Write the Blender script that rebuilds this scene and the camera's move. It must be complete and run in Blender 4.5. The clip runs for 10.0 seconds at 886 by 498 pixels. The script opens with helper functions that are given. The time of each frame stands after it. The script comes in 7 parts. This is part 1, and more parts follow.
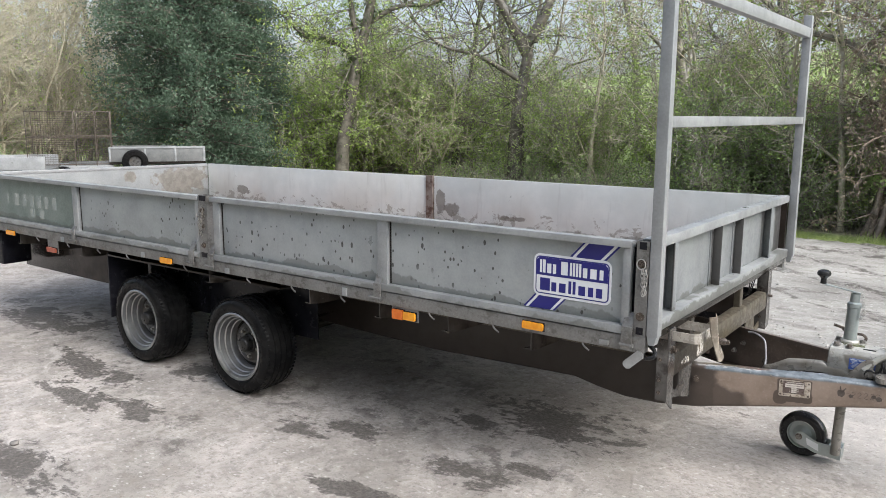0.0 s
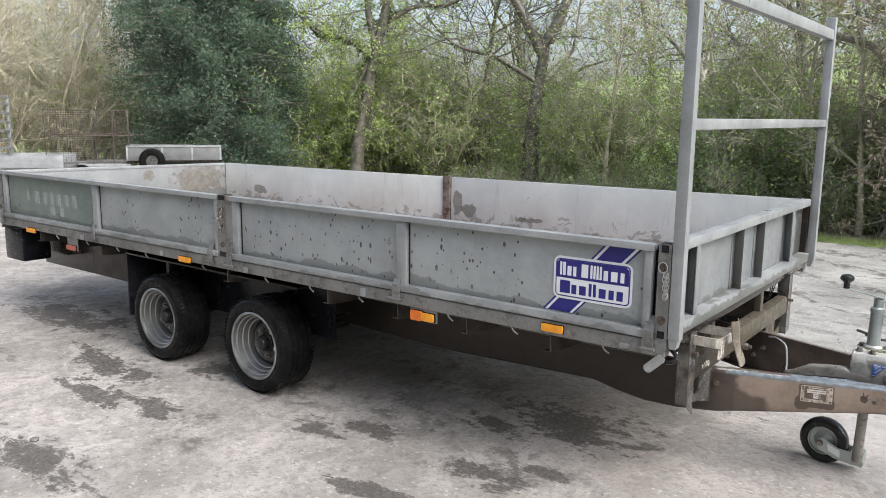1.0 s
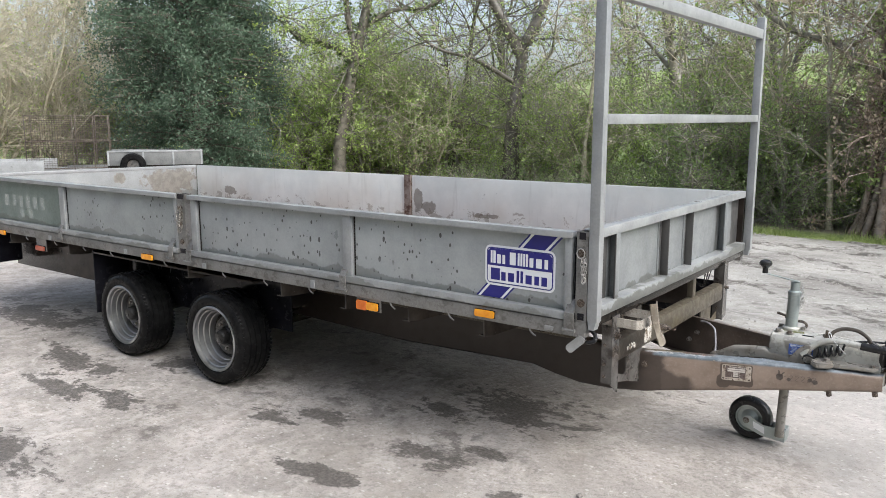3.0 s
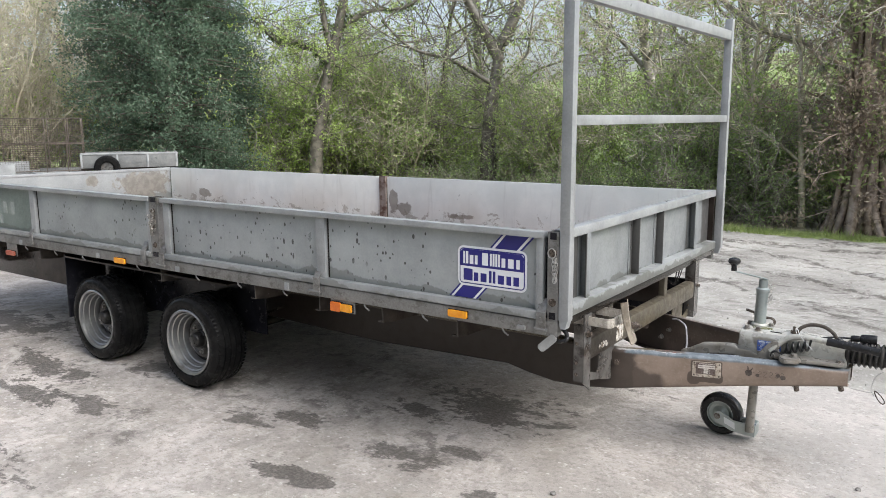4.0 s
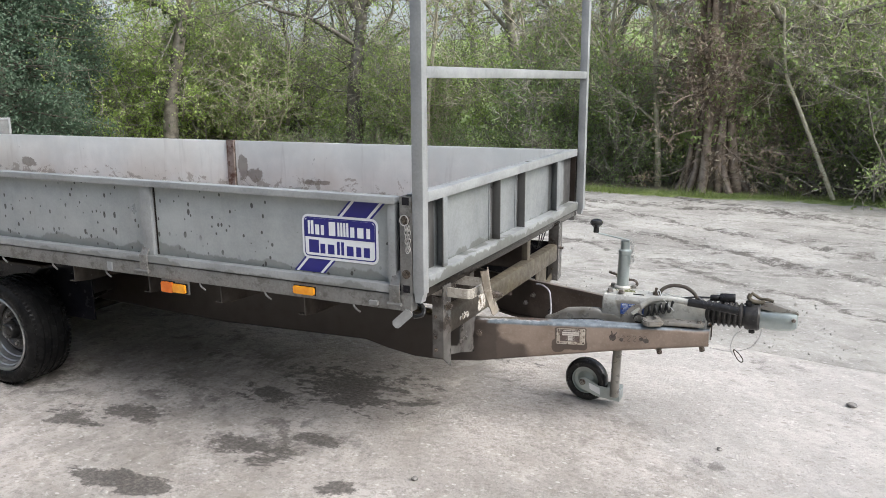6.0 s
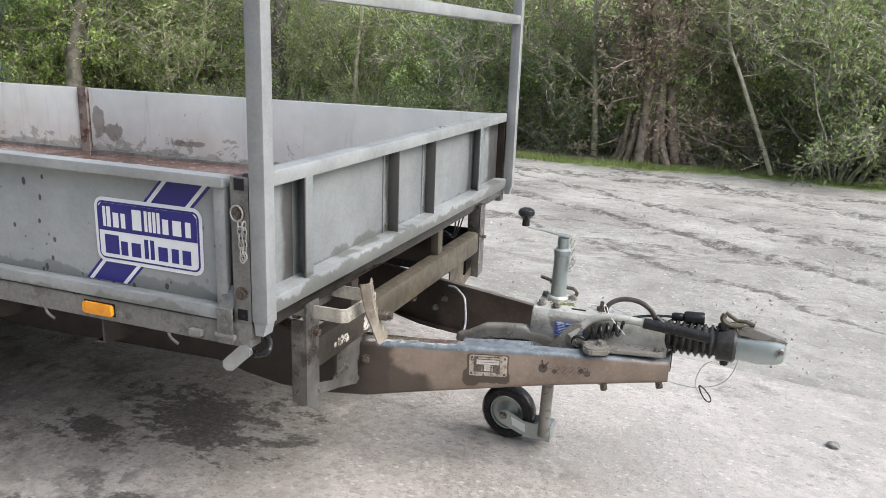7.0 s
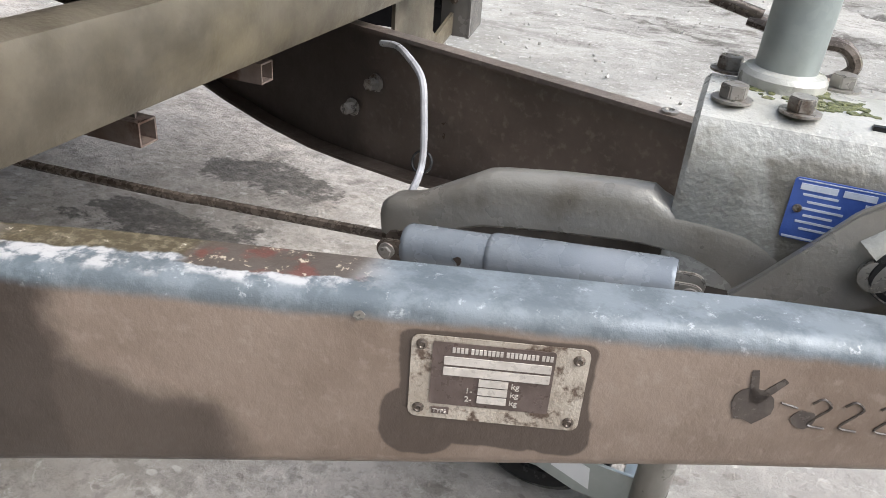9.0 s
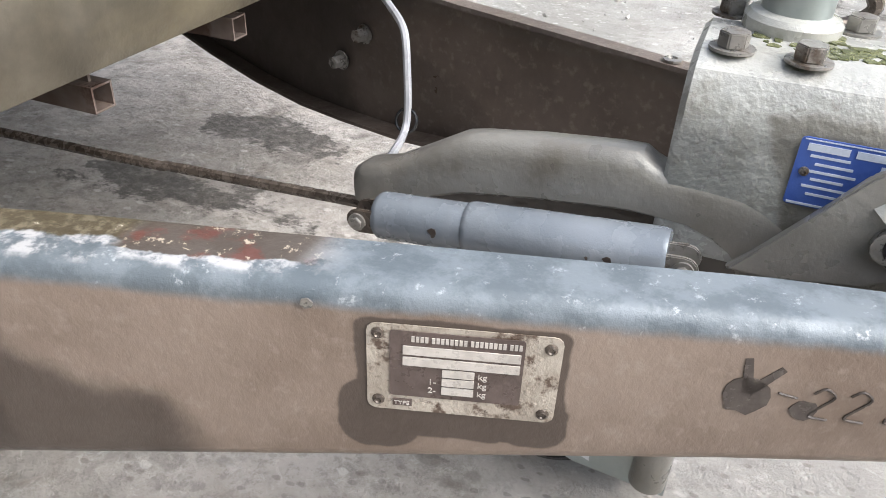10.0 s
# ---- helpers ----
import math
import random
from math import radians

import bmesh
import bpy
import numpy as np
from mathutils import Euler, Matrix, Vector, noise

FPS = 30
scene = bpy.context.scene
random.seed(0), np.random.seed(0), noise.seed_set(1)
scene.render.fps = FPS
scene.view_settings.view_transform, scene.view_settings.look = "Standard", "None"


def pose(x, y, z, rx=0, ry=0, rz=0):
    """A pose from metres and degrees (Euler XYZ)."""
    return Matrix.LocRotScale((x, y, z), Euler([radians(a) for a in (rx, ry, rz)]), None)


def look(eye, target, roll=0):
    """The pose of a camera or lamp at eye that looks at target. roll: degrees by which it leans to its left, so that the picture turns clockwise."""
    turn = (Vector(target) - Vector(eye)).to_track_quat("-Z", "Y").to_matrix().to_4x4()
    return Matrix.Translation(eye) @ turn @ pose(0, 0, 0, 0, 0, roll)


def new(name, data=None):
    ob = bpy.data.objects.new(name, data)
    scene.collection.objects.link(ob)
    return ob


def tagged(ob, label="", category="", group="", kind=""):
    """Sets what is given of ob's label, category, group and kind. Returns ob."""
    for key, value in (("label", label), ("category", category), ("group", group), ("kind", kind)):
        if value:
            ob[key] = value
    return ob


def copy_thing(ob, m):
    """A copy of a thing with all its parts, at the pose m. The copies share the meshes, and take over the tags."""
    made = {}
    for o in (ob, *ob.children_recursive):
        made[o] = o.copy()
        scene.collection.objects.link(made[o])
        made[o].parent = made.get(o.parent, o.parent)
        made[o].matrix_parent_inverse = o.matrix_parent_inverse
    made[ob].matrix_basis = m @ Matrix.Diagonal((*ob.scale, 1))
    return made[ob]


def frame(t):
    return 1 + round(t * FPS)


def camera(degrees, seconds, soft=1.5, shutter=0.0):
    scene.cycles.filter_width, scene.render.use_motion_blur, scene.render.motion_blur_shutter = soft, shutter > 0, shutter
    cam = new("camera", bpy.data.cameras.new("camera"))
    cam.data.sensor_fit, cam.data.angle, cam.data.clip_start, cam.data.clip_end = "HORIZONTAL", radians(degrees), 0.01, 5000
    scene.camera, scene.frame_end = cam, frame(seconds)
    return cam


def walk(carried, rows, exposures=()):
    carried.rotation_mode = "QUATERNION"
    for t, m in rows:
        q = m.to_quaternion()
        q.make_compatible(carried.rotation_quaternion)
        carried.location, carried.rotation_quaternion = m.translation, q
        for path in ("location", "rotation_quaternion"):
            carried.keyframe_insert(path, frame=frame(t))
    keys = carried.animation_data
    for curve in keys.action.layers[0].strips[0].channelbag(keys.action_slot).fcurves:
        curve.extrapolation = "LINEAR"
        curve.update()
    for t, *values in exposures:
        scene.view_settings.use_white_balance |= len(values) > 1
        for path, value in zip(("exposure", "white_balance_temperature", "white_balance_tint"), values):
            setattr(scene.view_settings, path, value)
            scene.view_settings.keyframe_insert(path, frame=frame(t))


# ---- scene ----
cam = camera(59.5, 10.0, 0.9)
PATH = [
    (0, (1.044, -2.521, 1.488), (-0.125, -0.934, 1.147), 0.3),
    (0.5, (1.026, -2.526, 1.481), (-0.147, -0.944, 1.141), 0.5),
    (1, (1.020, -2.530, 1.490), (-0.176, -0.964, 1.150), 0.6),
    (1.5, (1.035, -2.534, 1.484), (-0.181, -0.982, 1.146), 0.8),
    (2, (1.179, -2.558, 1.493), (-0.048, -1.015, 1.157), 0.6),
    (2.5, (1.261, -2.550, 1.472), (0.058, -0.990, 1.136), 0.3),
    (4, (1.329, -2.542, 1.479), (0.196, -0.928, 1.146), -0.3),
    (4.5, (1.322, -2.548, 1.479), (0.219, -0.915, 1.137), -0.3),
    (5, (1.333, -2.543, 1.477), (0.282, -0.878, 1.120), -0.4),
    (5.5, (1.344, -2.492, 1.467), (0.380, -0.782, 1.083), -0.6),
    (6, (1.260, -2.255, 1.438), (0.416, -0.492, 1.016), -0.3),
    (6.2, (1.208, -2.123, 1.436), (0.413, -0.340, 1.006), -0.1),
    (7.3, (0.980, -1.117, 1.335), (0.337, 0.689, 0.767), 2.8),
    (7.5, (0.922, -0.927, 1.317), (0.289, 0.869, 0.704), 3.5),
    (8, (0.790, -0.375, 1.208), (0.181, 1.371, 0.447), 4.5),
    (8.5, (0.606, 0.073, 1.021), (0.014, 1.762, 0.126), 4.5),
    (9, (0.511, 0.314, 0.736), (-0.053, 1.968, -0.239), 4.6),
    (9.5, (0.494, 0.380, 0.696), (-0.065, 1.985, -0.358), 3.5),
    (10, (0.531, 0.380, 0.729), (-0.066, 1.944, -0.366), 2.6),
]
walk(cam, [(t, look(eye, target, roll)) for t, eye, target, roll in PATH], [(0, 0.77), (5, 0.78), (6, 0.79), (7.5, 0.8), (8.5, 0.8), (9.0, 1.05), (10, 1.22)])
# ---- light ----
world = bpy.data.worlds.new("world")
scene.world = world
world.use_nodes = True
wn = world.node_tree.nodes
wl = world.node_tree.links
sky = wn.new("ShaderNodeTexSky")
sky.sky_type = "NISHITA"
sky.sun_disc = False
sky.sun_elevation, sky.sun_rotation = radians(45), radians(95)
sky.air_density, sky.dust_density, sky.ozone_density = 1.0, 4.0, 1.0
veil = wn.new("ShaderNodeHueSaturation")
veil.inputs["Saturation"].default_value = 0.7
wl.new(sky.outputs[0], veil.inputs["Color"])
wl.new(veil.outputs[0], wn["Background"].inputs[0])
wn["Background"].inputs[1].default_value = 0.145

sun = new("sun", bpy.data.lights.new("sun", "SUN"))
sun.data.energy, sun.data.angle, sun.data.color = 2.4, radians(55), (0.945, 0.985, 1.02)
sun.matrix_world = look((4.4, -0.4, 4.5), (0, 0, 0))


# ---- materials ----
class Nodes:
    """A small builder for node materials."""

    def __init__(self, name, rough=0.6, metal=0.0, spec=0.5):
        self.mat = bpy.data.materials.new(name)
        self.mat.use_nodes = True
        self.t = self.mat.node_tree
        self.bsdf = self.t.nodes["Principled BSDF"]
        self.bsdf.inputs["Roughness"].default_value = rough
        self.bsdf.inputs["Metallic"].default_value = metal
        self.bsdf.inputs["Specular IOR Level"].default_value = spec
        self.coord = self.t.nodes.new("ShaderNodeTexCoord").outputs["Object"]
        self.xyz = None

    def put(self, socket, value):
        if hasattr(value, "is_linked"):
            self.t.links.new(value, socket)
        else:
            socket.default_value = value

    def math(self, op, a, b=0.0, clamp=False):
        n = self.t.nodes.new("ShaderNodeMath")
        n.operation, n.use_clamp = op, clamp
        self.put(n.inputs[0], a)
        self.put(n.inputs[1], b)
        return n.outputs[0]

    def axis(self, i):
        if self.xyz is None:
            s = self.t.nodes.new("ShaderNodeSeparateXYZ")
            self.t.links.new(self.coord, s.inputs[0])
            self.xyz = s.outputs
        return self.xyz[i]

    def scaled(self, sx, sy, sz):
        n = self.t.nodes.new("ShaderNodeMapping")
        self.t.links.new(self.coord, n.inputs["Vector"])
        n.inputs["Scale"].default_value = (sx, sy, sz)
        return n.outputs[0]

    def noise(self, scale, detail=4.0, rough=0.6, vec=None, warp=0.0):
        n = self.t.nodes.new("ShaderNodeTexNoise")
        self.t.links.new(vec or self.coord, n.inputs["Vector"])
        n.inputs["Scale"].default_value, n.inputs["Detail"].default_value = scale, detail
        n.inputs["Roughness"].default_value, n.inputs["Distortion"].default_value = rough, warp
        return n.outputs["Fac"]

    def cells(self, scale, vec=None, out="Distance", feature="F1"):
        n = self.t.nodes.new("ShaderNodeTexVoronoi")
        n.feature = feature
        self.t.links.new(vec or self.coord, n.inputs["Vector"])
        n.inputs["Scale"].default_value = scale
        return n.outputs[out]

    def step(self, value, lo, hi):
        """0 below lo, 1 above hi (or the reverse when lo > hi)."""
        n = self.t.nodes.new("ShaderNodeMapRange")
        n.interpolation_type = "SMOOTHSTEP"
        n.inputs["From Min"].default_value, n.inputs["From Max"].default_value = min(lo, hi), max(lo, hi)
        if lo > hi:
            n.inputs["To Min"].default_value, n.inputs["To Max"].default_value = 1.0, 0.0
        self.put(n.inputs["Value"], value)
        return n.outputs[0]

    def mix(self, fac, a, b):
        n = self.t.nodes.new("ShaderNodeMix")
        n.data_type = "RGBA"
        self.put(n.inputs[0], fac)
        self.put(n.inputs[6], (*a, 1) if isinstance(a, tuple) else a)
        self.put(n.inputs[7], (*b, 1) if isinstance(b, tuple) else b)
        return n.outputs[2]

    def island(self):
        return self.t.nodes.new("ShaderNodeNewGeometry").outputs["Random Per Island"]

    def bump(self, height, strength=0.3, distance=0.01):
        n = self.t.nodes.new("ShaderNodeBump")
        n.inputs["Strength"].default_value, n.inputs["Distance"].default_value = strength, distance
        self.t.links.new(height, n.inputs["Height"])
        self.t.links.new(n.outputs[0], self.bsdf.inputs["Normal"])

    def done(self, color, rough=None):
        self.put(self.bsdf.inputs["Base Color"], (*color, 1) if isinstance(color, tuple) else color)
        if rough is not None:
            self.put(self.bsdf.inputs["Roughness"], rough)
        return self.mat


def plain(name, a, b, scale=12.0, rough=0.6, metal=0.0, bump=0.15, bump_scale=60.0, dirt=None, dirt_lo=0.58, dirt_hi=0.7, dirt_scale=5.0, spec=0.5):
    """Two tones by noise, a dirt layer, fine relief."""
    n = Nodes(name, rough, metal, spec)
    col = n.mix(n.step(n.noise(scale), 0.3, 0.7), a, b)
    if dirt:
        col = n.mix(n.step(n.noise(dirt_scale, 6, 0.65), dirt_lo, dirt_hi), col, dirt)
    n.bump(n.noise(bump_scale, 5), bump, 0.004)
    return n.done(col, n.step(n.noise(scale * 2.3), -0.6 + rough, rough + 0.9) if rough > 0.35 else None)


def galvanised(name, a, b, tide=None, spots=0, rough=0.5, metal=0.25, depth=0.45, blotch=False, bands=(), stains=(), grimy=False):
    """Weathered zinc: soft blotches, fine spangle, streaks; tide: height of a dried dirt line; spots: dark scuffs."""
    n = Nodes(name, rough, metal)
    col = n.mix(n.step(n.noise(3.5, 6, 0.65), 0.3, 0.7), a, b)
    col = n.mix(n.math("MULTIPLY", n.step(n.cells(140, out="Color"), 0.2, 0.8), 0.06), col, (0.62, 0.64, 0.66))
    streak = n.step(n.noise(7, 4, 0.6, n.scaled(3, 3, 0.35)), 0.56, 0.74)
    col = n.mix(n.math("MULTIPLY", streak, 0.16), col, (0.2, 0.19, 0.175))
    if tide:
        line = n.math("ADD", n.axis(2), n.math("MULTIPLY", n.math("SUBTRACT", n.noise(5, 6, 0.62, n.scaled(1, 1, 0.4)), 0.5), -0.15))
        col = n.mix(n.math("MULTIPLY", n.step(line, tide + 0.006, tide - 0.003), depth), col, (0.085, 0.085, 0.07))
    if spots:
        some = n.step(n.noise(2.6, 2), 0.36 + 0.2 * (1 - spots), 0.5 + 0.2 * (1 - spots))
        for k, tall, least, much in ((32, 0.55, 0.55, 0.6), (18, 0.4, 0.76, 0.7), (48, 0.7, 0.5, 0.7)):
            v = n.scaled(1.0, 0.01, tall)
            size = n.math("MULTIPLY", n.math("SUBTRACT", n.cells(k, v, "Color"), least), much)
            rag = n.math("MULTIPLY", n.math("SUBTRACT", n.noise(70, 3), 0.5), 0.16)
            blob = n.step(n.math("ADD", n.math("SUBTRACT", n.cells(k, v), size), rag), 0.03, -0.02)
            col = n.mix(n.math("MULTIPLY", blob, n.math("MULTIPLY", some, 0.85)), col, (0.035, 0.032, 0.028))
    if blotch:
        low = n.step(n.axis(2), 0.95, 0.74)
        warm = n.math("MULTIPLY", n.step(n.noise(1.6, 4, 0.6), 0.42, 0.66), n.math("ADD", 0.25, n.math("MULTIPLY", low, 0.3)))
        col = n.mix(warm, col, (0.62, 0.585, 0.53))
        mask = n.step(n.math("ADD", n.noise(8, 8, 0.76, n.scaled(1, 1, 1.4), 0.5), n.math("MULTIPLY", low, 0.2)), 0.715, 0.75)
        col = n.mix(n.math("MULTIPLY", mask, 0.55), col, (0.22, 0.195, 0.155))
    if grimy:
        col = n.mix(n.math("MULTIPLY", n.step(n.noise(13, 7, 0.72, n.scaled(1, 1, 1.3)), 0.5, 0.6), 0.6), col, (0.07, 0.062, 0.052))
        col = n.mix(n.math("MULTIPLY", n.step(n.noise(21, 6, 0.7), 0.6, 0.68), 0.5), col, (0.34, 0.33, 0.31))
    # old brown stains: axis, middle along it, middle height, half widths
    for i, c, z, wide, tall in stains:
        du = n.math("DIVIDE", n.math("SUBTRACT", n.axis(i), c), wide)
        dv = n.math("DIVIDE", n.math("SUBTRACT", n.axis(2), z), tall)
        far = n.math("SQRT", n.math("ADD", n.math("MULTIPLY", du, du), n.math("MULTIPLY", dv, dv)))
        far = n.math("ADD", far, n.math("MULTIPLY", n.math("SUBTRACT", n.noise(9, 7, 0.72), 0.5), 2.6))
        col = n.mix(n.math("MULTIPLY", n.step(far, 1.0, 0.8), 0.7), col, n.mix(n.step(n.noise(16, 5, 0.7), 0.4, 0.6), (0.13, 0.108, 0.085), (0.21, 0.185, 0.15)))
    # dark strips beside the ribs: grime, with the ribs' shadow painted in
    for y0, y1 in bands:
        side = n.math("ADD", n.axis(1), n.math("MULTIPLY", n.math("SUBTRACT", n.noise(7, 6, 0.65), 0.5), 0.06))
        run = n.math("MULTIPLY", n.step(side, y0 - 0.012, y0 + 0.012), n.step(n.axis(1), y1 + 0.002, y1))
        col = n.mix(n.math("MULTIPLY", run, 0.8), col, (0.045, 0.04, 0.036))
    n.bump(n.noise(45, 6), 0.12, 0.004)
    return n.done(col, n.step(n.noise(9, 5), -0.35, 1.5))


M = {}
M["panel"] = galvanised("weathered_zinc_panel", (0.285, 0.303, 0.306), (0.378, 0.4, 0.403), tide=0.785, spots=1)
M["panel_rear"] = galvanised("weathered_zinc_panel_rear", (0.245, 0.262, 0.262), (0.328, 0.35, 0.35), tide=0.785, spots=0.45)
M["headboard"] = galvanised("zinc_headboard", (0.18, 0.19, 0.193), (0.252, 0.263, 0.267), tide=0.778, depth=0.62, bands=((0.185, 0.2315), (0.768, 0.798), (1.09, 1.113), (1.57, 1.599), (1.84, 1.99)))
M["inner"] = galvanised("inner_aluminium", (0.68, 0.71, 0.7), (0.8, 0.825, 0.81), tide=0.73, blotch=True, stains=((0, -2.3, 0.87, 0.045, 0.1), (0, -2.2, 0.82, 0.07, 0.05), (0, -1.7, 0.79, 0.12, 0.02), (0, -4.5, 0.82, 0.1, 0.04)))
M["tail"] = galvanised("tailboard_aluminium", (0.2, 0.21, 0.212), (0.28, 0.29, 0.288), tide=0.8, stains=((1, 1.72, 0.9, 0.3, 0.13), (1, 1.2, 0.96, 0.05, 0.05)))
M["zinc"] = galvanised("zinc_rail", (0.22, 0.228, 0.23), (0.345, 0.355, 0.358))
M["zinc_front"] = galvanised("zinc_rail_dirty_front", (0.22, 0.228, 0.23), (0.345, 0.355, 0.358), tide=0.764, depth=0.66)
M["zinc_side"] = galvanised("zinc_rail_dirty_side", (0.22, 0.228, 0.23), (0.345, 0.355, 0.358), tide=0.736, depth=0.45)
M["zinc_dark"] = galvanised("zinc_grimy", (0.12, 0.117, 0.11), (0.205, 0.2, 0.19), grimy=True)
M["zinc_old"] = galvanised("old_dull_zinc", (0.11, 0.114, 0.112), (0.18, 0.184, 0.18))
M["zinc_bright"] = galvanised("zinc_bright", (0.29, 0.33, 0.325), (0.46, 0.5, 0.49), metal=0.7, rough=0.4)
M["grime"] = plain("grimy_frame", (0.042, 0.036, 0.032), (0.085, 0.074, 0.065), 9, 0.75, 0.0, 0.3, 50, (0.05, 0.042, 0.035))
M["leg"] = plain("dirty_leg_steel", (0.07, 0.065, 0.06), (0.14, 0.133, 0.125), 6, 0.7, 0.1, 0.25, 60, (0.036, 0.031, 0.027), 0.48, 0.62, 7)
# near black: the shade under the deck is put into this colour
M["under"] = plain("underside_shade_dark", (0.016, 0.014, 0.012), (0.034, 0.029, 0.025), 8, 0.85, spec=0.15)
M["rubber"] = plain("black_rubber", (0.012, 0.012, 0.013), (0.024, 0.024, 0.024), 25, 0.7, 0.0, 0.2, 120, spec=0.3)
M["tyre"] = plain("tyre_rubber", (0.006, 0.006, 0.0065), (0.014, 0.0137, 0.0135), 9, 0.62, 0.0, 0.3, 120, (0.02, 0.018, 0.016), 0.64, 0.82, spec=0.08)
M["old_rubber"] = plain("dusty_old_rubber", (0.032, 0.031, 0.031), (0.065, 0.061, 0.058), 25, 0.75, 0.0, 0.3, 90, (0.11, 0.1, 0.09), 0.6, 0.75, spec=0.25)
M["hose_brown"] = plain("brown_aged_hose", (0.05, 0.043, 0.036), (0.09, 0.078, 0.064), 25, 0.7, 0.0, 0.3, 90, (0.14, 0.12, 0.1), 0.6, 0.75, spec=0.25)
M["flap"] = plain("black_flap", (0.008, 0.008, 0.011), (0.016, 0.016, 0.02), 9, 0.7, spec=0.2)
M["rim"] = plain("silver_rim_paint", (0.25, 0.25, 0.252), (0.42, 0.42, 0.42), 6, 0.3, 0.75, 0.1, 50, (0.17, 0.155, 0.14), 0.56, 0.75)
M["rim_inner"] = plain("dusty_rim_centre", (0.075, 0.073, 0.07), (0.15, 0.146, 0.142), 9, 0.5, 0.4, 0.15, 50, (0.11, 0.095, 0.08), 0.5, 0.7)
M["hub"] = plain("greasy_hub", (0.022, 0.021, 0.02), (0.05, 0.047, 0.045), 25, 0.5, 0.4)
M["amber"] = plain("amber_reflector", (0.75, 0.27, 0.012), (0.85, 0.36, 0.02), 40, 0.25, 0.0, 0.2, 260)
M["orange"] = plain("red_orange_lens", (0.62, 0.13, 0.012), (0.72, 0.18, 0.02), 40, 0.25, 0.0, 0.2, 260)
M["red"] = plain("faded_red_reflector", (0.35, 0.07, 0.04), (0.42, 0.12, 0.07), 40, 0.4)
M["lens"] = plain("white_marker_lens", (0.19, 0.19, 0.187), (0.27, 0.27, 0.265), 20, 0.3)
M["blue"] = plain("blue_vinyl", (0.012, 0.012, 0.16), (0.018, 0.018, 0.21), 3, 0.35, 0.0, 0.05)
M["white"] = plain("white_vinyl", (0.72, 0.73, 0.75), (0.8, 0.81, 0.82), 4, 0.4, 0.0, 0.05)
M["faded"] = plain("faded_paint", (0.25, 0.285, 0.265), (0.3, 0.33, 0.31), 30, 0.7, 0.0, 0.1)
M["faded_green"] = galvanised("faded_green_panel", (0.115, 0.15, 0.13), (0.165, 0.2, 0.18), tide=0.79, spots=0.2, metal=0.05)
M["wood"] = plain("red_brown_plywood", (0.11, 0.064, 0.054), (0.19, 0.115, 0.1), 6, 0.7, 0.0, 0.3, 40, (0.3, 0.25, 0.22), 0.55, 0.75, 2.5)
M["cast"] = plain("pale_zinc_casting", (0.35, 0.345, 0.315), (0.46, 0.455, 0.42), 10, 0.55, 0.15, 0.35, 110, (0.24, 0.225, 0.19), 0.5, 0.68, 14)
M["press"] = plain("dull_pressed_steel", (0.2, 0.188, 0.168), (0.29, 0.275, 0.25), 9, 0.5, 0.3, 0.2, 120, (0.17, 0.15, 0.125), 0.52, 0.72, 11)
M["damper"] = plain("blue_grey_damper", (0.16, 0.18, 0.205), (0.22, 0.24, 0.265), 14, 0.62, 0.15, 0.15, 120, (0.12, 0.12, 0.12), 0.62, 0.75, 20)
M["bolt"] = plain("dull_bolt", (0.22, 0.21, 0.19), (0.32, 0.3, 0.28), 40, 0.5, 0.5, 0.2, 120, (0.1, 0.075, 0.055), 0.5, 0.65, 40)
M["dark_bolt"] = plain("rusty_bolt", (0.07, 0.055, 0.045), (0.14, 0.115, 0.095), 60, 0.6, 0.4, 0.3, 120)
M["cable"] = plain("grey_cable", (0.3, 0.3, 0.31), (0.4, 0.4, 0.42), 30, 0.5, 0.0, 0.05)
M["wire"] = plain("steel_wire", (0.35, 0.34, 0.32), (0.5, 0.49, 0.47), 40, 0.4, 0.6)
M["plate_metal"] = plain("worn_plate_metal", (0.33, 0.285, 0.235), (0.46, 0.41, 0.35), 60, 0.5, 0.2, 0.3, 240, (0.1, 0.068, 0.05), 0.54, 0.64, 55)
M["plate_dark"] = plain("brown_plate_print", (0.075, 0.055, 0.048), (0.12, 0.09, 0.08), 50, 0.5, 0.1, 0.1, 200, (0.2, 0.17, 0.15), 0.62, 0.75, 40)
M["plate_pale"] = plain("pale_plate_field", (0.43, 0.395, 0.36), (0.55, 0.51, 0.47), 80, 0.5, 0.1, 0.1, 200)
M["blue_plate"] = plain("blue_name_plate", (0.035, 0.085, 0.33), (0.06, 0.12, 0.4), 40, 0.4, 0.1, 0.1, 200)
M["print"] = plain("pale_print", (0.45, 0.5, 0.6), (0.55, 0.6, 0.68), 40, 0.5)
M["scuff"] = plain("stamped_mark", (0.05, 0.04, 0.035), (0.09, 0.075, 0.065), 60, 0.7)
M["flake"] = plain("flaking_white_label", (0.4, 0.37, 0.33), (0.6, 0.57, 0.52), 60, 0.7, 0.0, 0.6, 120, (0.16, 0.125, 0.09), 0.5, 0.58, 45)
M["strap"] = plain("pale_strap", (0.33, 0.3, 0.26), (0.45, 0.42, 0.37), 20, 0.6, 0.15, 0.3, 90, (0.18, 0.15, 0.12))
M["tan"] = plain("tan_dirty_steel", (0.19, 0.163, 0.128), (0.29, 0.255, 0.207), 20, 0.65, 0.05, 0.3, 90, (0.15, 0.11, 0.075))


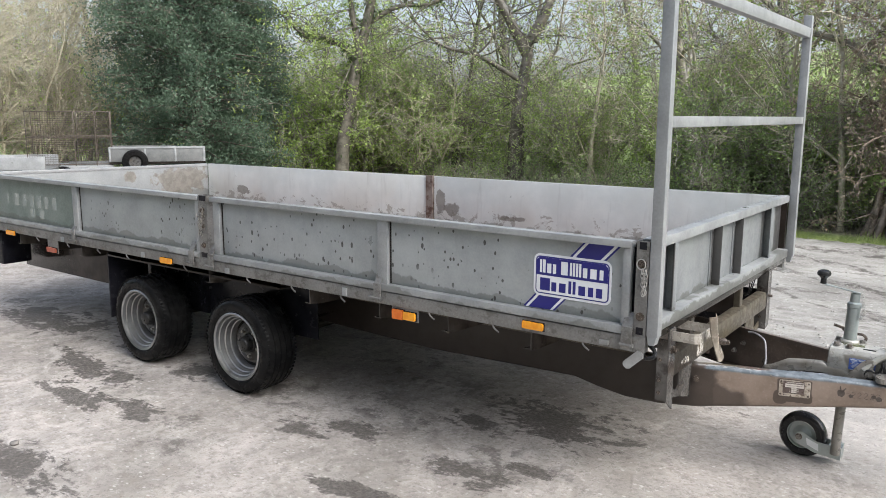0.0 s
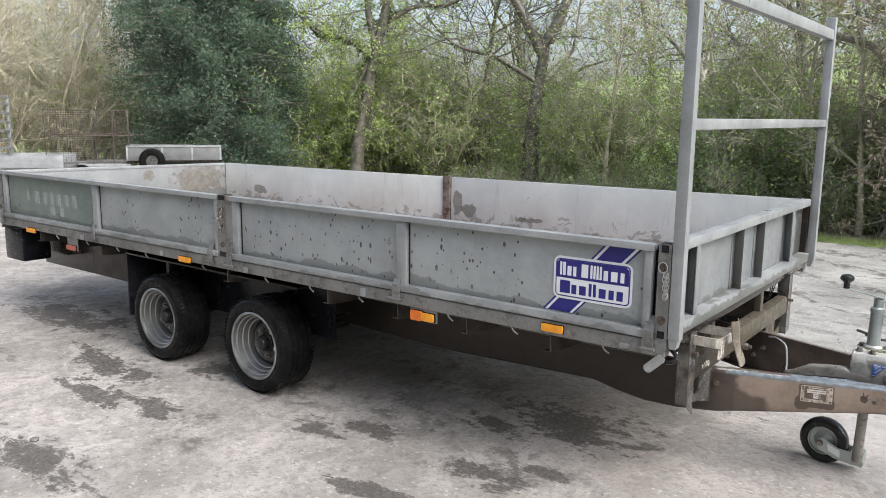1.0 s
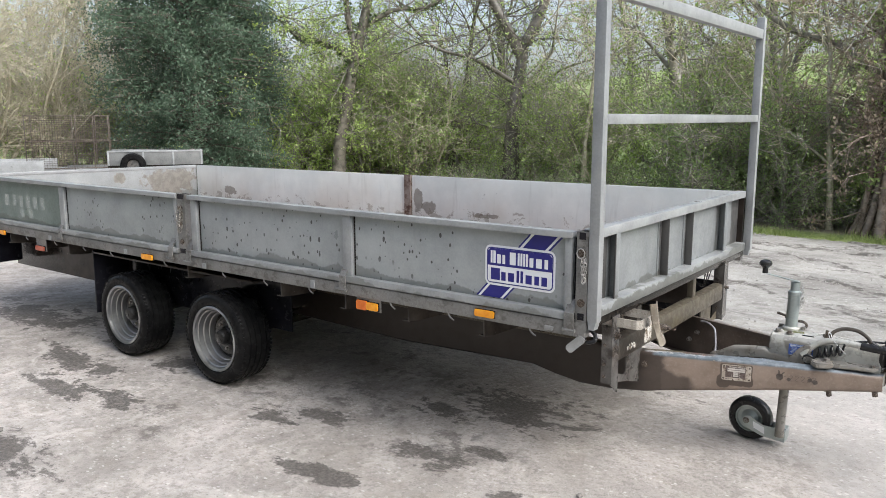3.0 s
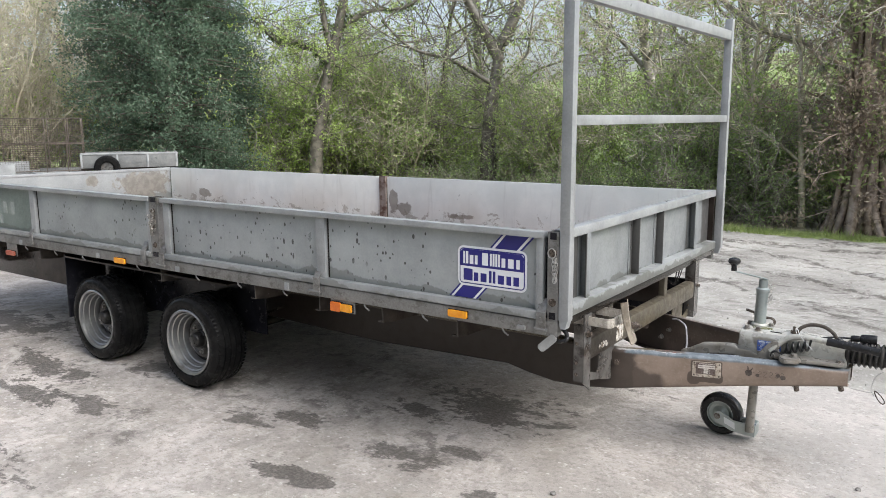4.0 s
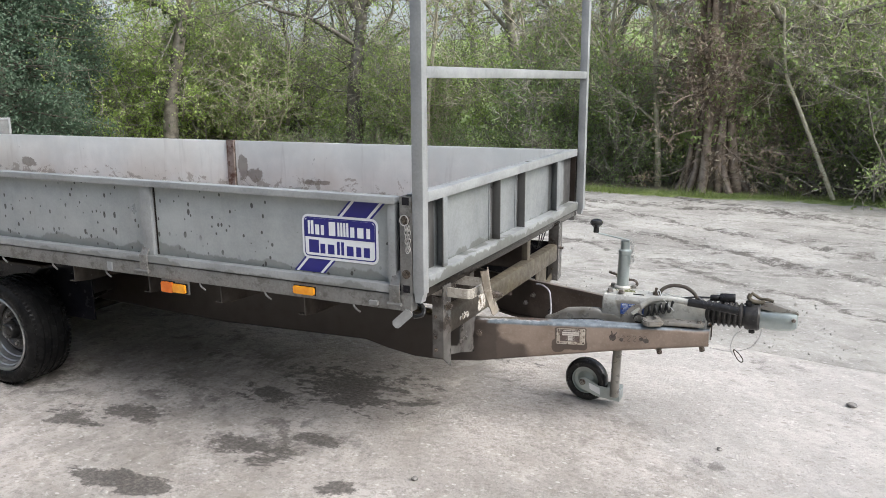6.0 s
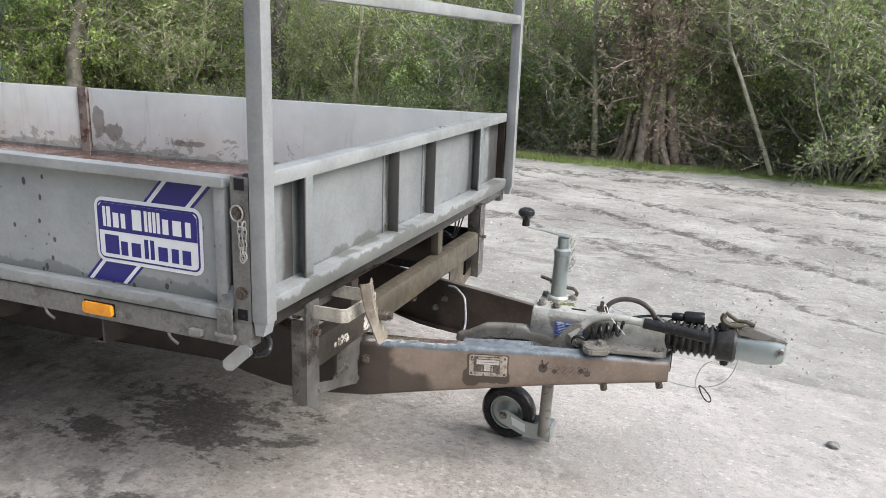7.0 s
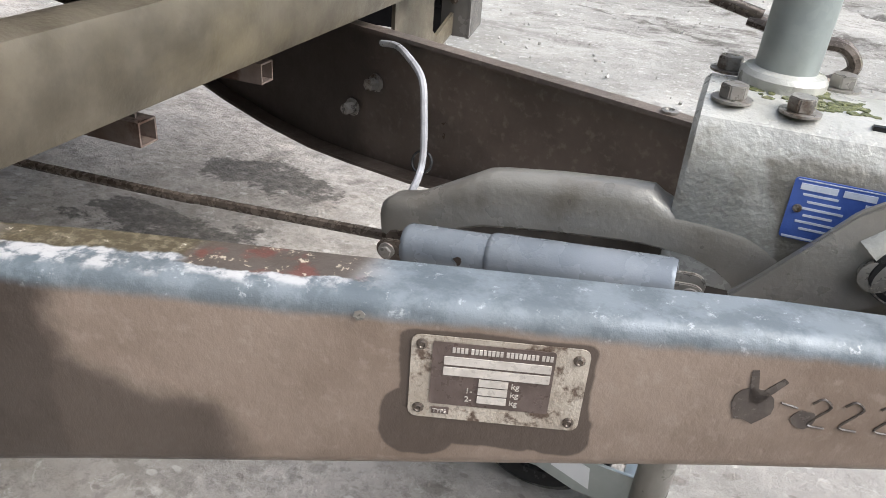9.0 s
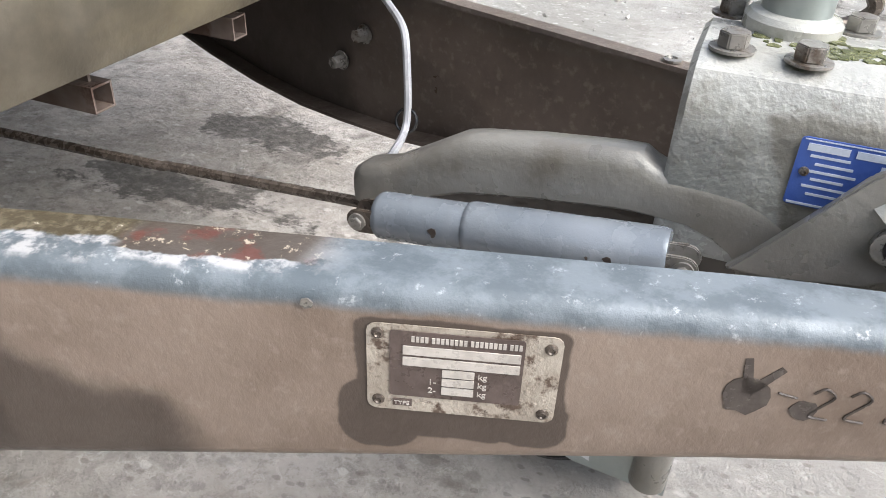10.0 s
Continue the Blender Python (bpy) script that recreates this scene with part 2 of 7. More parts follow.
def beam_material(near=True):
    """Dusty brown beam: blue-grey zinc worn through along the top edge, dark damp marks on the web, under-deck shade in
    the colour.
    """
    n = Nodes("dusty_drawbar_beam" if near else "dark_drawbar_beam", 0.6, 0.1)
    # the far beam starts from a darker brown than the near one
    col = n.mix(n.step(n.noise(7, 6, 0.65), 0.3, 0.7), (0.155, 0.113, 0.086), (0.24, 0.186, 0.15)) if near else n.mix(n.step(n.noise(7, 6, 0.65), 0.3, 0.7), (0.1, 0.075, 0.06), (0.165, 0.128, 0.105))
    col = n.mix(n.math("MULTIPLY", n.step(n.noise(90, 4), 0.52, 0.7), 0.35), col, (0.3, 0.25, 0.21))
    x, z = n.axis(0), n.axis(2)
    wob = n.math("MULTIPLY", n.math("SUBTRACT", n.noise(14, 5, 0.6), 0.5), 0.05)
    # dark dirt towards the leg: upright above, running out to a tongue below; its tone is deepened for shade
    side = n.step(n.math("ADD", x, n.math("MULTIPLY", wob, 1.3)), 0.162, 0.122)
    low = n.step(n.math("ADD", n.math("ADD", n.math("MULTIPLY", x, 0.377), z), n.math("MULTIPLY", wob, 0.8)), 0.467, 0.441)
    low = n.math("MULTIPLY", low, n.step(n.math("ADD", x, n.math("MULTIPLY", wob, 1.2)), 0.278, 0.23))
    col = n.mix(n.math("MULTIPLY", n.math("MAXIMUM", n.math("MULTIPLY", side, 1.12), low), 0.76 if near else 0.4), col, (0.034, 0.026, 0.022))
    # further back the shade below the deck is painted on as near-black brown
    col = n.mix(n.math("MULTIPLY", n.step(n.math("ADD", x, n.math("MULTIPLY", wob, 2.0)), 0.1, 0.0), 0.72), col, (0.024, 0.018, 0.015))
    if near:
        # damp halo round the maker's plate, with lobes that have run down from it
        best = None
        for cx, cz, hx, hz, r in ((0.419, 0.41, 0.054, 0.03, 0.0085), (0.42, 0.38, 0.05, 0.012, 0.012), (0.371, 0.372, 0.004, 0.008, 0.0225), (0.464, 0.374, 0.006, 0.006, 0.014), (0.41, 0.368, 0.03, 0.006, 0.008)):
            dx = n.math("MAXIMUM", n.math("SUBTRACT", n.math("ABSOLUTE", n.math("SUBTRACT", x, cx)), hx), 0.0)
            dz = n.math("MAXIMUM", n.math("SUBTRACT", n.math("ABSOLUTE", n.math("SUBTRACT", z, cz)), hz), 0.0)
            d = n.math("SUBTRACT", n.math("SQRT", n.math("ADD", n.math("MULTIPLY", dx, dx), n.math("MULTIPLY", dz, dz))), r)
            best = d if best is None else n.math("MINIMUM", best, d)
        best = n.math("ADD", best, n.math("MULTIPLY", wob, 0.22))
        col = n.mix(n.math("MULTIPLY", n.step(best, 0.0012, -0.0012), 0.85), col, (0.05, 0.037, 0.03))
    # worn zinc along the top edge
    edge = n.math("ADD", z, n.math("MULTIPLY", wob, 0.3))
    zinc = n.mix(n.step(n.noise(26, 6, 0.7), 0.42, 0.6), (0.095, 0.12, 0.14), (0.16, 0.19, 0.215))
    zinc = n.mix(n.math("MULTIPLY", n.step(n.noise(75, 6, 0.75), 0.58, 0.68), 0.7), zinc, (0.4, 0.43, 0.45))
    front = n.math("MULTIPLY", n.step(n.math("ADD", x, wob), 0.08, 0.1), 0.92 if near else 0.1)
    col = n.mix(n.math("MULTIPLY", n.step(edge, 0.449, 0.458), front), col, zinc)
    if near:
        # on the flange: bare pale zinc, olive dirt towards the leg, a wet red-brown patch further on
        v = n.math("SUBTRACT", n.axis(1), n.math("ADD", n.math("MULTIPLY", x, 0.31), 0.5826))
        v = n.math("ADD", v, n.math("MULTIPLY", n.math("SUBTRACT", n.noise(34, 5, 0.6), 0.5), 0.026))
        top = n.step(z, 0.4635, 0.466)
        pale = n.math("MULTIPLY", n.math("MULTIPLY", n.step(v, 0.006, 0.014), n.step(x, 0.35, 0.3)), n.math("MULTIPLY", top, n.step(n.noise(40, 6, 0.7), 0.42, 0.56)))
        col = n.mix(n.math("MULTIPLY", pale, 0.75), col, (0.5, 0.49, 0.49))
        olive = n.mix(n.step(n.noise(120, 5, 0.7), 0.45, 0.62), (0.07, 0.056, 0.035), (0.15, 0.128, 0.088))
        olive = n.mix(n.step(n.noise(60, 5, 0.7), 0.63, 0.67), olive, (0.5, 0.46, 0.38))
        col = n.mix(n.math("MULTIPLY", n.math("MULTIPLY", n.step(v, 0.029, 0.033), n.step(x, 0.225, 0.2)), top), col, olive)
        red = n.mix(n.step(n.noise(38, 5, 0.65), 0.38, 0.5), (0.11, 0.04, 0.03), (0.07, 0.054, 0.043))
        red = n.mix(n.step(n.noise(95, 5, 0.7), 0.6, 0.66), red, (0.42, 0.36, 0.28))
        span = n.math("MULTIPLY", n.step(x, 0.2, 0.212), n.step(x, 0.334, 0.31))
        col = n.mix(n.math("MULTIPLY", n.math("MULTIPLY", n.math("MULTIPLY", n.step(v, 0.019, 0.022), span), top), 0.95), col, red)
    n.bump(n.noise(80, 6, 0.7), 0.3, 0.003)
    return n.done(col, n.step(n.noise(20, 5), -0.3, 1.4))


def casting_material():
    """Pale zinc casting with a brown damp patch that has run from under the name plate."""
    n = Nodes("pale_zinc_casting", 0.55, 0.15)
    col = n.mix(n.step(n.noise(10, 5), 0.3, 0.7), (0.35, 0.345, 0.32), (0.47, 0.465, 0.435))
    col = n.mix(n.math("MULTIPLY", n.step(n.noise(14, 6, 0.68), 0.52, 0.66), 0.55), col, (0.25, 0.235, 0.2))
    col = n.mix(n.math("MULTIPLY", n.step(n.noise(65, 5, 0.75), 0.6, 0.68), 0.5), col, (0.19, 0.175, 0.15))
    wob = n.math("MULTIPLY", n.math("SUBTRACT", n.noise(26, 5, 0.6), 0.5), 0.02)
    past = n.step(n.math("ADD", n.math("ADD", n.axis(0), n.math("MULTIPLY", n.axis(2), 0.35)), wob), 0.738, 0.748)
    below = n.math("MULTIPLY", n.step(n.math("ADD", n.axis(2), wob), 0.542, 0.532), n.step(n.axis(1), 0.93, 0.91))
    col = n.mix(n.math("MULTIPLY", n.math("MULTIPLY", past, below), n.math("MULTIPLY", n.step(n.axis(0), 0.76, 0.68), 0.7)), col, (0.13, 0.115, 0.09))
    n.bump(n.math("ADD", n.noise(110, 5), n.math("MULTIPLY", n.noise(30, 4), 1.5)), 0.4, 0.004)
    return n.done(col, n.step(n.noise(23, 5), -0.05, 1.45))


def tube_material():
    """Olive-brown grimy tube, caked with black dirt towards its near end."""
    n = Nodes("olive_grimy_tube", 0.42, 0.1)
    col = n.mix(n.step(n.noise(14, 5), 0.3, 0.7), (0.058, 0.049, 0.036), (0.108, 0.092, 0.068))
    col = n.mix(n.math("MULTIPLY", n.step(n.noise(5, 6, 0.65, n.scaled(1, 0.4, 1)), 0.5, 0.66), 0.6), col, (0.15, 0.125, 0.08))
    caked = n.step(n.math("ADD", n.axis(1), n.math("MULTIPLY", n.math("SUBTRACT", n.noise(13, 6, 0.68), 0.5), 0.3)), 0.62, 0.55)
    col = n.mix(n.math("MULTIPLY", caked, 0.8), col, (0.024, 0.019, 0.015))
    n.bump(n.noise(90, 5), 0.3, 0.004)
    return n.done(col, n.step(n.noise(30, 5), -0.3, 1.35))


M["tube"] = tube_material()
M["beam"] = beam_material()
M["housing"] = casting_material()
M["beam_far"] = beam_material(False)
M["rust"] = plain("rust_stained_zinc", (0.12, 0.085, 0.07), (0.26, 0.22, 0.2), 9, 0.75, 0.0, 0.3, 60, (0.085, 0.05, 0.038), 0.5, 0.62, 12)
# chassis steel taken darker than its dirt, to carry the under-deck shade
M["beam_dark"] = plain("shade_dark_chassis_steel", (0.024, 0.019, 0.016), (0.045, 0.036, 0.031), 8, 0.8, spec=0.2)
M["moss"] = plain("dull_green_moss", (0.09, 0.1, 0.04), (0.17, 0.175, 0.085), 90, 0.95, 0.0, 0.8, 200)


# damp and oil marks on the concrete: middle and half widths; the first two also stand in for shade under the deck
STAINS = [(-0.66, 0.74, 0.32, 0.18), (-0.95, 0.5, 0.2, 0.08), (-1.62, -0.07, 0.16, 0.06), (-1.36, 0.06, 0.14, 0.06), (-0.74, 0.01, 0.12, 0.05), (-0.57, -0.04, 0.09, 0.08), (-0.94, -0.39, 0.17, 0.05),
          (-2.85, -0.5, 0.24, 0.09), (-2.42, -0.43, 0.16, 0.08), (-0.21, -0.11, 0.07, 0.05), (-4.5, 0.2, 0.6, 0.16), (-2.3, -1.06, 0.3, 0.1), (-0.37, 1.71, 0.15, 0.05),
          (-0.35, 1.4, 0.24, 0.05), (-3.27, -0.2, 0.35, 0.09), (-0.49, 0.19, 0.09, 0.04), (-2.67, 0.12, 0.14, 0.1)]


def concrete_material():
    n = Nodes("worn_concrete", 0.85)
    col = n.mix(n.step(n.noise(1.4, 8, 0.7), 0.3, 0.7), (0.274, 0.249, 0.225), (0.56, 0.515, 0.478))
    col = n.mix(n.math("MULTIPLY", n.step(n.noise(4.2, 7, 0.72, None, 0.4), 0.5, 0.62), 0.4), col, (0.24, 0.22, 0.195))
    col = n.mix(n.math("MULTIPLY", n.step(n.noise(11, 7, 0.75), 0.48, 0.62), 0.6), col, (0.22, 0.2, 0.175))
    col = n.mix(n.math("MULTIPLY", n.step(n.noise(38, 6, 0.8), 0.5, 0.62), 0.42), col, (0.165, 0.148, 0.128))
    col = n.mix(n.math("MULTIPLY", n.step(n.noise(30, 5, 0.8, None, 0.8), 0.56, 0.66), 0.42), col, (0.6, 0.575, 0.545))
    col = n.mix(n.math("MULTIPLY", n.step(n.noise(6.5, 6, 0.66, n.scaled(0.8, 1.2, 1), 1.2), 0.52, 0.64), 0.38), col, (0.27, 0.238, 0.2))
    col = n.mix(n.math("MULTIPLY", n.step(n.noise(3.1, 7, 0.7, None, 0.9), 0.55, 0.66), 0.4), col, (0.6, 0.565, 0.53))
    washed = n.step(n.math("ADD", n.math("ADD", n.axis(0), n.math("MULTIPLY", n.axis(1), 0.9)), n.math("MULTIPLY", n.math("SUBTRACT", n.noise(2.2, 7, 0.7), 0.5), 2.2)), 1.2, 1.9)
    col = n.mix(n.math("MULTIPLY", washed, 0.4), col, (0.5, 0.485, 0.465))
    # small flakes and pits
    for k, least, tone in ((34, 0.66, (0.66, 0.64, 0.61)), (52, 0.62, (0.17, 0.15, 0.13)), (21, 0.72, (0.2, 0.18, 0.155))):
        chip = n.math("MULTIPLY", n.step(n.math("ADD", n.cells(k, n.scaled(0.8, 1.3, 1)), n.math("MULTIPLY", n.noise(k * 2, 3), 0.4)), 0.5, 0.38), n.step(n.cells(k, n.scaled(0.8, 1.3, 1), "Color"), least, least + 0.05))
        col = n.mix(n.math("MULTIPLY", chip, 0.5), col, tone)
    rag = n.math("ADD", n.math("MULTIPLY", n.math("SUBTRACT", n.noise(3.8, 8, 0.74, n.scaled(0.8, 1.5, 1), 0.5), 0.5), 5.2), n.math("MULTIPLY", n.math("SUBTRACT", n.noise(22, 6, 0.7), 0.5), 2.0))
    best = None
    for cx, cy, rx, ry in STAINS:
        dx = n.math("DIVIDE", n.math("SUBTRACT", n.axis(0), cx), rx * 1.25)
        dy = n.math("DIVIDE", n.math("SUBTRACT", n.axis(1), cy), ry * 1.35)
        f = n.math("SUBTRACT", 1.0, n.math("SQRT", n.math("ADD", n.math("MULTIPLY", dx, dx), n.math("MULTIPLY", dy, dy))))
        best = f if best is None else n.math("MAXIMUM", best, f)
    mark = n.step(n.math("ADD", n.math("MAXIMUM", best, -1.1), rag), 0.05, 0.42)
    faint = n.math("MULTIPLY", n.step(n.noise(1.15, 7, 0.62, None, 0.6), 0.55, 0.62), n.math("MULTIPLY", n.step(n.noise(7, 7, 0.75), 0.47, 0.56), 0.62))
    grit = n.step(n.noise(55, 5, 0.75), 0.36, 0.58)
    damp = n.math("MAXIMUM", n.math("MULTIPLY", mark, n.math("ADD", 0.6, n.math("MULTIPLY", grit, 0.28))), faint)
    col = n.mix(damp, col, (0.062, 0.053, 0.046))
    n.bump(n.math("ADD", n.noise(70, 8, 0.75), n.math("ADD", n.math("MULTIPLY", n.noise(9, 5), 0.9), n.math("MULTIPLY", n.cells(45), 0.35))), 0.8, 0.012)
    return n.done(col, n.math("SUBTRACT", 0.92, n.math("MULTIPLY", damp, 0.3)))


def gravel_material():
    n = Nodes("muddy_gravel", 0.9)
    grass = n.step(n.math("ADD", n.axis(1), n.math("ADD", n.math("MULTIPLY", n.noise(1.1, 5, 0.65), 1.6), n.math("MULTIPLY", n.axis(0), 0.02))), 12.0, 12.2)
    col = n.mix(n.step(n.noise(0.9, 8, 0.7), 0.3, 0.7), (0.23, 0.22, 0.2), (0.43, 0.415, 0.385))
    col = n.mix(n.math("MULTIPLY", n.step(n.noise(9, 7, 0.8), 0.48, 0.64), 0.5), col, (0.19, 0.175, 0.15))
    col = n.mix(n.math("MULTIPLY", n.step(n.noise(26, 5, 0.8), 0.57, 0.66), 0.4), col, (0.52, 0.505, 0.48))
    for k, least in ((24, 0.62), (46, 0.68)):
        chip = n.math("MULTIPLY", n.step(n.math("ADD", n.cells(k), n.math("MULTIPLY", n.noise(k * 2.5, 3), 0.3)), 0.46, 0.36), n.step(n.cells(k, out="Color"), least, least + 0.06))
        col = n.mix(n.math("MULTIPLY", chip, 0.45), col, (0.6, 0.585, 0.56))
    rut = n.math("MULTIPLY", n.step(n.noise(1.1, 9, 0.72, n.scaled(0.42, 1.5, 1), 0.7), 0.53, 0.6), n.math("MULTIPLY", n.step(n.axis(1), 3.0, 5.0), n.step(n.noise(7, 7, 0.8), 0.44, 0.56)))
    col = n.mix(n.math("MULTIPLY", rut, 0.75), col, (0.075, 0.064, 0.054))
    q = n.math("ADD", n.axis(1), n.math("MULTIPLY", n.axis(0), 0.83))
    sway = n.math("MULTIPLY", n.math("SUBTRACT", n.noise(1.3, 6, 0.7), 0.5), 0.9)
    for line, q0, wide in ((q, 6.25, 0.2), (q, 7.65, 0.14), (q, 10.4, 0.2), (n.axis(1), 9.65, 0.14), (q, 4.9, 0.1)):
        d = n.math("ABSOLUTE", n.math("ADD", n.math("SUBTRACT", line, q0), sway))
        mud = n.math("MULTIPLY", n.step(d, wide, wide * 0.4), n.step(n.noise(8, 7, 0.8), 0.42, 0.55))
        col = n.mix(n.math("MULTIPLY", mud, 0.8), col, (0.07, 0.06, 0.051))
    turf = n.mix(n.step(n.noise(3, 6, 0.7), 0.35, 0.65), (0.15, 0.21, 0.06), (0.27, 0.33, 0.12))
    litter = n.mix(n.step(n.noise(2.2, 6, 0.7), 0.4, 0.6), (0.15, 0.135, 0.085), (0.27, 0.245, 0.17))
    wood = n.math("MULTIPLY", n.step(n.axis(1), 11.9, 12.4), n.step(n.axis(1), 18.5, 16))
    col = n.mix(grass, col, n.mix(wood, turf, litter))
    n.bump(n.math("ADD", n.noise(24, 8, 0.75), n.math("MULTIPLY", n.noise(3, 5), 1.5)), 0.7, 0.03)
    return n.done(col)


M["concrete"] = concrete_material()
M["gravel"] = gravel_material()


def leaf_material(name, a, b, c):
    """Leaf: shade differs from leaf to leaf; some light passes through."""
    n = Nodes(name, 0.5, 0.0, 0.3)
    r = n.island()
    col = n.mix(n.step(r, 0.0, 0.6), a, b)
    col = n.mix(n.step(r, 0.7, 1.0), col, c)
    n.done(col)
    tr = n.t.nodes.new("ShaderNodeBsdfTranslucent")
    n.t.links.new(col, tr.inputs[0])
    ms = n.t.nodes.new("ShaderNodeMixShader")
    ms.inputs[0].default_value = 0.48
    n.t.links.new(n.bsdf.outputs[0], ms.inputs[1])
    n.t.links.new(tr.outputs[0], ms.inputs[2])
    n.t.links.new(ms.outputs[0], n.t.nodes["Material Output"].inputs[0])
    return n.mat


M["leaf_spring"] = leaf_material("spring_leaves", (0.27, 0.39, 0.09), (0.39, 0.51, 0.15), (0.52, 0.61, 0.26))
M["leaf_mid"] = leaf_material("hedge_leaves", (0.23, 0.32, 0.11), (0.33, 0.43, 0.16), (0.46, 0.53, 0.25))
M["leaf_bramble"] = leaf_material("bramble_leaves", (0.2, 0.29, 0.115), (0.3, 0.4, 0.165), (0.42, 0.5, 0.25))
M["leaf_dark"] = leaf_material("evergreen_leaves", (0.1, 0.155, 0.1), (0.13, 0.195, 0.13), (0.18, 0.24, 0.175))
M["leaf_ivy"] = leaf_material("ivy_leaves", (0.06, 0.09, 0.036), (0.1, 0.14, 0.055), (0.17, 0.21, 0.09))
M["leaf_dead"] = leaf_material("dry_brown_leaves", (0.22, 0.17, 0.12), (0.34, 0.28, 0.21), (0.45, 0.39, 0.31))
M["grass"] = leaf_material("grass_blades", (0.21, 0.27, 0.085), (0.3, 0.37, 0.13), (0.42, 0.45, 0.21))
M["bark"] = plain("grey_brown_bark", (0.2, 0.185, 0.15), (0.38, 0.35, 0.29), 7, 0.9, 0.0, 0.7, 25, (0.09, 0.1, 0.055), 0.55, 0.7, 4)
M["bark_dark"] = plain("dark_bark", (0.1, 0.09, 0.074), (0.21, 0.19, 0.155), 7, 0.9, 0.0, 0.7, 25)
M["bark_pale"] = plain("pale_willow_bark", (0.36, 0.32, 0.22), (0.56, 0.52, 0.4), 9, 0.85, 0.0, 0.5, 25)
M["bark_ivy"] = plain("brown_stringy_bark", (0.17, 0.13, 0.103), (0.34, 0.275, 0.225), 7, 0.9, 0.0, 0.8, 30, (0.07, 0.08, 0.035), 0.56, 0.7, 3)
M["stone_dark"] = plain("dark_stone", (0.13, 0.12, 0.11), (0.22, 0.205, 0.19), 30, 0.9, 0.0, 0.4, 80)
M["stone"] = plain("loose_stone", (0.3, 0.285, 0.26), (0.46, 0.44, 0.41), 6, 0.9, 0.0, 0.4, 40)


# ---- building helpers ----
def link_mesh(name, bm, material, angle=35):
    bmesh.ops.recalc_face_normals(bm, faces=bm.faces)
    me = bpy.data.meshes.new(name)
    bm.to_mesh(me)
    bm.free()
    me.materials.append(M[material] if isinstance(material, str) else material)
    me.shade_smooth()
    me.set_sharp_from_angle(angle=radians(angle))
    return new(name, me)


def hang(ob, parent):
    bpy.context.view_layer.update()
    ob.parent = parent
    ob.matrix_parent_inverse = parent.matrix_world.inverted()
    return ob


def settle(p):
    """The trailer's far side stands a little lower, more so towards the rear."""
    k = max(0.0, (p.y - 1.06) / 0.96)
    return Vector((p.x, p.y, p.z - k * 0.0055 * min(max(-p.x, 0.0), 5.0)))


def pieces(bm):
    """The loose pieces of a mesh, each as a mesh of its own."""
    seen, out = set(), []
    for v in list(bm.verts):
        if v in seen:
            continue
        stack, group = [v], []
        seen.add(v)
        while stack:
            q = stack.pop()
            group.append(q)
            for e in q.link_edges:
                o = e.other_vert(q)
                if o not in seen:
                    seen.add(o)
                    stack.append(o)
        b = bmesh.new()
        new_of = {q: b.verts.new(q.co) for q in group}
        for f in {f for q in group for f in q.link_faces}:
            b.faces.new([new_of[q] for q in f.verts])
        out.append(b)
    bm.free()
    return out


def parts(name, bm, material, parent, label=""):
    """Each loose piece of bm as a part of its own."""
    return [part(name, b, material, parent, label) for b in pieces(bm)]


def part(name, bm, material, parent, label=""):
    top = parent
    while top.parent:
        top = top.parent
    if top.name.startswith("flatbed_trailer"):
        for v in bm.verts:
            v.co = settle(v.co)
    ob = link_mesh(name, bm, material)
    if label:
        ob["label"] = label
    return hang(ob, parent)


def thing(name, at, label, category, group="", kind=""):
    e = new(name)
    e.location = at
    e.empty_display_size = 0.1
    return tagged(e, label, category, group, kind)


def box(bm, x0, x1, y0, y1, z0, z1, bevel=0.003, m=None):
    r = bmesh.ops.create_cube(bm, size=1.0)
    vs = r["verts"]
    t = Matrix.Translation(((x0 + x1) / 2, (y0 + y1) / 2, (z0 + z1) / 2)) @ Matrix.Diagonal((x1 - x0, y1 - y0, z1 - z0, 1))
    bmesh.ops.transform(bm, matrix=(m or Matrix()) @ t, verts=vs)
    if bevel:
        es = {e for v in vs for e in v.link_edges}
        bmesh.ops.bevel(bm, geom=list(es), offset=bevel, segments=2, affect="EDGES", profile=0.6)
    return bm


def boxed(*a, **k):
    return box(bmesh.new(), *a, **k)


def loft(bm, rings, closed=True, caps=True):
    """Skin over rings of points, each with the same count."""
    vs = [[bm.verts.new(p) for p in ring] for ring in rings]
    n = len(vs[0])
    for a, b in zip(vs, vs[1:]):
        for i in range(n if closed else n - 1):
            j = (i + 1) % n
            bm.faces.new((a[i], a[j], b[j], b[i]))
    if caps and closed:
        bm.faces.new(list(reversed(vs[0])))
        bm.faces.new(vs[-1])
    return bm


def ring_at(p, d, r, n, up=None):
    d = Vector(d).normalized()
    up = up or (Vector((0, 0, 1)) if abs(d.z) < 0.9 else Vector((1, 0, 0)))
    u = d.cross(up).normalized()
    v = d.cross(u)
    return [Vector(p) + r * (math.cos(2 * math.pi * i / n) * u + math.sin(2 * math.pi * i / n) * v) for i in range(n)]


def rod(bm, p0, p1, r0, r1=None, n=14):
    p0, p1 = Vector(p0), Vector(p1)
    return loft(bm, [ring_at(p0, p1 - p0, r0, n), ring_at(p1, p1 - p0, r0 if r1 is None else r1, n)])


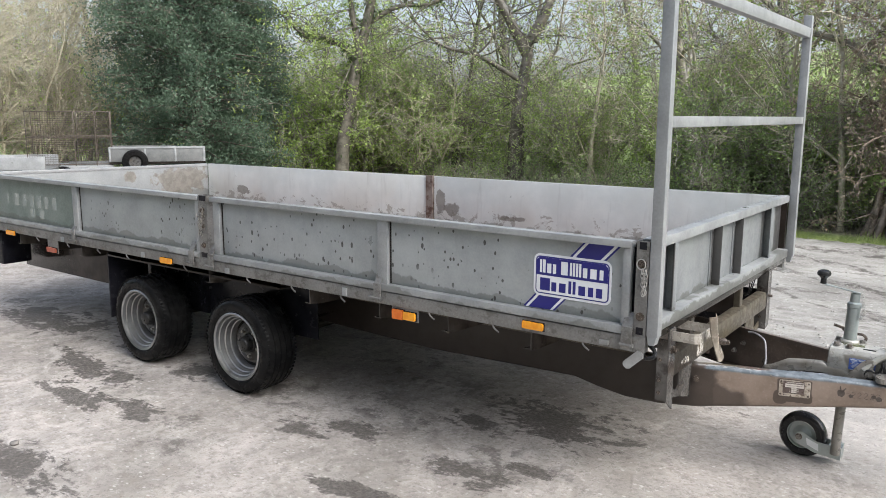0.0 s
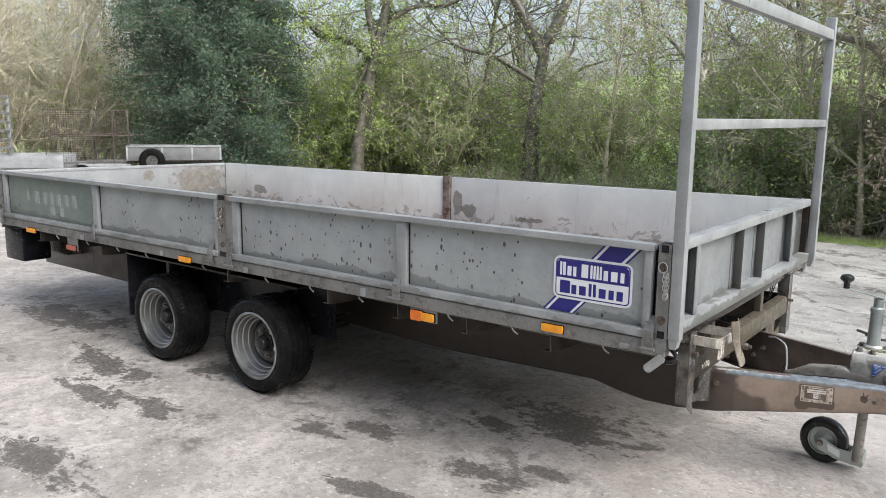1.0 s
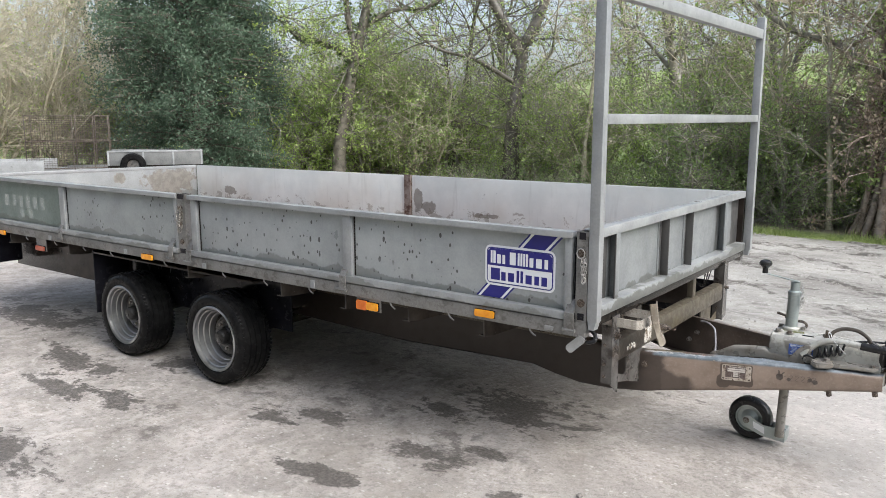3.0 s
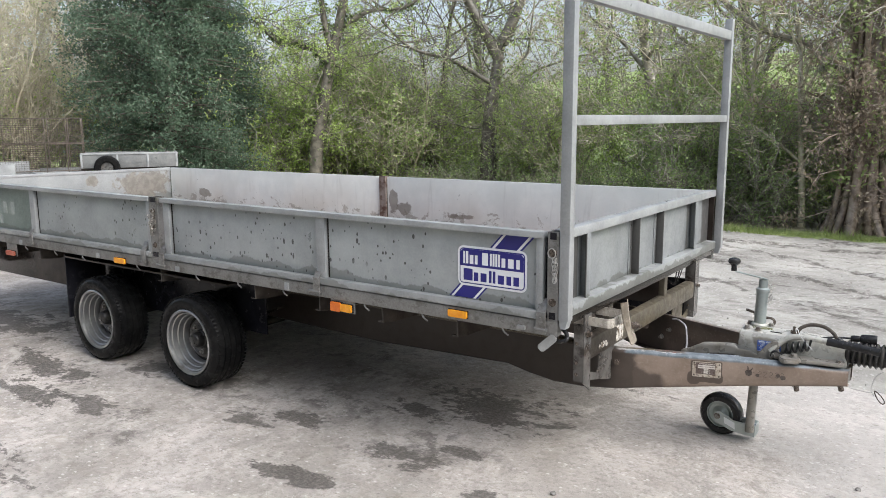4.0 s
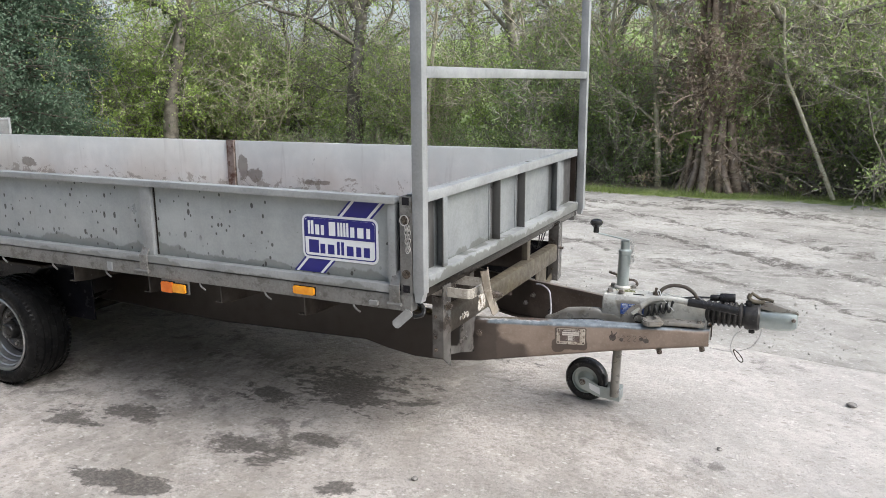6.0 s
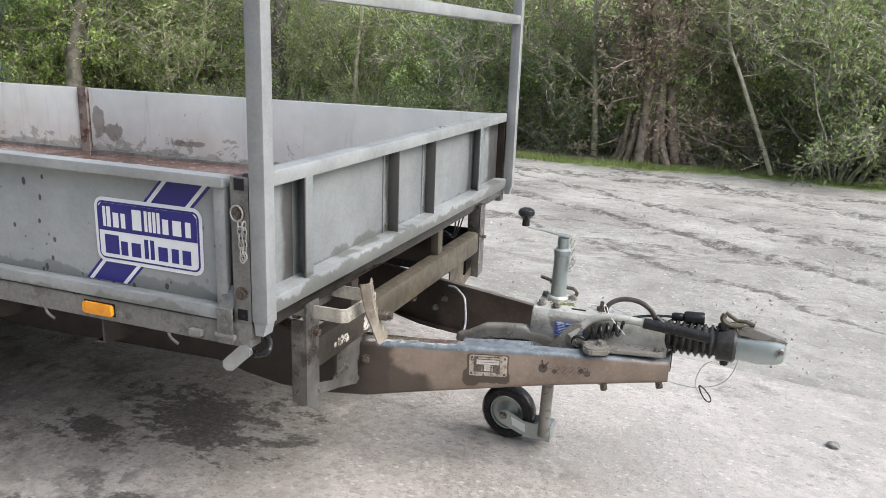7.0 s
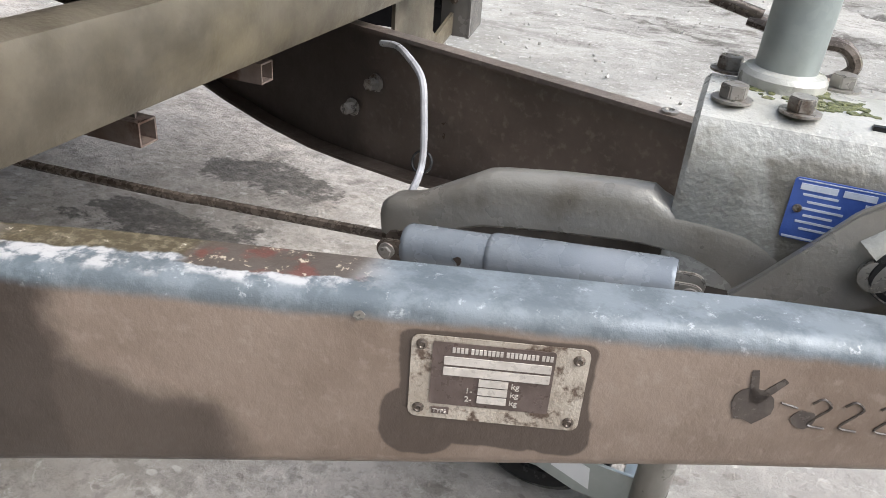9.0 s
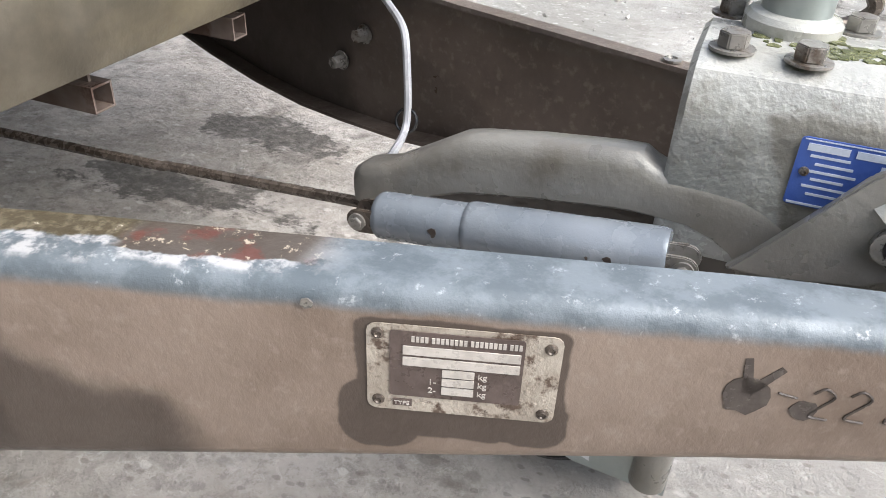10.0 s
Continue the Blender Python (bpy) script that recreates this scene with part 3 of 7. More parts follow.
def curve_points(pts, steps=6):
    """Catmull-Rom through the points."""
    pts = [Vector(p) for p in pts]
    ext = [2 * pts[0] - pts[1], *pts, 2 * pts[-1] - pts[-2]]
    out = []
    for a, b, c, d in zip(ext, ext[1:], ext[2:], ext[3:]):
        for i in range(steps):
            t = i / steps
            out.append(0.5 * (2 * b + (c - a) * t + (2 * a - 5 * b + 4 * c - d) * t * t + (3 * b - a - 3 * c + d) * t ** 3))
    return out + [pts[-1]]


def hose(bm, pts, r, n=8, steps=6, smooth=True):
    ps = curve_points(pts, steps) if smooth else [Vector(p) for p in pts]
    rings = []
    up = None
    for i, p in enumerate(ps):
        d = (ps[min(i + 1, len(ps) - 1)] - ps[max(i - 1, 0)]).normalized()
        if up is None:
            up = Vector((0, 0, 1)) if abs(d.z) < 0.9 else Vector((1, 0, 0))
        u = d.cross(up).normalized()
        up = u.cross(d)
        rings.append([p + r * (math.cos(2 * math.pi * k / n) * u + math.sin(2 * math.pi * k / n) * up) for k in range(n)])
    return loft(bm, rings)


def lathe(bm, profile, m, n=32):
    """Profile of (radius, along z), turned round z and placed by m."""
    vs = [[bm.verts.new(m @ Vector((r * math.cos(2 * math.pi * i / n), r * math.sin(2 * math.pi * i / n), h))) for i in range(n)] for r, h in profile]
    for a, b in zip(vs, vs[1:]):
        for i in range(n):
            bm.faces.new((a[i], a[(i + 1) % n], b[(i + 1) % n], b[i]))
    return bm


def prism(bm, outline, m, depth, bevel=0.0):
    """A flat outline (x, y) with a thickness along z, placed by m."""
    a = [bm.verts.new(m @ Vector((x, y, 0))) for x, y in outline]
    b = [bm.verts.new(m @ Vector((x, y, depth))) for x, y in outline]
    fs = [bm.faces.new(list(reversed(a))), bm.faces.new(b)]
    for i in range(len(a)):
        j = (i + 1) % len(a)
        fs.append(bm.faces.new((a[i], a[j], b[j], b[i])))
    if bevel:
        bmesh.ops.bevel(bm, geom=list({e for f in fs for e in f.edges}), offset=bevel, segments=2, affect="EDGES")
    return bm


def rounded(x0, x1, y0, y1, r, n=5):
    out = []
    for cx, cy, a0 in ((x1 - r, y1 - r, 0), (x0 + r, y1 - r, 90), (x0 + r, y0 + r, 180), (x1 - r, y0 + r, 270)):
        out += [(cx + r * math.cos(radians(a0 + 90 * i / n)), cy + r * math.sin(radians(a0 + 90 * i / n))) for i in range(n + 1)]
    return out


def hexbolt(bm, m, r=0.012, h=0.008, washer=True):
    if washer:
        lathe(bm, [(0, 0), (r * 1.45, 0), (r * 1.45, 0.002), (0, 0.002)], m, 16)
    k = [(r * math.cos(radians(60 * i + 15)), r * math.sin(radians(60 * i + 15))) for i in range(6)]
    return prism(bm, k, m @ Matrix.Translation((0, 0, 0.002)), h, r * 0.08)


def along(p, x, z):
    """A pose at p, its x along x and its z along z."""
    z = Vector(z).normalized()
    x = Vector(x)
    x = (x - z * x.dot(z)).normalized()
    y = z.cross(x)
    return Matrix(((x.x, y.x, z.x, p[0]), (x.y, y.y, z.y, p[1]), (x.z, y.z, z.z, p[2]), (0, 0, 0, 1)))


def link_chain(bm, p0, p1, n, r=0.007, wire=0.0018, sag=0.0):
    """A chain of n links from p0 to p1."""
    p0, p1 = Vector(p0), Vector(p1)
    for i in range(n):
        t = (i + 0.5) / n
        c = p0.lerp(p1, t) - Vector((0, 0, sag * 4 * t * (1 - t)))
        d = (p1 - p0).normalized()
        side = d.cross(Vector((0, 1, 0.3) if i % 2 else (1, 0, 0.2))).normalized()
        L = (p1 - p0).length / n * 0.72
        pts = [c + d * (L * math.cos(a)) + side * (r * math.sin(a)) for a in [2 * math.pi * k / 10 for k in range(11)]]
        hose(bm, pts, wire, 5, 1, False)
    return bm


# ---- ground ----
def lie(x, y):
    """Height of the ground."""
    z = -0.048 * (min(max(y, 2.05), 11.5) - 2.05) - 0.02 * min(max(y - 1.06, 0.0), 1.0)
    z -= 0.012 * min(max(-x - 7, 0), 15)
    if y > 17:
        z += 8.0 * (1 - math.exp(-((y - 17) / 26) ** 2)) * (0.8 + 0.2 * math.sin(x * 0.05 + 1.0))
    return z


def build_ground():
    def steps(lo, hi, fine_lo, fine_hi, fine, grow=1.35):
        a = list(np.arange(fine_lo, fine_hi, fine))
        d, v = fine, fine_hi
        while v < hi:
            a.append(v)
            d *= grow
            v += d
        a.append(hi)
        d, v = fine * grow, fine_lo - fine
        while v > lo:
            a.insert(0, v)
            d *= grow
            v -= d
        return [lo] + a

    xs, ys = steps(-900, 900, -7, 7, 0.09), steps(-900, 900, 2.0, 13, 0.09)
    verts = []
    for y in ys:
        for x in xs:
            near = 1.0 if -8 < x < 8 and 1.9 < y < 14 else 0.0
            h = 0.0
            if near:
                h = 0.018 * noise.noise((x * 1.3, y * 1.3, 0)) + 0.014 * noise.noise((x * 5, y * 5, 3)) + 0.01 * noise.noise((x * 12, y * 12, 5))
                h -= 0.05 * max(0.0, noise.noise((x * 0.25, y * 1.6, 9)) - 0.2) if y > 5 else 0.0
                for q, q0 in ((y + 0.83 * x, 6.25), (y + 0.83 * x, 7.65), (y + 0.83 * x, 10.4), (y, 9.65)):
                    d = q - q0 + 0.45 * noise.noise((x * 1.3, y * 1.3, 7))
                    h += (0.025 * math.exp(-((abs(d) - 0.22) / 0.09) ** 2) - 0.045 * math.exp(-(d / 0.13) ** 2)) * (0.7 + noise.noise((x * 6, y * 6, 1)))
            verts.append((x, y, lie(x, y) - 0.035 + h))
    w = len(xs)
    faces = [(j * w + i, j * w + i + 1, (j + 1) * w + i + 1, (j + 1) * w + i) for j in range(len(ys) - 1) for i in range(w - 1)]
    me = bpy.data.meshes.new("ground")
    me.from_pydata(verts, [], faces)
    me.materials.append(M["gravel"])
    me.shade_smooth()
    tagged(new("ground", me), "muddy grey gravel yard with ruts, running into grass", "ground", kind="structure")

    # the concrete apron on which the trailer stands
    def edge(x):
        return 2.37 - 0.2 * min(max(x, -6.0), 4.5) + 0.03 * noise.noise((x * 2.0, 0, 0)) + 0.012 * noise.noise((x * 9.0, 4, 0))

    xs = steps(-40, 25, -6, 4, 0.05, 1.25)
    ys = [-40, -25, -14, -8, -5, -4] + list(np.arange(-3.0, 2.0, 0.05)) + [2.0, 2.05]
    verts = []
    for y in ys:
        for x in xs:
            yy = 1.0 + (y - 1.0) * (edge(x) - 1.0) / 1.05 if y > 1.0 else y
            h = 0.004 * noise.noise((x * 3, yy * 3, 0)) + 0.0025 * noise.noise((x * 11, yy * 11, 2))
            verts.append((x, yy, lie(x, yy) + h))
    w, k = len(xs), len(verts)
    verts += [(x, edge(x) + 0.01, lie(x, edge(x)) - 0.12) for x in xs]
    faces = [(j * w + i, j * w + i + 1, (j + 1) * w + i + 1, (j + 1) * w + i) for j in range(len(ys) - 1) for i in range(w - 1)]
    faces += [((len(ys) - 1) * w + i, (len(ys) - 1) * w + i + 1, k + i + 1, k + i) for i in range(w - 1)]
    me = bpy.data.meshes.new("pavement")
    me.from_pydata(verts, [], faces)
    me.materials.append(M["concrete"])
    me.shade_smooth()
    tagged(new("pavement", me), "worn pale concrete apron with dark damp stains", "pavement", kind="structure")

    # loose stones on the gravel
    rng = random.Random(5)
    shape = [Vector(v) for v in ((1, 0, 0), (-1, 0, 0), (0, 1, 0), (0, -1, 0), (0, 0, 1), (0, 0, -1), (0.6, 0.6, 0.5), (-0.6, 0.55, 0.45))]
    tris = [(0, 2, 6), (2, 4, 6), (4, 0, 6), (2, 1, 7), (1, 4, 7), (4, 2, 7), (1, 3, 4), (3, 0, 4), (2, 0, 5), (1, 2, 5), (3, 1, 5), (0, 3, 5)]
    verts, faces = [], []
    for _ in range(3800):
        x = rng.uniform(-5, 6)
        y = 2.55 - 0.2 * x + 8.8 * rng.random() ** 1.5
        s = rng.uniform(0.003, 0.011) * (1.7 if rng.random() < 0.05 else 1)
        m = Matrix.Translation((x, y, lie(x, y) - 0.035 + s * 0.2)) @ Euler((rng.random() * 6, rng.random() * 6, rng.random() * 6)).to_matrix().to_4x4() @ Matrix.Diagonal((s, s * rng.uniform(0.5, 1), s * rng.uniform(0.4, 0.8), 1))
        k = len(verts)
        verts += [m @ v for v in shape]
        faces += [(a + k, b + k, c + k) for a, b, c in tris]
    me = bpy.data.meshes.new("loose_stones")
    me.from_pydata(verts, [], faces)
    me.materials.append(M["stone"])
    tagged(new("loose_stones", me), "small pale stones scattered over the gravel", "stones", kind="stuff")


def stray_stones():
    """Single stones lying on the concrete."""
    rng = random.Random(12)
    for x, y, r in ((1.51, 1.49, 0.022), (0.03, 0.06, 0.014), (1.02, 0.78, 0.012), (-2.49, -1.0, 0.02), (-2.62, -1.08, 0.013)):
        bm = bmesh.new()
        bmesh.ops.create_icosphere(bm, subdivisions=2, radius=r)
        for v in bm.verts:
            v.co *= rng.uniform(0.8, 1.15)
            v.co.z *= 0.6
            v.co += Vector((x, y, lie(x, y) + r * 0.42))
        ob = link_mesh("stone", bm, "stone_dark")
        tagged(ob, "small dark grey stone lying loose on concrete", "stone", "loose stones on the concrete")


def yard_close():
    """Plain dark unseen banks behind and beside the view, added to close the yard and block low skylight."""
    for name, x0, x1, y0, y1 in (("blocker_south", -34, 16, -10.5, -9.5), ("blocker_east", 15, 16, -9.4, 9)):
        bm = boxed(x0, x1, y0, y1, -0.3, 5.5, 0.3)
        tagged(link_mesh(name, bm, "leaf_ivy"), "plain dark unseen bank added to block low skylight", "hedge", kind="structure")


build_ground()
stray_stones()
yard_close()


# ---- the flatbed trailer ----
MID = 1.01
trailer = thing("flatbed_trailer", (-2.4, MID, 0), "grey galvanised twin-axle flatbed trailer with dropsides and ladder rack, on concrete", "trailer")


def mirrored(y):
    return 2 * MID - y


def deck():
    bm = bmesh.new()
    for i in range(4):
        x0 = -4.96 + i * 1.247
        box(bm, x0, x0 + 1.243, 0.05, 1.97, 0.69, 0.71, 0.002)
    part("deck", bm, "wood", trailer, "worn red-brown plywood deck")
    for y0, y1 in ((0.0, 0.045), (1.975, 2.02)):
        part("side_rail", boxed(-5.0, 0.06, y0, y1, 0.665, 0.722, 0.004), "zinc_dark", trailer, "grimy galvanised edge rail")
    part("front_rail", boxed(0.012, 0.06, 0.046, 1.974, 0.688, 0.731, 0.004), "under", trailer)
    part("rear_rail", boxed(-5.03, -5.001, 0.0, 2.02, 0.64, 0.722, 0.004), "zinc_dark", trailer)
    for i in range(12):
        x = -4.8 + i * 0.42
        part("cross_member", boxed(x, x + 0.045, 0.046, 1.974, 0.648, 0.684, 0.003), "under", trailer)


def dropside(x0, x1, near, material, name_panel=None):
    """One hinged side: sheet, rails, ribs and hinges."""
    s = 1 if near else -1

    def Y(v):
        return v if near else mirrored(v)

    def bx(a, b, y0, y1, z0, z1, bev=0.003):
        ya, yb = sorted((Y(y0), Y(y1)))
        return boxed(a, b, ya, yb, z0, z1, bev)

    p = part("dropside", bx(x0 + 0.004, x1 - 0.004, 0.03, 0.036, 0.745 if near else 0.7, 1.045 if near else 1.06, 0.001), material if near else "inner", trailer,
             "weathered grey dropside with dirt line" if near else "pale inner face of dropside with brown dirt")
    part("top_rail", bx(x0, x1, -0.004, 0.04 if near else 0.029, 1.036, 1.06, 0.0025), "zinc", p)
    part("bottom_rail", bx(x0, x1, -0.006, 0.03, 0.726, 0.756, 0.003), "zinc_side", p)
    mid = (x0 + x1) / 2
    for a, b in ((x0 + 0.012, x0 + 0.062), (mid - 0.015, mid + 0.045), (x1 - 0.035, x1 - 0.002)):
        bm = bx(a, b, 0.006, 0.032, 0.745, 1.04, 0.01)
        for z in (0.82, 0.9, 0.98):
            hexbolt(bm, along(((a + b) / 2, Y(0.006), z), (1, 0, 0), (0, -s, 0)), 0.004, 0.002, False)
        part("rib", bm, "zinc" if near else "inner", p)
        if near and b < x1 - 0.01:
            # thin dark strip drawn in place of the rib's shadow gap
            part("rib_gap_shade", bx(b, b + 0.006, 0.0275, 0.0298, 0.757, 1.035, 0), "under", p, "dark strip for the shadow gap beside the rib")
    for x in (x0 + 0.0, mid + 0.001, x1 + (0.0 if x1 > -1 else -0.06)):
        bm = bx(x - 0.021, x + 0.021, -0.014, -0.007, 0.672, 0.758, 0.003)
        bx2 = [(Y(-0.014), 0.75), (Y(-0.007), 0.75), (Y(0.026), 0.8), (Y(0.018), 0.806)]
        prism(bm, bx2, along((x - 0.018, 0, 0), (0, 1, 0), (1, 0, 0)), 0.036)
        rod(bm, (x - (0.05 if x < -0.1 else 0.026), Y(-0.01), 0.69), (x + 0.026, Y(-0.01), 0.69), 0.007, n=10)
        hexbolt(bm, along((x, Y(-0.014), 0.735), (1, 0, 0), (0, -s, 0)), 0.005, 0.003, False)
        part("hinge", bm, "zinc_dark", p, "worn galvanised hinge")
    return p


def sign_blocks(words, x0, x1, z0, z1, y, gap=0.14, word_gap=0.45, low=0.73):
    """Plain bars standing for lettering that is not spelt out. Each mark: (width, tall, narrowed)."""
    units = sum(w for word in words for w, _, _ in word) + word_gap * (len(words) - 1)
    u = (x1 - x0) / units
    bm = bmesh.new()
    x = x0
    for word in words:
        for w, tall, ring in word:
            a, b = x + gap * u / 2, x + w * u - gap * u / 2
            top = z0 + (z1 - z0) * (1.0 if tall else low)
            cut = 0.14 * (b - a) if ring else 0.0
            box(bm, a + cut, b - cut, y - 0.0006, y, z0, top, 0)
            x += w * u
        x += word_gap * u
    return bm


def maker_sign(panel):
    """Blue and white maker's sign; its lettering is left as plain blocks."""
    def flat(outline, y, mat, name, parent, label=""):
        bm = prism(bmesh.new(), [(x, z) for x, z in outline], along((0, y, 0), (1, 0, 0), (0, -1, 0)), 0.0008)
        return part(name, bm, mat, parent, label)

    stripe = flat([(-0.444, 0.76), (-0.308, 0.76), (-0.05, 1.033), (-0.196, 1.033)], 0.0294, "blue", "sticker", panel, "blue and white maker's sticker")
    for a, b, c, d in ((-0.434, -0.422, -0.174, -0.187), (-0.328, -0.316, -0.06, -0.073)):
        flat([(a, 0.76), (b, 0.76), (c, 1.033), (d, 1.033)], 0.0284, "white", "white_line", stripe)
    for o, y, c in ((0.0, 0.0274, "white"), (0.009, 0.0264, "blue"), (0.0135, 0.0254, "white")):
        flat(rounded(-0.4 + o, -0.081 - o, 0.811 + o, 0.974 - o, 0.026 - o), y, c, "sign_face", stripe)
    flat([(-0.3865, 0.892), (-0.0945, 0.892), (-0.0945, 0.949), (-0.106, 0.9605), (-0.375, 0.9605), (-0.3865, 0.949)], 0.0246, "blue", "blue_band", stripe)
    parts("letter_mark", sign_blocks([[(0.45, 1, 0), (0.55, 1, 0), (1, 0, 1), (0.6, 0, 0)], [(1.5, 1, 1), (0.45, 1, 0), (0.45, 1, 0), (0.45, 1, 0), (0.45, 1, 0), (1, 0, 1), (1.4, 0, 1), (0.9, 0, 1)]], -0.374, -0.107, 0.902, 0.952, 0.0237), "white", stripe)
    parts("letter_mark", sign_blocks([[(1.1, 1, 0), (0.6, 0, 0), (1, 0, 1), (0.4, 1, 0), (0.4, 1, 0), (1, 0, 1), (0.6, 0, 0), (0.9, 0, 1)]], -0.374, -0.107, 0.834, 0.882, 0.0245), "blue", stripe)


def front_board():
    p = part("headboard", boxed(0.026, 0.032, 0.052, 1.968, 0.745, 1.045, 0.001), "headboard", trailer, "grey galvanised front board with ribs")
    part("top_rail", boxed(0.022, 0.072, 0.046, 1.964, 1.031, 1.068, 0.005), "zinc", p)
    part("bottom_rail", boxed(0.024, 0.084, 0.046, 1.964, 0.732, 0.775, 0.006), "zinc_front", p)
    for y0, y1 in ((0.228, 0.268), (0.793, 0.799), (1.104, 1.11), (1.6, 1.64)):
        bm = boxed(0.03, 0.072, y0, y1, 0.77, 1.033, 0.003) if y1 - y0 < 0.02 else boxed(0.066, 0.072, y0, y1, 0.77, 1.033, 0.002)
        if y1 - y0 > 0.02:
            box(bm, 0.032, 0.067, y1 - 0.004, y1, 0.77, 1.033, 0.001)
        if y1 - y0 < 0.02:
            s, w = -1, 0.036 if y0 < 1 else 0.03
            box(bm, 0.0315, 0.036, min(y0, y0 + s * w), max(y1, y1 + s * w), 0.77, 1.032, 0.001)
            for z in (0.8, 0.9, 1.0):
                hexbolt(bm, along((0.036, y0 + s * 0.018, z), (0, 1, 0), (1, 0, 0)), 0.005, 0.003, False)
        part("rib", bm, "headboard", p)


def tailboard():
    p = part("tailboard", boxed(-5.0, -4.994, 0.03, 1.99, 0.7, 1.045, 0.001), "tail", trailer, "stained grey inner face of tailboard")
    part("top_rail", boxed(-5.03, -4.99, 0.03, 1.99, 1.035, 1.06, 0.005), "zinc", p)
    part("bottom_rail", boxed(-5.03, -4.99, 0.03, 1.99, 0.726, 0.758, 0.005), "zinc", p)


def corner_post(x0, x1, near, chain):
    ya, yb = (0.002, 0.048) if near else (mirrored(0.048), mirrored(0.002))
    bm = bmesh.new()
    outline = [(x0, ya), (x1, ya), (x1, yb), (x0, yb)]
    t = 0.004
    inner = [(x0 + t, ya + t), (x1 - t, ya + t), (x1 - t, yb - t), (x0 + t, yb - t)]
    rings = [[Vector((x, y, z)) for x, y in o] for o, z in ((outline, 0.69), (outline, 1.064), (inner, 1.064), (inner, 0.72))]
    loft(bm, rings)
    p = part("post", bm, "zinc_dark" if near else ("beam_dark" if x0 > -1 else "rust"), trailer, "grimy hollow galvanised post")
    if near:
        xm = (x0 + x1) / 2
        for z in (0.985, 0.797):
            part("bolt", hexbolt(bmesh.new(), along((xm, ya, z), (1, 0, 0), (0, -1, 0)), 0.011, 0.01), "dark_bolt", p)
        for z in (1.035, 0.732):
            part("slot", boxed(x0 + 0.01, x1 - 0.01, ya - 0.001, ya + 0.002, z, z + 0.026, 0), "flap", p)
        if chain:
            bm = bmesh.new()
            ringp = [(xm + 0.016 * math.cos(a), ya - 0.012, 0.985 + 0.018 * math.sin(a)) for a in [2 * math.pi * k / 16 for k in range(17)]]
            hose(bm, ringp, 0.002, 6, 1, False)
            link_chain(bm, (xm + 0.004, ya - 0.008, 0.967), (xm + 0.01, ya - 0.008, 0.875), 6)
            link_chain(bm, (xm + 0.016, ya - 0.008, 0.965), (xm + 0.014, ya - 0.008, 0.88), 6)
            if x0 < -1:
                for k, (a, b) in enumerate(((0.02, 0.86), (-0.018, 0.88), (0.012, 0.9), (-0.006, 0.85))):
                    link_chain(bm, (xm + a, ya - 0.016 - 0.004 * k, 0.985 - 0.02 * k), (xm - a * 0.6, ya - 0.014, b), 7)
            part("chain", bm, "wire" if x0 > -1 else "bolt", p, "small steel pin chain")
    return p


def ladder_rack():
    p = part("ladder_rack", boxed(0.068, 0.106, 0.042, 1.978, 1.45, 1.488, 0.004), "zinc", trailer, "galvanised steel ladder rack frame")
    part("top_bar", boxed(0.068, 0.106, 0.042, 1.978, 1.895, 1.945, 0.004), "zinc", p)
    for y0 in (0.0, 1.98):
        bm = boxed(0.066, 0.108, y0, y0 + 0.04, 0.73, 2.01, 0.005)
        prism(bm, [(0.07, 0.735), (0.104, 0.735), (0.095, 0.7), (0.074, 0.7)], along((0, y0 + 0.002, 0), (1, 0, 0), (0, -1, 0)) @ Matrix.Translation((0, 0, -0.036)), 0.036)
        part("upright", bm, "zinc", p)


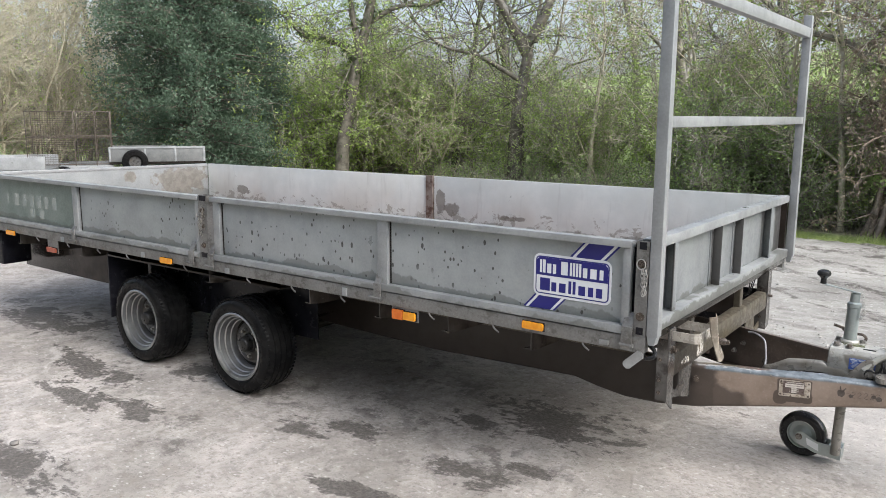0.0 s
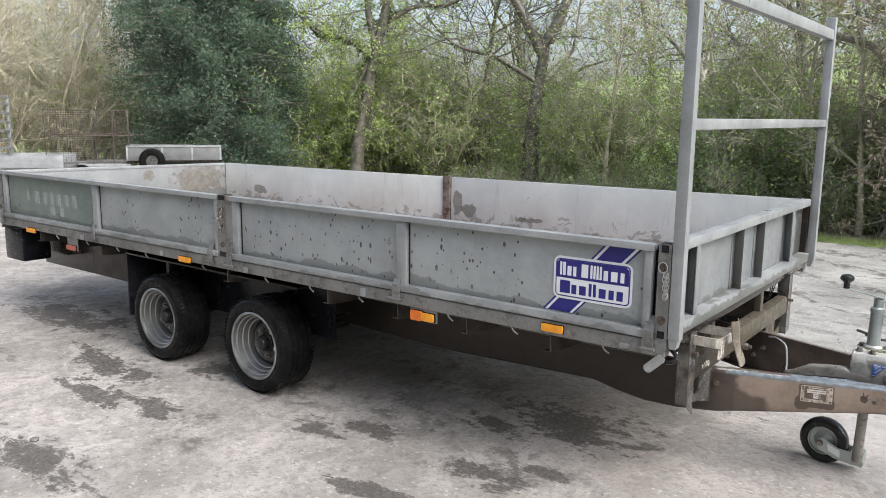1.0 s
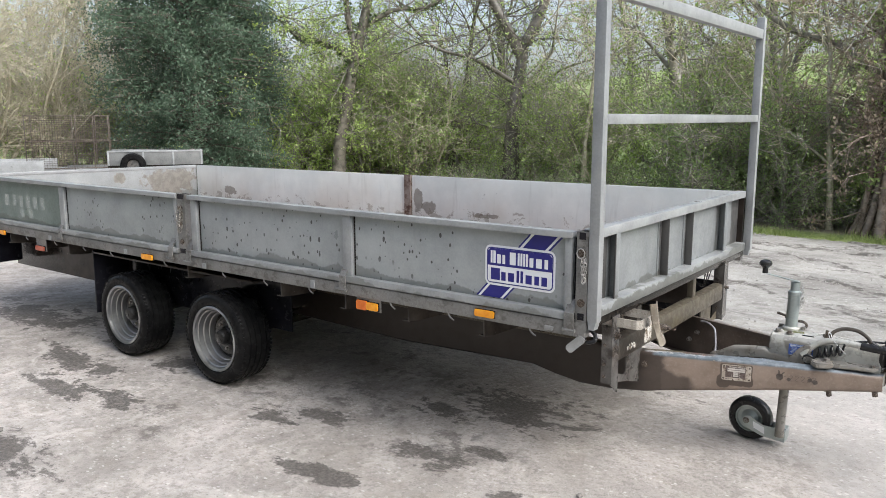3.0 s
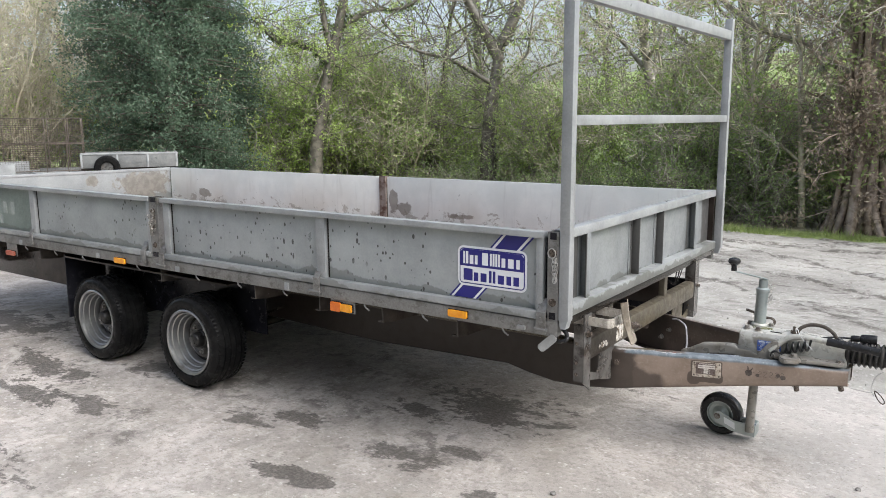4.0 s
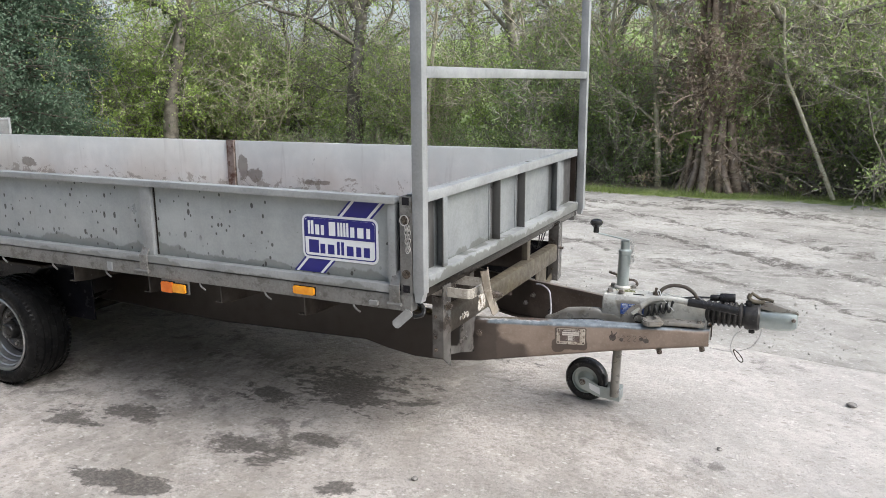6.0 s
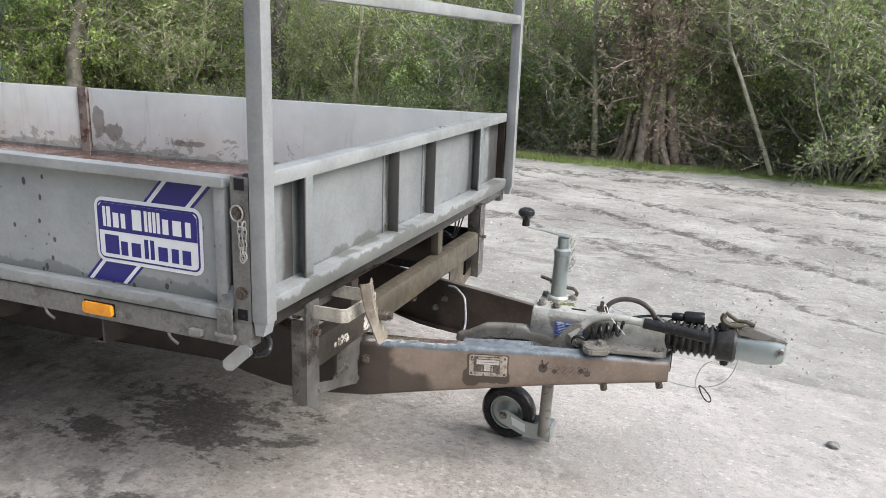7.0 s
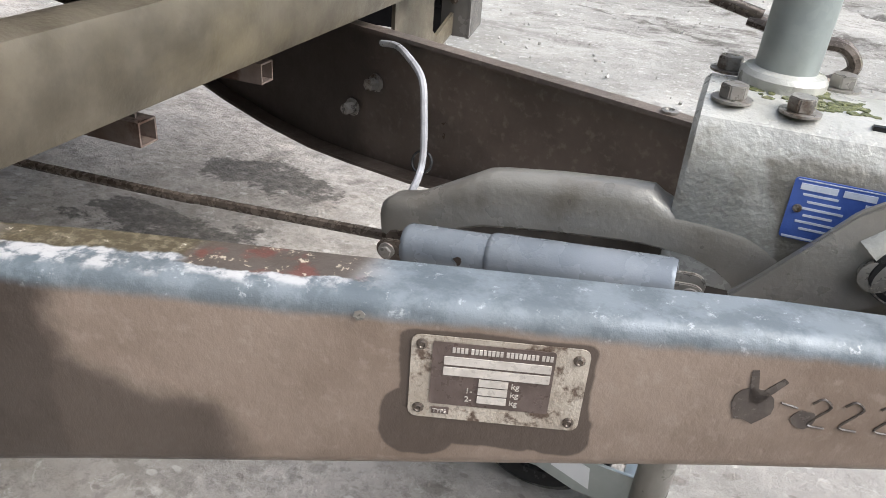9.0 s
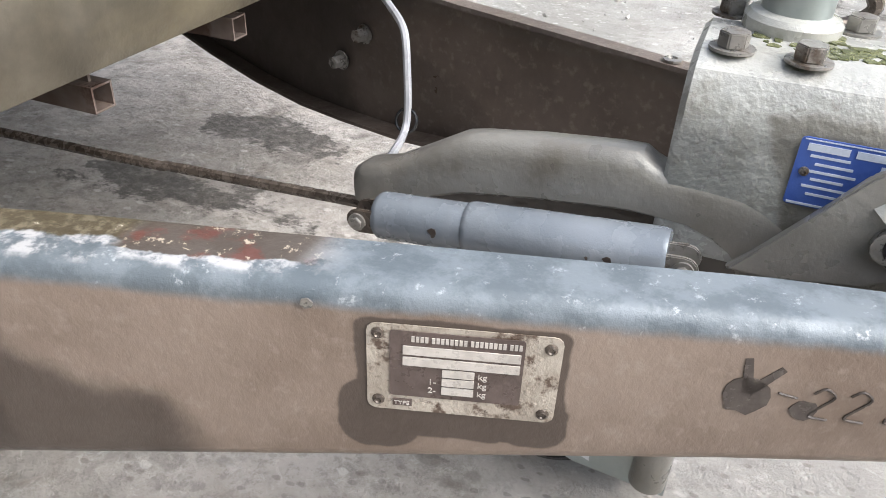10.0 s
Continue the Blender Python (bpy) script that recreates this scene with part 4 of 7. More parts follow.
def chassis():
    """Main beams, which run on forwards and converge as the drawbar."""
    near_line = [(0.94, 0.874, 0.388, 0.455), (0.58, 0.7624, 0.352, 0.468), (0.14, 0.626, 0.296, 0.468), (0.06, 0.603, 0.283, 0.465), (-0.03, 0.6, 0.272, 0.462), (-0.1, 0.6, 0.262, 0.462),
                 (-0.25, 0.6, 0.258, 0.475), (-0.38, 0.6, 0.275, 0.495), (-0.5, 0.6, 0.3, 0.506), (-0.85, 0.6, 0.29, 0.506), (-1.3, 0.6, 0.275, 0.506), (-4.95, 0.6, 0.36, 0.506)]
    far_line = [(0.94, 0.997, 0.392, 0.472), (0.58, 1.115, 0.356, 0.482), (0.14, 1.261, 0.287, 0.484), (0.03, 1.297, 0.28, 0.484), (-0.05, 1.325, 0.277, 0.482), (-0.15, 1.36, 0.283, 0.482),
                (-0.25, 1.39, 0.3, 0.484), (-0.38, 1.41, 0.345, 0.496), (-0.5, 1.42, 0.39, 0.506), (-0.85, 1.42, 0.44, 0.506), (-4.95, 1.42, 0.44, 0.506)]
    for near in (True, False):
        rings = []
        for x, y, zb, zt in near_line if near else far_line:
            w, t, r = (0.057 if x < 0.3 else 0.047 if x < 0.8 else 0.036) if near else 0.035, 0.005, 0.014
            sec = [(w, zt)] + [(r - r * math.sin(a), zt - r + r * math.cos(a)) for a in [radians(k) for k in (0, 22, 45, 67, 90)]]
            sec += [(r - r * math.cos(a), zb + r - r * math.sin(a)) for a in [radians(k) for k in (0, 22, 45, 67, 90)]]
            sec += [(w, zb), (w, zb + t), (t, zb + t), (t, zt - t), (w, zt - t)]
            rings.append([Vector((x, y + u if near else y - u, z)) for u, z in sec])
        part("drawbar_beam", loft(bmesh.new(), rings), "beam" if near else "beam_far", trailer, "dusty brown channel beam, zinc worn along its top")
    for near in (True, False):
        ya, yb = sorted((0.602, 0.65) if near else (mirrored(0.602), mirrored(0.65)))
        part("chassis_rail", boxed(-4.95, -0.005, ya, yb, 0.507, 0.668, 0.004), "beam_dark", trailer, "dirty chassis rail, darkened in colour for the shade under the deck")
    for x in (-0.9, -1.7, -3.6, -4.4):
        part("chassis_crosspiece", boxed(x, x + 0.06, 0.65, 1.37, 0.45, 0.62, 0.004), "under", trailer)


def front_legs():
    for y0 in (0.235, 1.66):
        bm = bmesh.new()
        near = y0 < 1
        out = [(y0, 0.42), (y0 + 0.065, 0.37), (y0 + 0.065, 0.7), (y0, 0.7)] if near else [(y0, 0.385), (y0 + 0.065, 0.4), (y0 + 0.065, 0.7), (y0, 0.7)]
        prism(bm, out, along((0.062, 0, 0), (0, 1, 0), (1, 0, 0)), 0.006)
        box(bm, 0.022 if near else 0.012, 0.062, y0, y0 + 0.006, 0.42 if near else 0.386, 0.655 if near else 0.7, 0.002)
        box(bm, 0.022, 0.062, y0 + 0.059, y0 + 0.065, 0.4, 0.655, 0.002)
        leg = part("support_leg", bm, "leg", trailer, "dirty galvanised channel leg")
        for z in (0.45, 0.5, 0.58):
            part("bolt", hexbolt(bmesh.new(), along((0.036, y0, z), (1, 0, 0), (0, -1, 0)), 0.005, 0.003), "dark_bolt", leg)
        part("bolt", hexbolt(bmesh.new(), along((0.068, y0 + 0.04, 0.615 if near else 0.56), (0, 1, 0), (1, 0, 0)), 0.012 if near else 0.008, 0.014), "dark_bolt", leg)
        if not near:
            part("bolt", hexbolt(bmesh.new(), along((0.05, y0 + 0.065, 0.575), (1, 0, 0), (0, 1, 0)), 0.012, 0.018), "dark_bolt", leg)
    tube = part("cross_tube", boxed(0.01, 0.068, 0.3, 1.66, 0.498, 0.589, 0.018), "tube", trailer, "grimy olive square cross tube")
    for y, z in ((0.859, 0.46), (1.062, 0.466)):
        bm = bmesh.new()
        o, t = 0.012, 0.002
        rings = [[Vector((x, y + a * k, z + b * k)) for a, b in ((-1, -1), (1, -1), (1, 1), (-1, 1))] for x, k in ((-0.06, o), (0.027, o), (0.027, o - t), (-0.05, o - t))]
        box(bm, -0.05, 0.015, y - 0.0015, y + 0.0015, z + 0.012, 0.5, 0)
        part("stub_tube", loft(bm, rings), "rust", tube)
    bm = bmesh.new()
    rng = random.Random(3)
    for k in range(200):
        y, z = (rng.uniform(0.566, 0.64), rng.uniform(0.518, 0.586)) if k < 170 else (rng.uniform(0.385, 0.47), 0.536 + rng.gauss(0, 0.006))
        s = rng.uniform(0.002, 0.0085)
        prism(bm, [(s * math.cos(k) * rng.uniform(0.6, 1.2), s * math.sin(k) * rng.uniform(0.6, 1.2)) for k in (0, 1.1, 2.1, 3.2, 4.2, 5.2)], along((0.068, y, z), (0, 1, 0), (1, 0, 0)), rng.uniform(0.0006, 0.0012))
    tagged(part("label_residue", bm, "flake", tube, "flaking white label remains"), kind="stuff")
    for y0 in (0.52, 1.216):
        part("spacer", boxed(0.02, 0.05, y0, y0 + 0.045, 0.59, 0.7, 0.003), "tube", trailer)
    for near in (True, False):
        def Y(v):
            return v if near else mirrored(v)
        bm = bmesh.new()
        o = [(Y(0.3), 0.405), (Y(0.46), 0.367), (Y(0.62), 0.32), (Y(0.62), 0.51), (Y(0.46), 0.51), (Y(0.46), 0.415), (Y(0.44), 0.402), (Y(0.3), 0.447)]
        prism(bm, o, along((0.03, 0, 0), (0, 1, 0), (1, 0, 0)), 0.006)
        part("gusset", bm, "leg" if near else "tube", trailer, "bent gusset plate")


def ladder_prop():
    """U-shaped strap under the headboard; a bent catch plate is bolted before it."""
    pts = [(0.0, 0.27), (0.15, 0.27), (0.165, 0.282), (0.168, 0.44), (0.154, 0.456), (0.0, 0.46)]
    ins = [(0.0, 0.275), (0.148, 0.275), (0.16, 0.285), (0.163, 0.438), (0.152, 0.451), (0.0, 0.455)]
    bm = prism(bmesh.new(), pts + ins[::-1], Matrix.Translation((0, 0, 0.652)), 0.037, 0.0012)
    p = part("strap_bracket", bm, "strap", trailer, "pale U-shaped strap bracket")
    # ridged sheet, waisted, that flattens and flares towards its foot
    rings = []
    for y, z, half, fold, x in ((0.3135, 0.7615, 0.0255, 1.0, 0.212), (0.318, 0.745, 0.0255, 1.0, 0.213), (0.33, 0.7075, 0.0235, 1.0, 0.213), (0.347, 0.667, 0.024, 0.9, 0.213),
                                (0.357, 0.642, 0.0245, 0.6, 0.214), (0.363, 0.622, 0.027, 0.35, 0.216), (0.371, 0.6, 0.029, 0.2, 0.22), (0.375, 0.586, 0.0295, 0.15, 0.222), (0.378, 0.578, 0.023, 0.15, 0.224)):
        sec = [(-1.0, -0.016), (-0.7, -0.006), (-0.42, 0.003), (-0.1, 0.0035), (0.45, -0.002), (1.0, -0.008)]
        face = [Vector((x + b * fold, y + a * half, z + a * half * 0.12)) for a, b in sec]
        rings.append(face + [q + Vector((-0.0045, 0.0008, 0)) for q in face[::-1]])
    part("catch_plate", loft(bmesh.new(), rings), "tan", p, "tan dirty bent catch plate")
    cap = lathe(bmesh.new(), [(0, 0), (0.0125, 0.0), (0.0135, 0.01), (0.0135, 0.034), (0.0115, 0.038), (0.0085, 0.039), (0.008, 0.05), (0, 0.051)], along((0.198, 0.372, 0.652), (0, 1, 0), (1, 0.05, 0.02)), 20)
    part("bolt", cap, "dark_bolt", p)
    part("hanger", boxed(0.0, 0.02, 0.275, 0.458, 0.64, 0.688, 0.003), "grime", p)


def wheel(x, near):
    s = -1 if near else 1
    y = 0.035 if near else mirrored(0.035)
    m = along((x, y, 0.262), (1, 0, 0), (0, -s, 0))
    # z of the wheel runs inwards from the outer face
    tyre = [(0.178, 0.018), (0.186, 0.004), (0.2, -0.004), (0.225, -0.006), (0.245, 0.002), (0.256, 0.016), (0.2595, 0.026)]
    for g in (0.045, 0.082, 0.118, 0.155):
        tyre += [(0.2625, g - 0.004), (0.2625, g - 0.003), (0.2555, g), (0.2555, g + 0.004), (0.2625, g + 0.007)]
    tyre += [(0.2595, 0.178), (0.25, 0.194), (0.22, 0.203), (0.19, 0.199), (0.178, 0.18)]
    w = part("wheel", lathe(bmesh.new(), tyre, m, 64), "tyre", trailer, "twin-axle trailer wheel, silver rim")
    tread = bmesh.new()
    for i in range(72):
        a = 2 * math.pi * i / 72
        for z0, z1 in ((0.006, 0.034), (0.17, 0.196)):
            rr = 0.2575
            mm = m @ Matrix.Rotation(a, 4, "Z")
            box(tread, rr - 0.004, rr + 0.0012, -0.0065, 0.0065, z0, z1, 0, mm)
    tagged(part("tread", tread, "tyre", w), kind="stuff")
    rim = [(0.184, 0.006), (0.186, 0.0), (0.181, -0.003), (0.172, 0.001), (0.17, 0.012), (0.1675, 0.03), (0.165, 0.016), (0.159, 0.02), (0.1575, 0.04), (0.155, 0.06), (0.1525, 0.046), (0.147, 0.05), (0.145, 0.075), (0.142, 0.088), (0.139, 0.074), (0.134, 0.078), (0.131, 0.11)]
    part("rim", lathe(bmesh.new(), rim, m, 64), "rim", w, "silver steel rim with dust")
    disc = [(0.131, 0.11), (0.122, 0.118), (0.114, 0.11), (0.107, 0.096), (0.097, 0.094), (0.089, 0.104), (0.062, 0.106), (0.052, 0.1)]
    part("rim_centre", lathe(bmesh.new(), disc, m, 48), "rim_inner", w)
    hub = [(0.056, 0.1), (0.052, 0.085), (0.046, 0.08), (0.041, 0.05), (0.036, 0.04), (0.03, 0.036), (0.0, 0.035)]
    part("hub", lathe(bmesh.new(), hub, m, 32), "hub", w)
    for i in range(5):
        a = 2 * math.pi * i / 5 + 0.3
        c = m @ Vector((0.074 * math.cos(a), 0.074 * math.sin(a), 0.094))
        part("wheel_nut", hexbolt(bmesh.new(), along(c, (1, 0, 0), (0, s, 0)), 0.0095, 0.014), "bolt", w)
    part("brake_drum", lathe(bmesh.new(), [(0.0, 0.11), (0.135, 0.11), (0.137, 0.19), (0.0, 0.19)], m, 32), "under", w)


def running_gear():
    for x in (-2.21, -3.11):
        for near in (True, False):
            wheel(x, near)
        part("axle", rod(bmesh.new(), (x, 0.23, 0.262), (x, 1.79, 0.262), 0.03), "under", trailer)
        for y in (0.45, 1.57):
            bm = bmesh.new()
            for k in range(3):
                pts = [(x + t * (0.3 - 0.06 * k), y, 0.33 - 0.02 * k + 0.08 * t * t) for t in (-1, -0.5, 0, 0.5, 1)]
                cs = curve_points(pts, 4)
                loft(bm, [[p + Vector((0, -0.022, 0)), p + Vector((0, 0.022, 0)), p + Vector((0, 0.022, 0.009)), p + Vector((0, -0.022, 0.009))] for p in cs])
            part("leaf_spring", bm, "under", trailer)
    for y0 in (0.04, 1.72):
        flap = prism(bmesh.new(), [(0, 0.23), (0.24, 0.23), (0.245, 0.4), (0.24, 0.64), (0, 0.64)], along((-3.42, y0, 0), (0, 1, 0), (1, 0, 0)), 0.008)
        part("mudflap", flap, "flap", trailer, "black rubber mudflap")
        ya, yb = (0.3, 0.31) if y0 < 1 else (mirrored(0.31), mirrored(0.3))
        # added black sheet: stands for the deep shade and stops light from across
        part("wheel_gap_blackout", boxed(-3.4, -1.86, ya, yb, 0.3, 0.618, 0.003), "flap", trailer, "black sheet added to darken the gap behind the wheels")
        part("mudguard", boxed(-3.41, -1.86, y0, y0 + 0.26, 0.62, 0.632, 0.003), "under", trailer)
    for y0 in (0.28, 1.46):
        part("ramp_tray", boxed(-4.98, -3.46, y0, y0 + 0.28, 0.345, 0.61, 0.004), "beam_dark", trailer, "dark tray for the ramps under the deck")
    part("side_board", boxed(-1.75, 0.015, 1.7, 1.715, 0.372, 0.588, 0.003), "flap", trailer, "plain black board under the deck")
    for y0 in (0.03, 1.78):
        part("rear_lamp_board", boxed(-5.07, -4.79, y0, y0 + 0.21, 0.4, 0.64, 0.02), "flap", trailer)


def small_side_parts():
    def reflector(x0, x1, z0, z1, mat):
        bm = bmesh.new()
        prism(bm, rounded(x0, x1, z0, z1, 0.004), along((0, -0.002, 0), (1, 0, 0), (0, -1, 0)), 0.01, 0.002)
        r = part("side_reflector", bm, mat, trailer, {"amber": "amber plastic side reflector", "orange": "red-orange side lamp lens"}.get(mat, "faded red side reflector"))
        part("backing", boxed(x0 - 0.004, x1 + 0.004, -0.0015, 0.004, z0 - 0.003, z1 + 0.003, 0.001), "rubber", r)

    reflector(-0.426, -0.336, 0.681, 0.709, "amber")
    reflector(-2.788, -2.685, 0.66, 0.69, "amber")
    reflector(-4.615, -4.5, 0.648, 0.678, "amber")
    reflector(-4.06, -3.95, 0.585, 0.615, "red")
    reflector(-1.08, -1.02, 0.613, 0.655, "orange")
    reflector(-1.018, -0.955, 0.617, 0.651, "amber")
    part("lamp_bracket", boxed(-1.09, -0.945, 0.004, 0.01, 0.61, 0.69, 0.001), "zinc_dark", trailer)
    part("marker_bracket", boxed(-4.07, -3.94, 0.004, 0.01, 0.58, 0.69, 0.001), "zinc_dark", trailer)
    hooks = [-0.167, -0.558, -0.878, -1.392, -1.72, -2.05, -2.576, -3.136, -3.45, -3.81, -4.2]
    for x in hooks:
        bm = hose(bmesh.new(), [(x - 0.008, 0.02, 0.69), (x - 0.009, 0.006, 0.67), (x - 0.004, 0.002, 0.656), (x + 0.008, 0.004, 0.645), (x + 0.018, 0.004, 0.64)], 0.0036, 8, 4)
        part("rope_hook", bm, "zinc_dark", trailer, "pale bent rope hook")
    # ends of the cross bearers: a web with a turned lip along its foot
    for x in (-0.405, -0.805, -1.185, -1.63, -2.4, -3.69, -4.1, -4.5):
        bm = bmesh.new()
        wide = 0.004
        prism(bm, [(0.03, 0.59), (0.1, 0.58), (0.6, 0.56), (0.6, 0.665), (0.03, 0.665)], along((x - wide, 0, 0), (0, 1, 0), (1, 0, 0)), wide)
        prism(bm, [(0.03, 0.586), (0.1, 0.576), (0.6, 0.556), (0.6, 0.56), (0.1, 0.58), (0.03, 0.59)], along((x - wide - 0.03, 0, 0), (0, 1, 0), (1, 0, 0)), 0.03 + wide)
        part("cross_bearer", bm, "grime", trailer, "dirty cross bearer end with turned lip")
    for x0, x1, z0, z1 in ((-2.223, -2.19, 0.668, 0.697), (-1.382, -1.354, 0.67, 0.708), (-2.98, -2.95, 0.668, 0.698), (-3.88, -3.845, 0.668, 0.7)):
        part("rail_tab", boxed(x0, x1, -0.006, 0.001, z0, z1, 0.002), "zinc", trailer)
    # front marker lamp on a stalk below the corner
    stalk = part("marker_lamp", hose(bmesh.new(), [(0.05, 0.06, 0.69), (0.085, 0.04, 0.672), (0.09, 0.02, 0.655), (0.06, 0.018, 0.645)], 0.008, 8), "rubber", trailer, "slanted white marker lamp on rubber stalk")
    m = along((0.026, 0.0, 0.64), (0.72, 0.0, 0.69), (0.2, -1, 0.1))
    part("lens", prism(bmesh.new(), rounded(-0.04, 0.04, -0.0165, 0.0165, 0.01), m, 0.012, 0.004), "lens", stalk, "white lens")
    part("lamp_back", prism(bmesh.new(), rounded(-0.041, 0.041, -0.0175, 0.0175, 0.0105), m @ Matrix.Translation((0, 0, -0.014)), 0.013, 0.003), "rubber", stalk)
    part("bung", boxed(-0.105, -0.07, -0.012, 0.01, 0.675, 0.692, 0.004), "lens", trailer)


deck()
# added black strip that makes the gap beside the front post read as shaded
part("post_gap_dark", boxed(-0.012, 0.02, 0.038, 0.046, 0.723, 1.05, 0.001), "flap", trailer)
pan = dropside(-2.33, 0.0, True, "panel")
maker_sign(pan)
rear_pan = dropside(-4.985, -2.437, True, "panel_rear")
part("painted_area", boxed(-4.93, -3.72, 0.0285, 0.0298, 0.762, 1.03, 0), "faded_green", rear_pan, "faded green painted area")
parts("letter_mark", sign_blocks([[(0.6, 1, 0)], [(1.2, 1, 1), (1, 1, 1), (1, 1, 1), (1, 1, 1), (1, 1, 1), (1, 1, 1)]], -4.66, -3.94, 0.86, 0.94, 0.0283, 0.3), "faded", rear_pan, "faded pale painted lettering")
parts("letter_mark", sign_blocks([[(1, 1, 1), (1, 1, 1)]], -4.35, -4.1, 0.79, 0.845, 0.0283, 0.35), "faded", rear_pan)
dropside(-2.36, 0.0, False, "panel")
dropside(-4.985, -2.43, False, "panel")
front_board()
tailboard()
corner_post(0.018, 0.064, True, True)
corner_post(0.012, 0.06, False, False)
corner_post(-2.43, -2.358, True, True)
corner_post(-2.425, -2.365, False, False)
corner_post(-5.034, -4.99, True, False)
ladder_rack()
chassis()
front_legs()
ladder_prop()
running_gear()
small_side_parts()


# ---- drawbar fittings ----
def beam_face(x):
    """Outer face of the near drawbar beam at x."""
    return 0.626 + (x - 0.14) * 0.31


BEAM = Vector((1, 0.31, 0)).normalized()
OUT = Vector((0.31, -1, 0)).normalized()


def on_beam(x, z, proud=0.0):
    return along(Vector((x, beam_face(x), z)) + OUT * proud, BEAM, OUT)


def letters(name, text, size, m, material, parent):
    cu = bpy.data.curves.new(name, "FONT")
    cu.body, cu.size, cu.extrude = text, size, 0.0002
    ob = new(name, cu)
    me = bpy.data.meshes.new_from_object(ob.evaluated_get(bpy.context.evaluated_depsgraph_get()))
    bpy.data.objects.remove(ob)
    me.transform(m)
    me.materials.append(M[material])
    return hang(new(name, me), parent)


def maker_plate():
    def flat(x0, x1, z0, z1, proud, mat, name, parent, r=0.002, label=""):
        return part(name, prism(bmesh.new(), rounded(x0, x1, z0, z1, r, 3), m0 @ Matrix.Translation((0, 0, proud)), 0.0007), mat, parent, label)

    m0 = on_beam(0.42, 0.411, 0.0)
    p = flat(-0.058, 0.058, -0.034, 0.034, 0.0003, "plate_metal", "maker_plate", trailer, 0.006, "worn brown and silver riveted plate")
    flat(-0.044, 0.036, -0.021, 0.03, 0.0011, "plate_dark", "printed_field", p)
    flat(-0.036, 0.034, 0.013, 0.0195, 0.0019, "plate_pale", "blank_field", p, 0.0005)
    flat(-0.036, 0.034, 0.0045, 0.011, 0.0019, "plate_pale", "blank_field", p, 0.0005)
    for z in (-0.0025, -0.0095, -0.0165):
        flat(-0.012, 0.0075, z - 0.0002, z + 0.0055, 0.0019, "plate_pale", "blank_field", p, 0.0004)
        letters("lettering", "kg", 0.0062, m0 @ Matrix.Translation((0.0095, z, 0.0021)), "plate_pale", p)
    letters("lettering", "1-", 0.0062, m0 @ Matrix.Translation((-0.0205, -0.0095, 0.0021)), "plate_pale", p)
    letters("lettering", "2-", 0.0062, m0 @ Matrix.Translation((-0.0205, -0.0165, 0.0021)), "plate_pale", p)
    bm = bmesh.new()
    x = -0.031
    for w in (4, 8, 8, 3):
        for _ in range(w):
            box(bm, x, x + 0.0019, 0.0228, 0.0268, 0.0018, 0.0023, 0, m0)
            x += 0.0027
        x += 0.0013
    parts("letter_mark", bm, "plate_pale", p)
    flat(-0.042, -0.03, -0.0295, -0.024, 0.0011, "plate_dark", "type_field", p, 0.0004)
    letters("lettering", "TYPE", 0.0044, m0 @ Matrix.Translation((-0.0412, -0.0284, 0.0021)), "plate_pale", p)
    for x, z in ((-0.051, 0.027), (0.051, 0.025), (-0.051, -0.026), (0.051, -0.027)):
        part("rivet", lathe(bmesh.new(), [(0.0042, 0.0006), (0.0038, 0.002), (0.0022, 0.003), (0.0016, 0.0022), (0, 0.0022)], m0 @ Matrix.Translation((x, z, 0)), 14), "dark_bolt", p)
    # stamped marks, left as strokes, with damp blots
    bm = bmesh.new()
    for k, x in enumerate((0.622, 0.642, 0.664, 0.685, 0.704)):
        pts = [(-0.006, 0.0075), (0.0, 0.012), (0.0065, 0.006), (0.0, -0.0025), (-0.005, -0.01), (0.0065, -0.012)]
        hose(bm, [on_beam(x, 0.412, 0.0005) @ Vector((a, b, 0)) for a, b in pts], 0.0009, 5, 3)
    hose(bm, [on_beam(x, z, 0.0004) @ Vector() for x, z in ((0.597, 0.418), (0.608, 0.415))], 0.0008, 5, 1, False)
    parts("stamped_mark", bm, "scuff", trailer, "hand-stamped stroke on the beam")
    bm = bmesh.new()
    rng = random.Random(8)
    for x, z, r in ((0.58, 0.414, 0.0155), (0.614, 0.406, 0.008), (0.69, 0.411, 0.009), (0.708, 0.404, 0.011)):
        o = [(r * math.cos(k * 0.45) * rng.uniform(0.85, 1.15), r * math.sin(k * 0.45) * rng.uniform(0.8, 1.05)) for k in range(14)]
        prism(bm, o, on_beam(x, z, 0.0), 0.0007)
    for a in (100, 50):
        c, s = math.cos(radians(a)), math.sin(radians(a))
        prism(bm, [(-0.0035 * s, 0.0035 * c), (0.0035 * s, -0.0035 * c), (0.026 * c + 0.0022 * s, 0.026 * s - 0.0022 * c), (0.026 * c - 0.0022 * s, 0.026 * s + 0.0022 * c)], on_beam(0.58, 0.416, 0.0), 0.0007)
    parts("damp_blot", bm, "scuff", trailer, "dark damp blot")
    part("bolt", hexbolt(bmesh.new(), on_beam(0.06, 0.41), 0.01, 0.008), "dark_bolt", trailer)
    part("weld_spot", hexbolt(bmesh.new(), on_beam(0.332, 0.456), 0.0042, 0.001, False), "bolt", trailer)
    part("beam_end", boxed(0.925, 0.938, 0.905, 0.966, 0.394, 0.452, 0.004), "press", trailer)


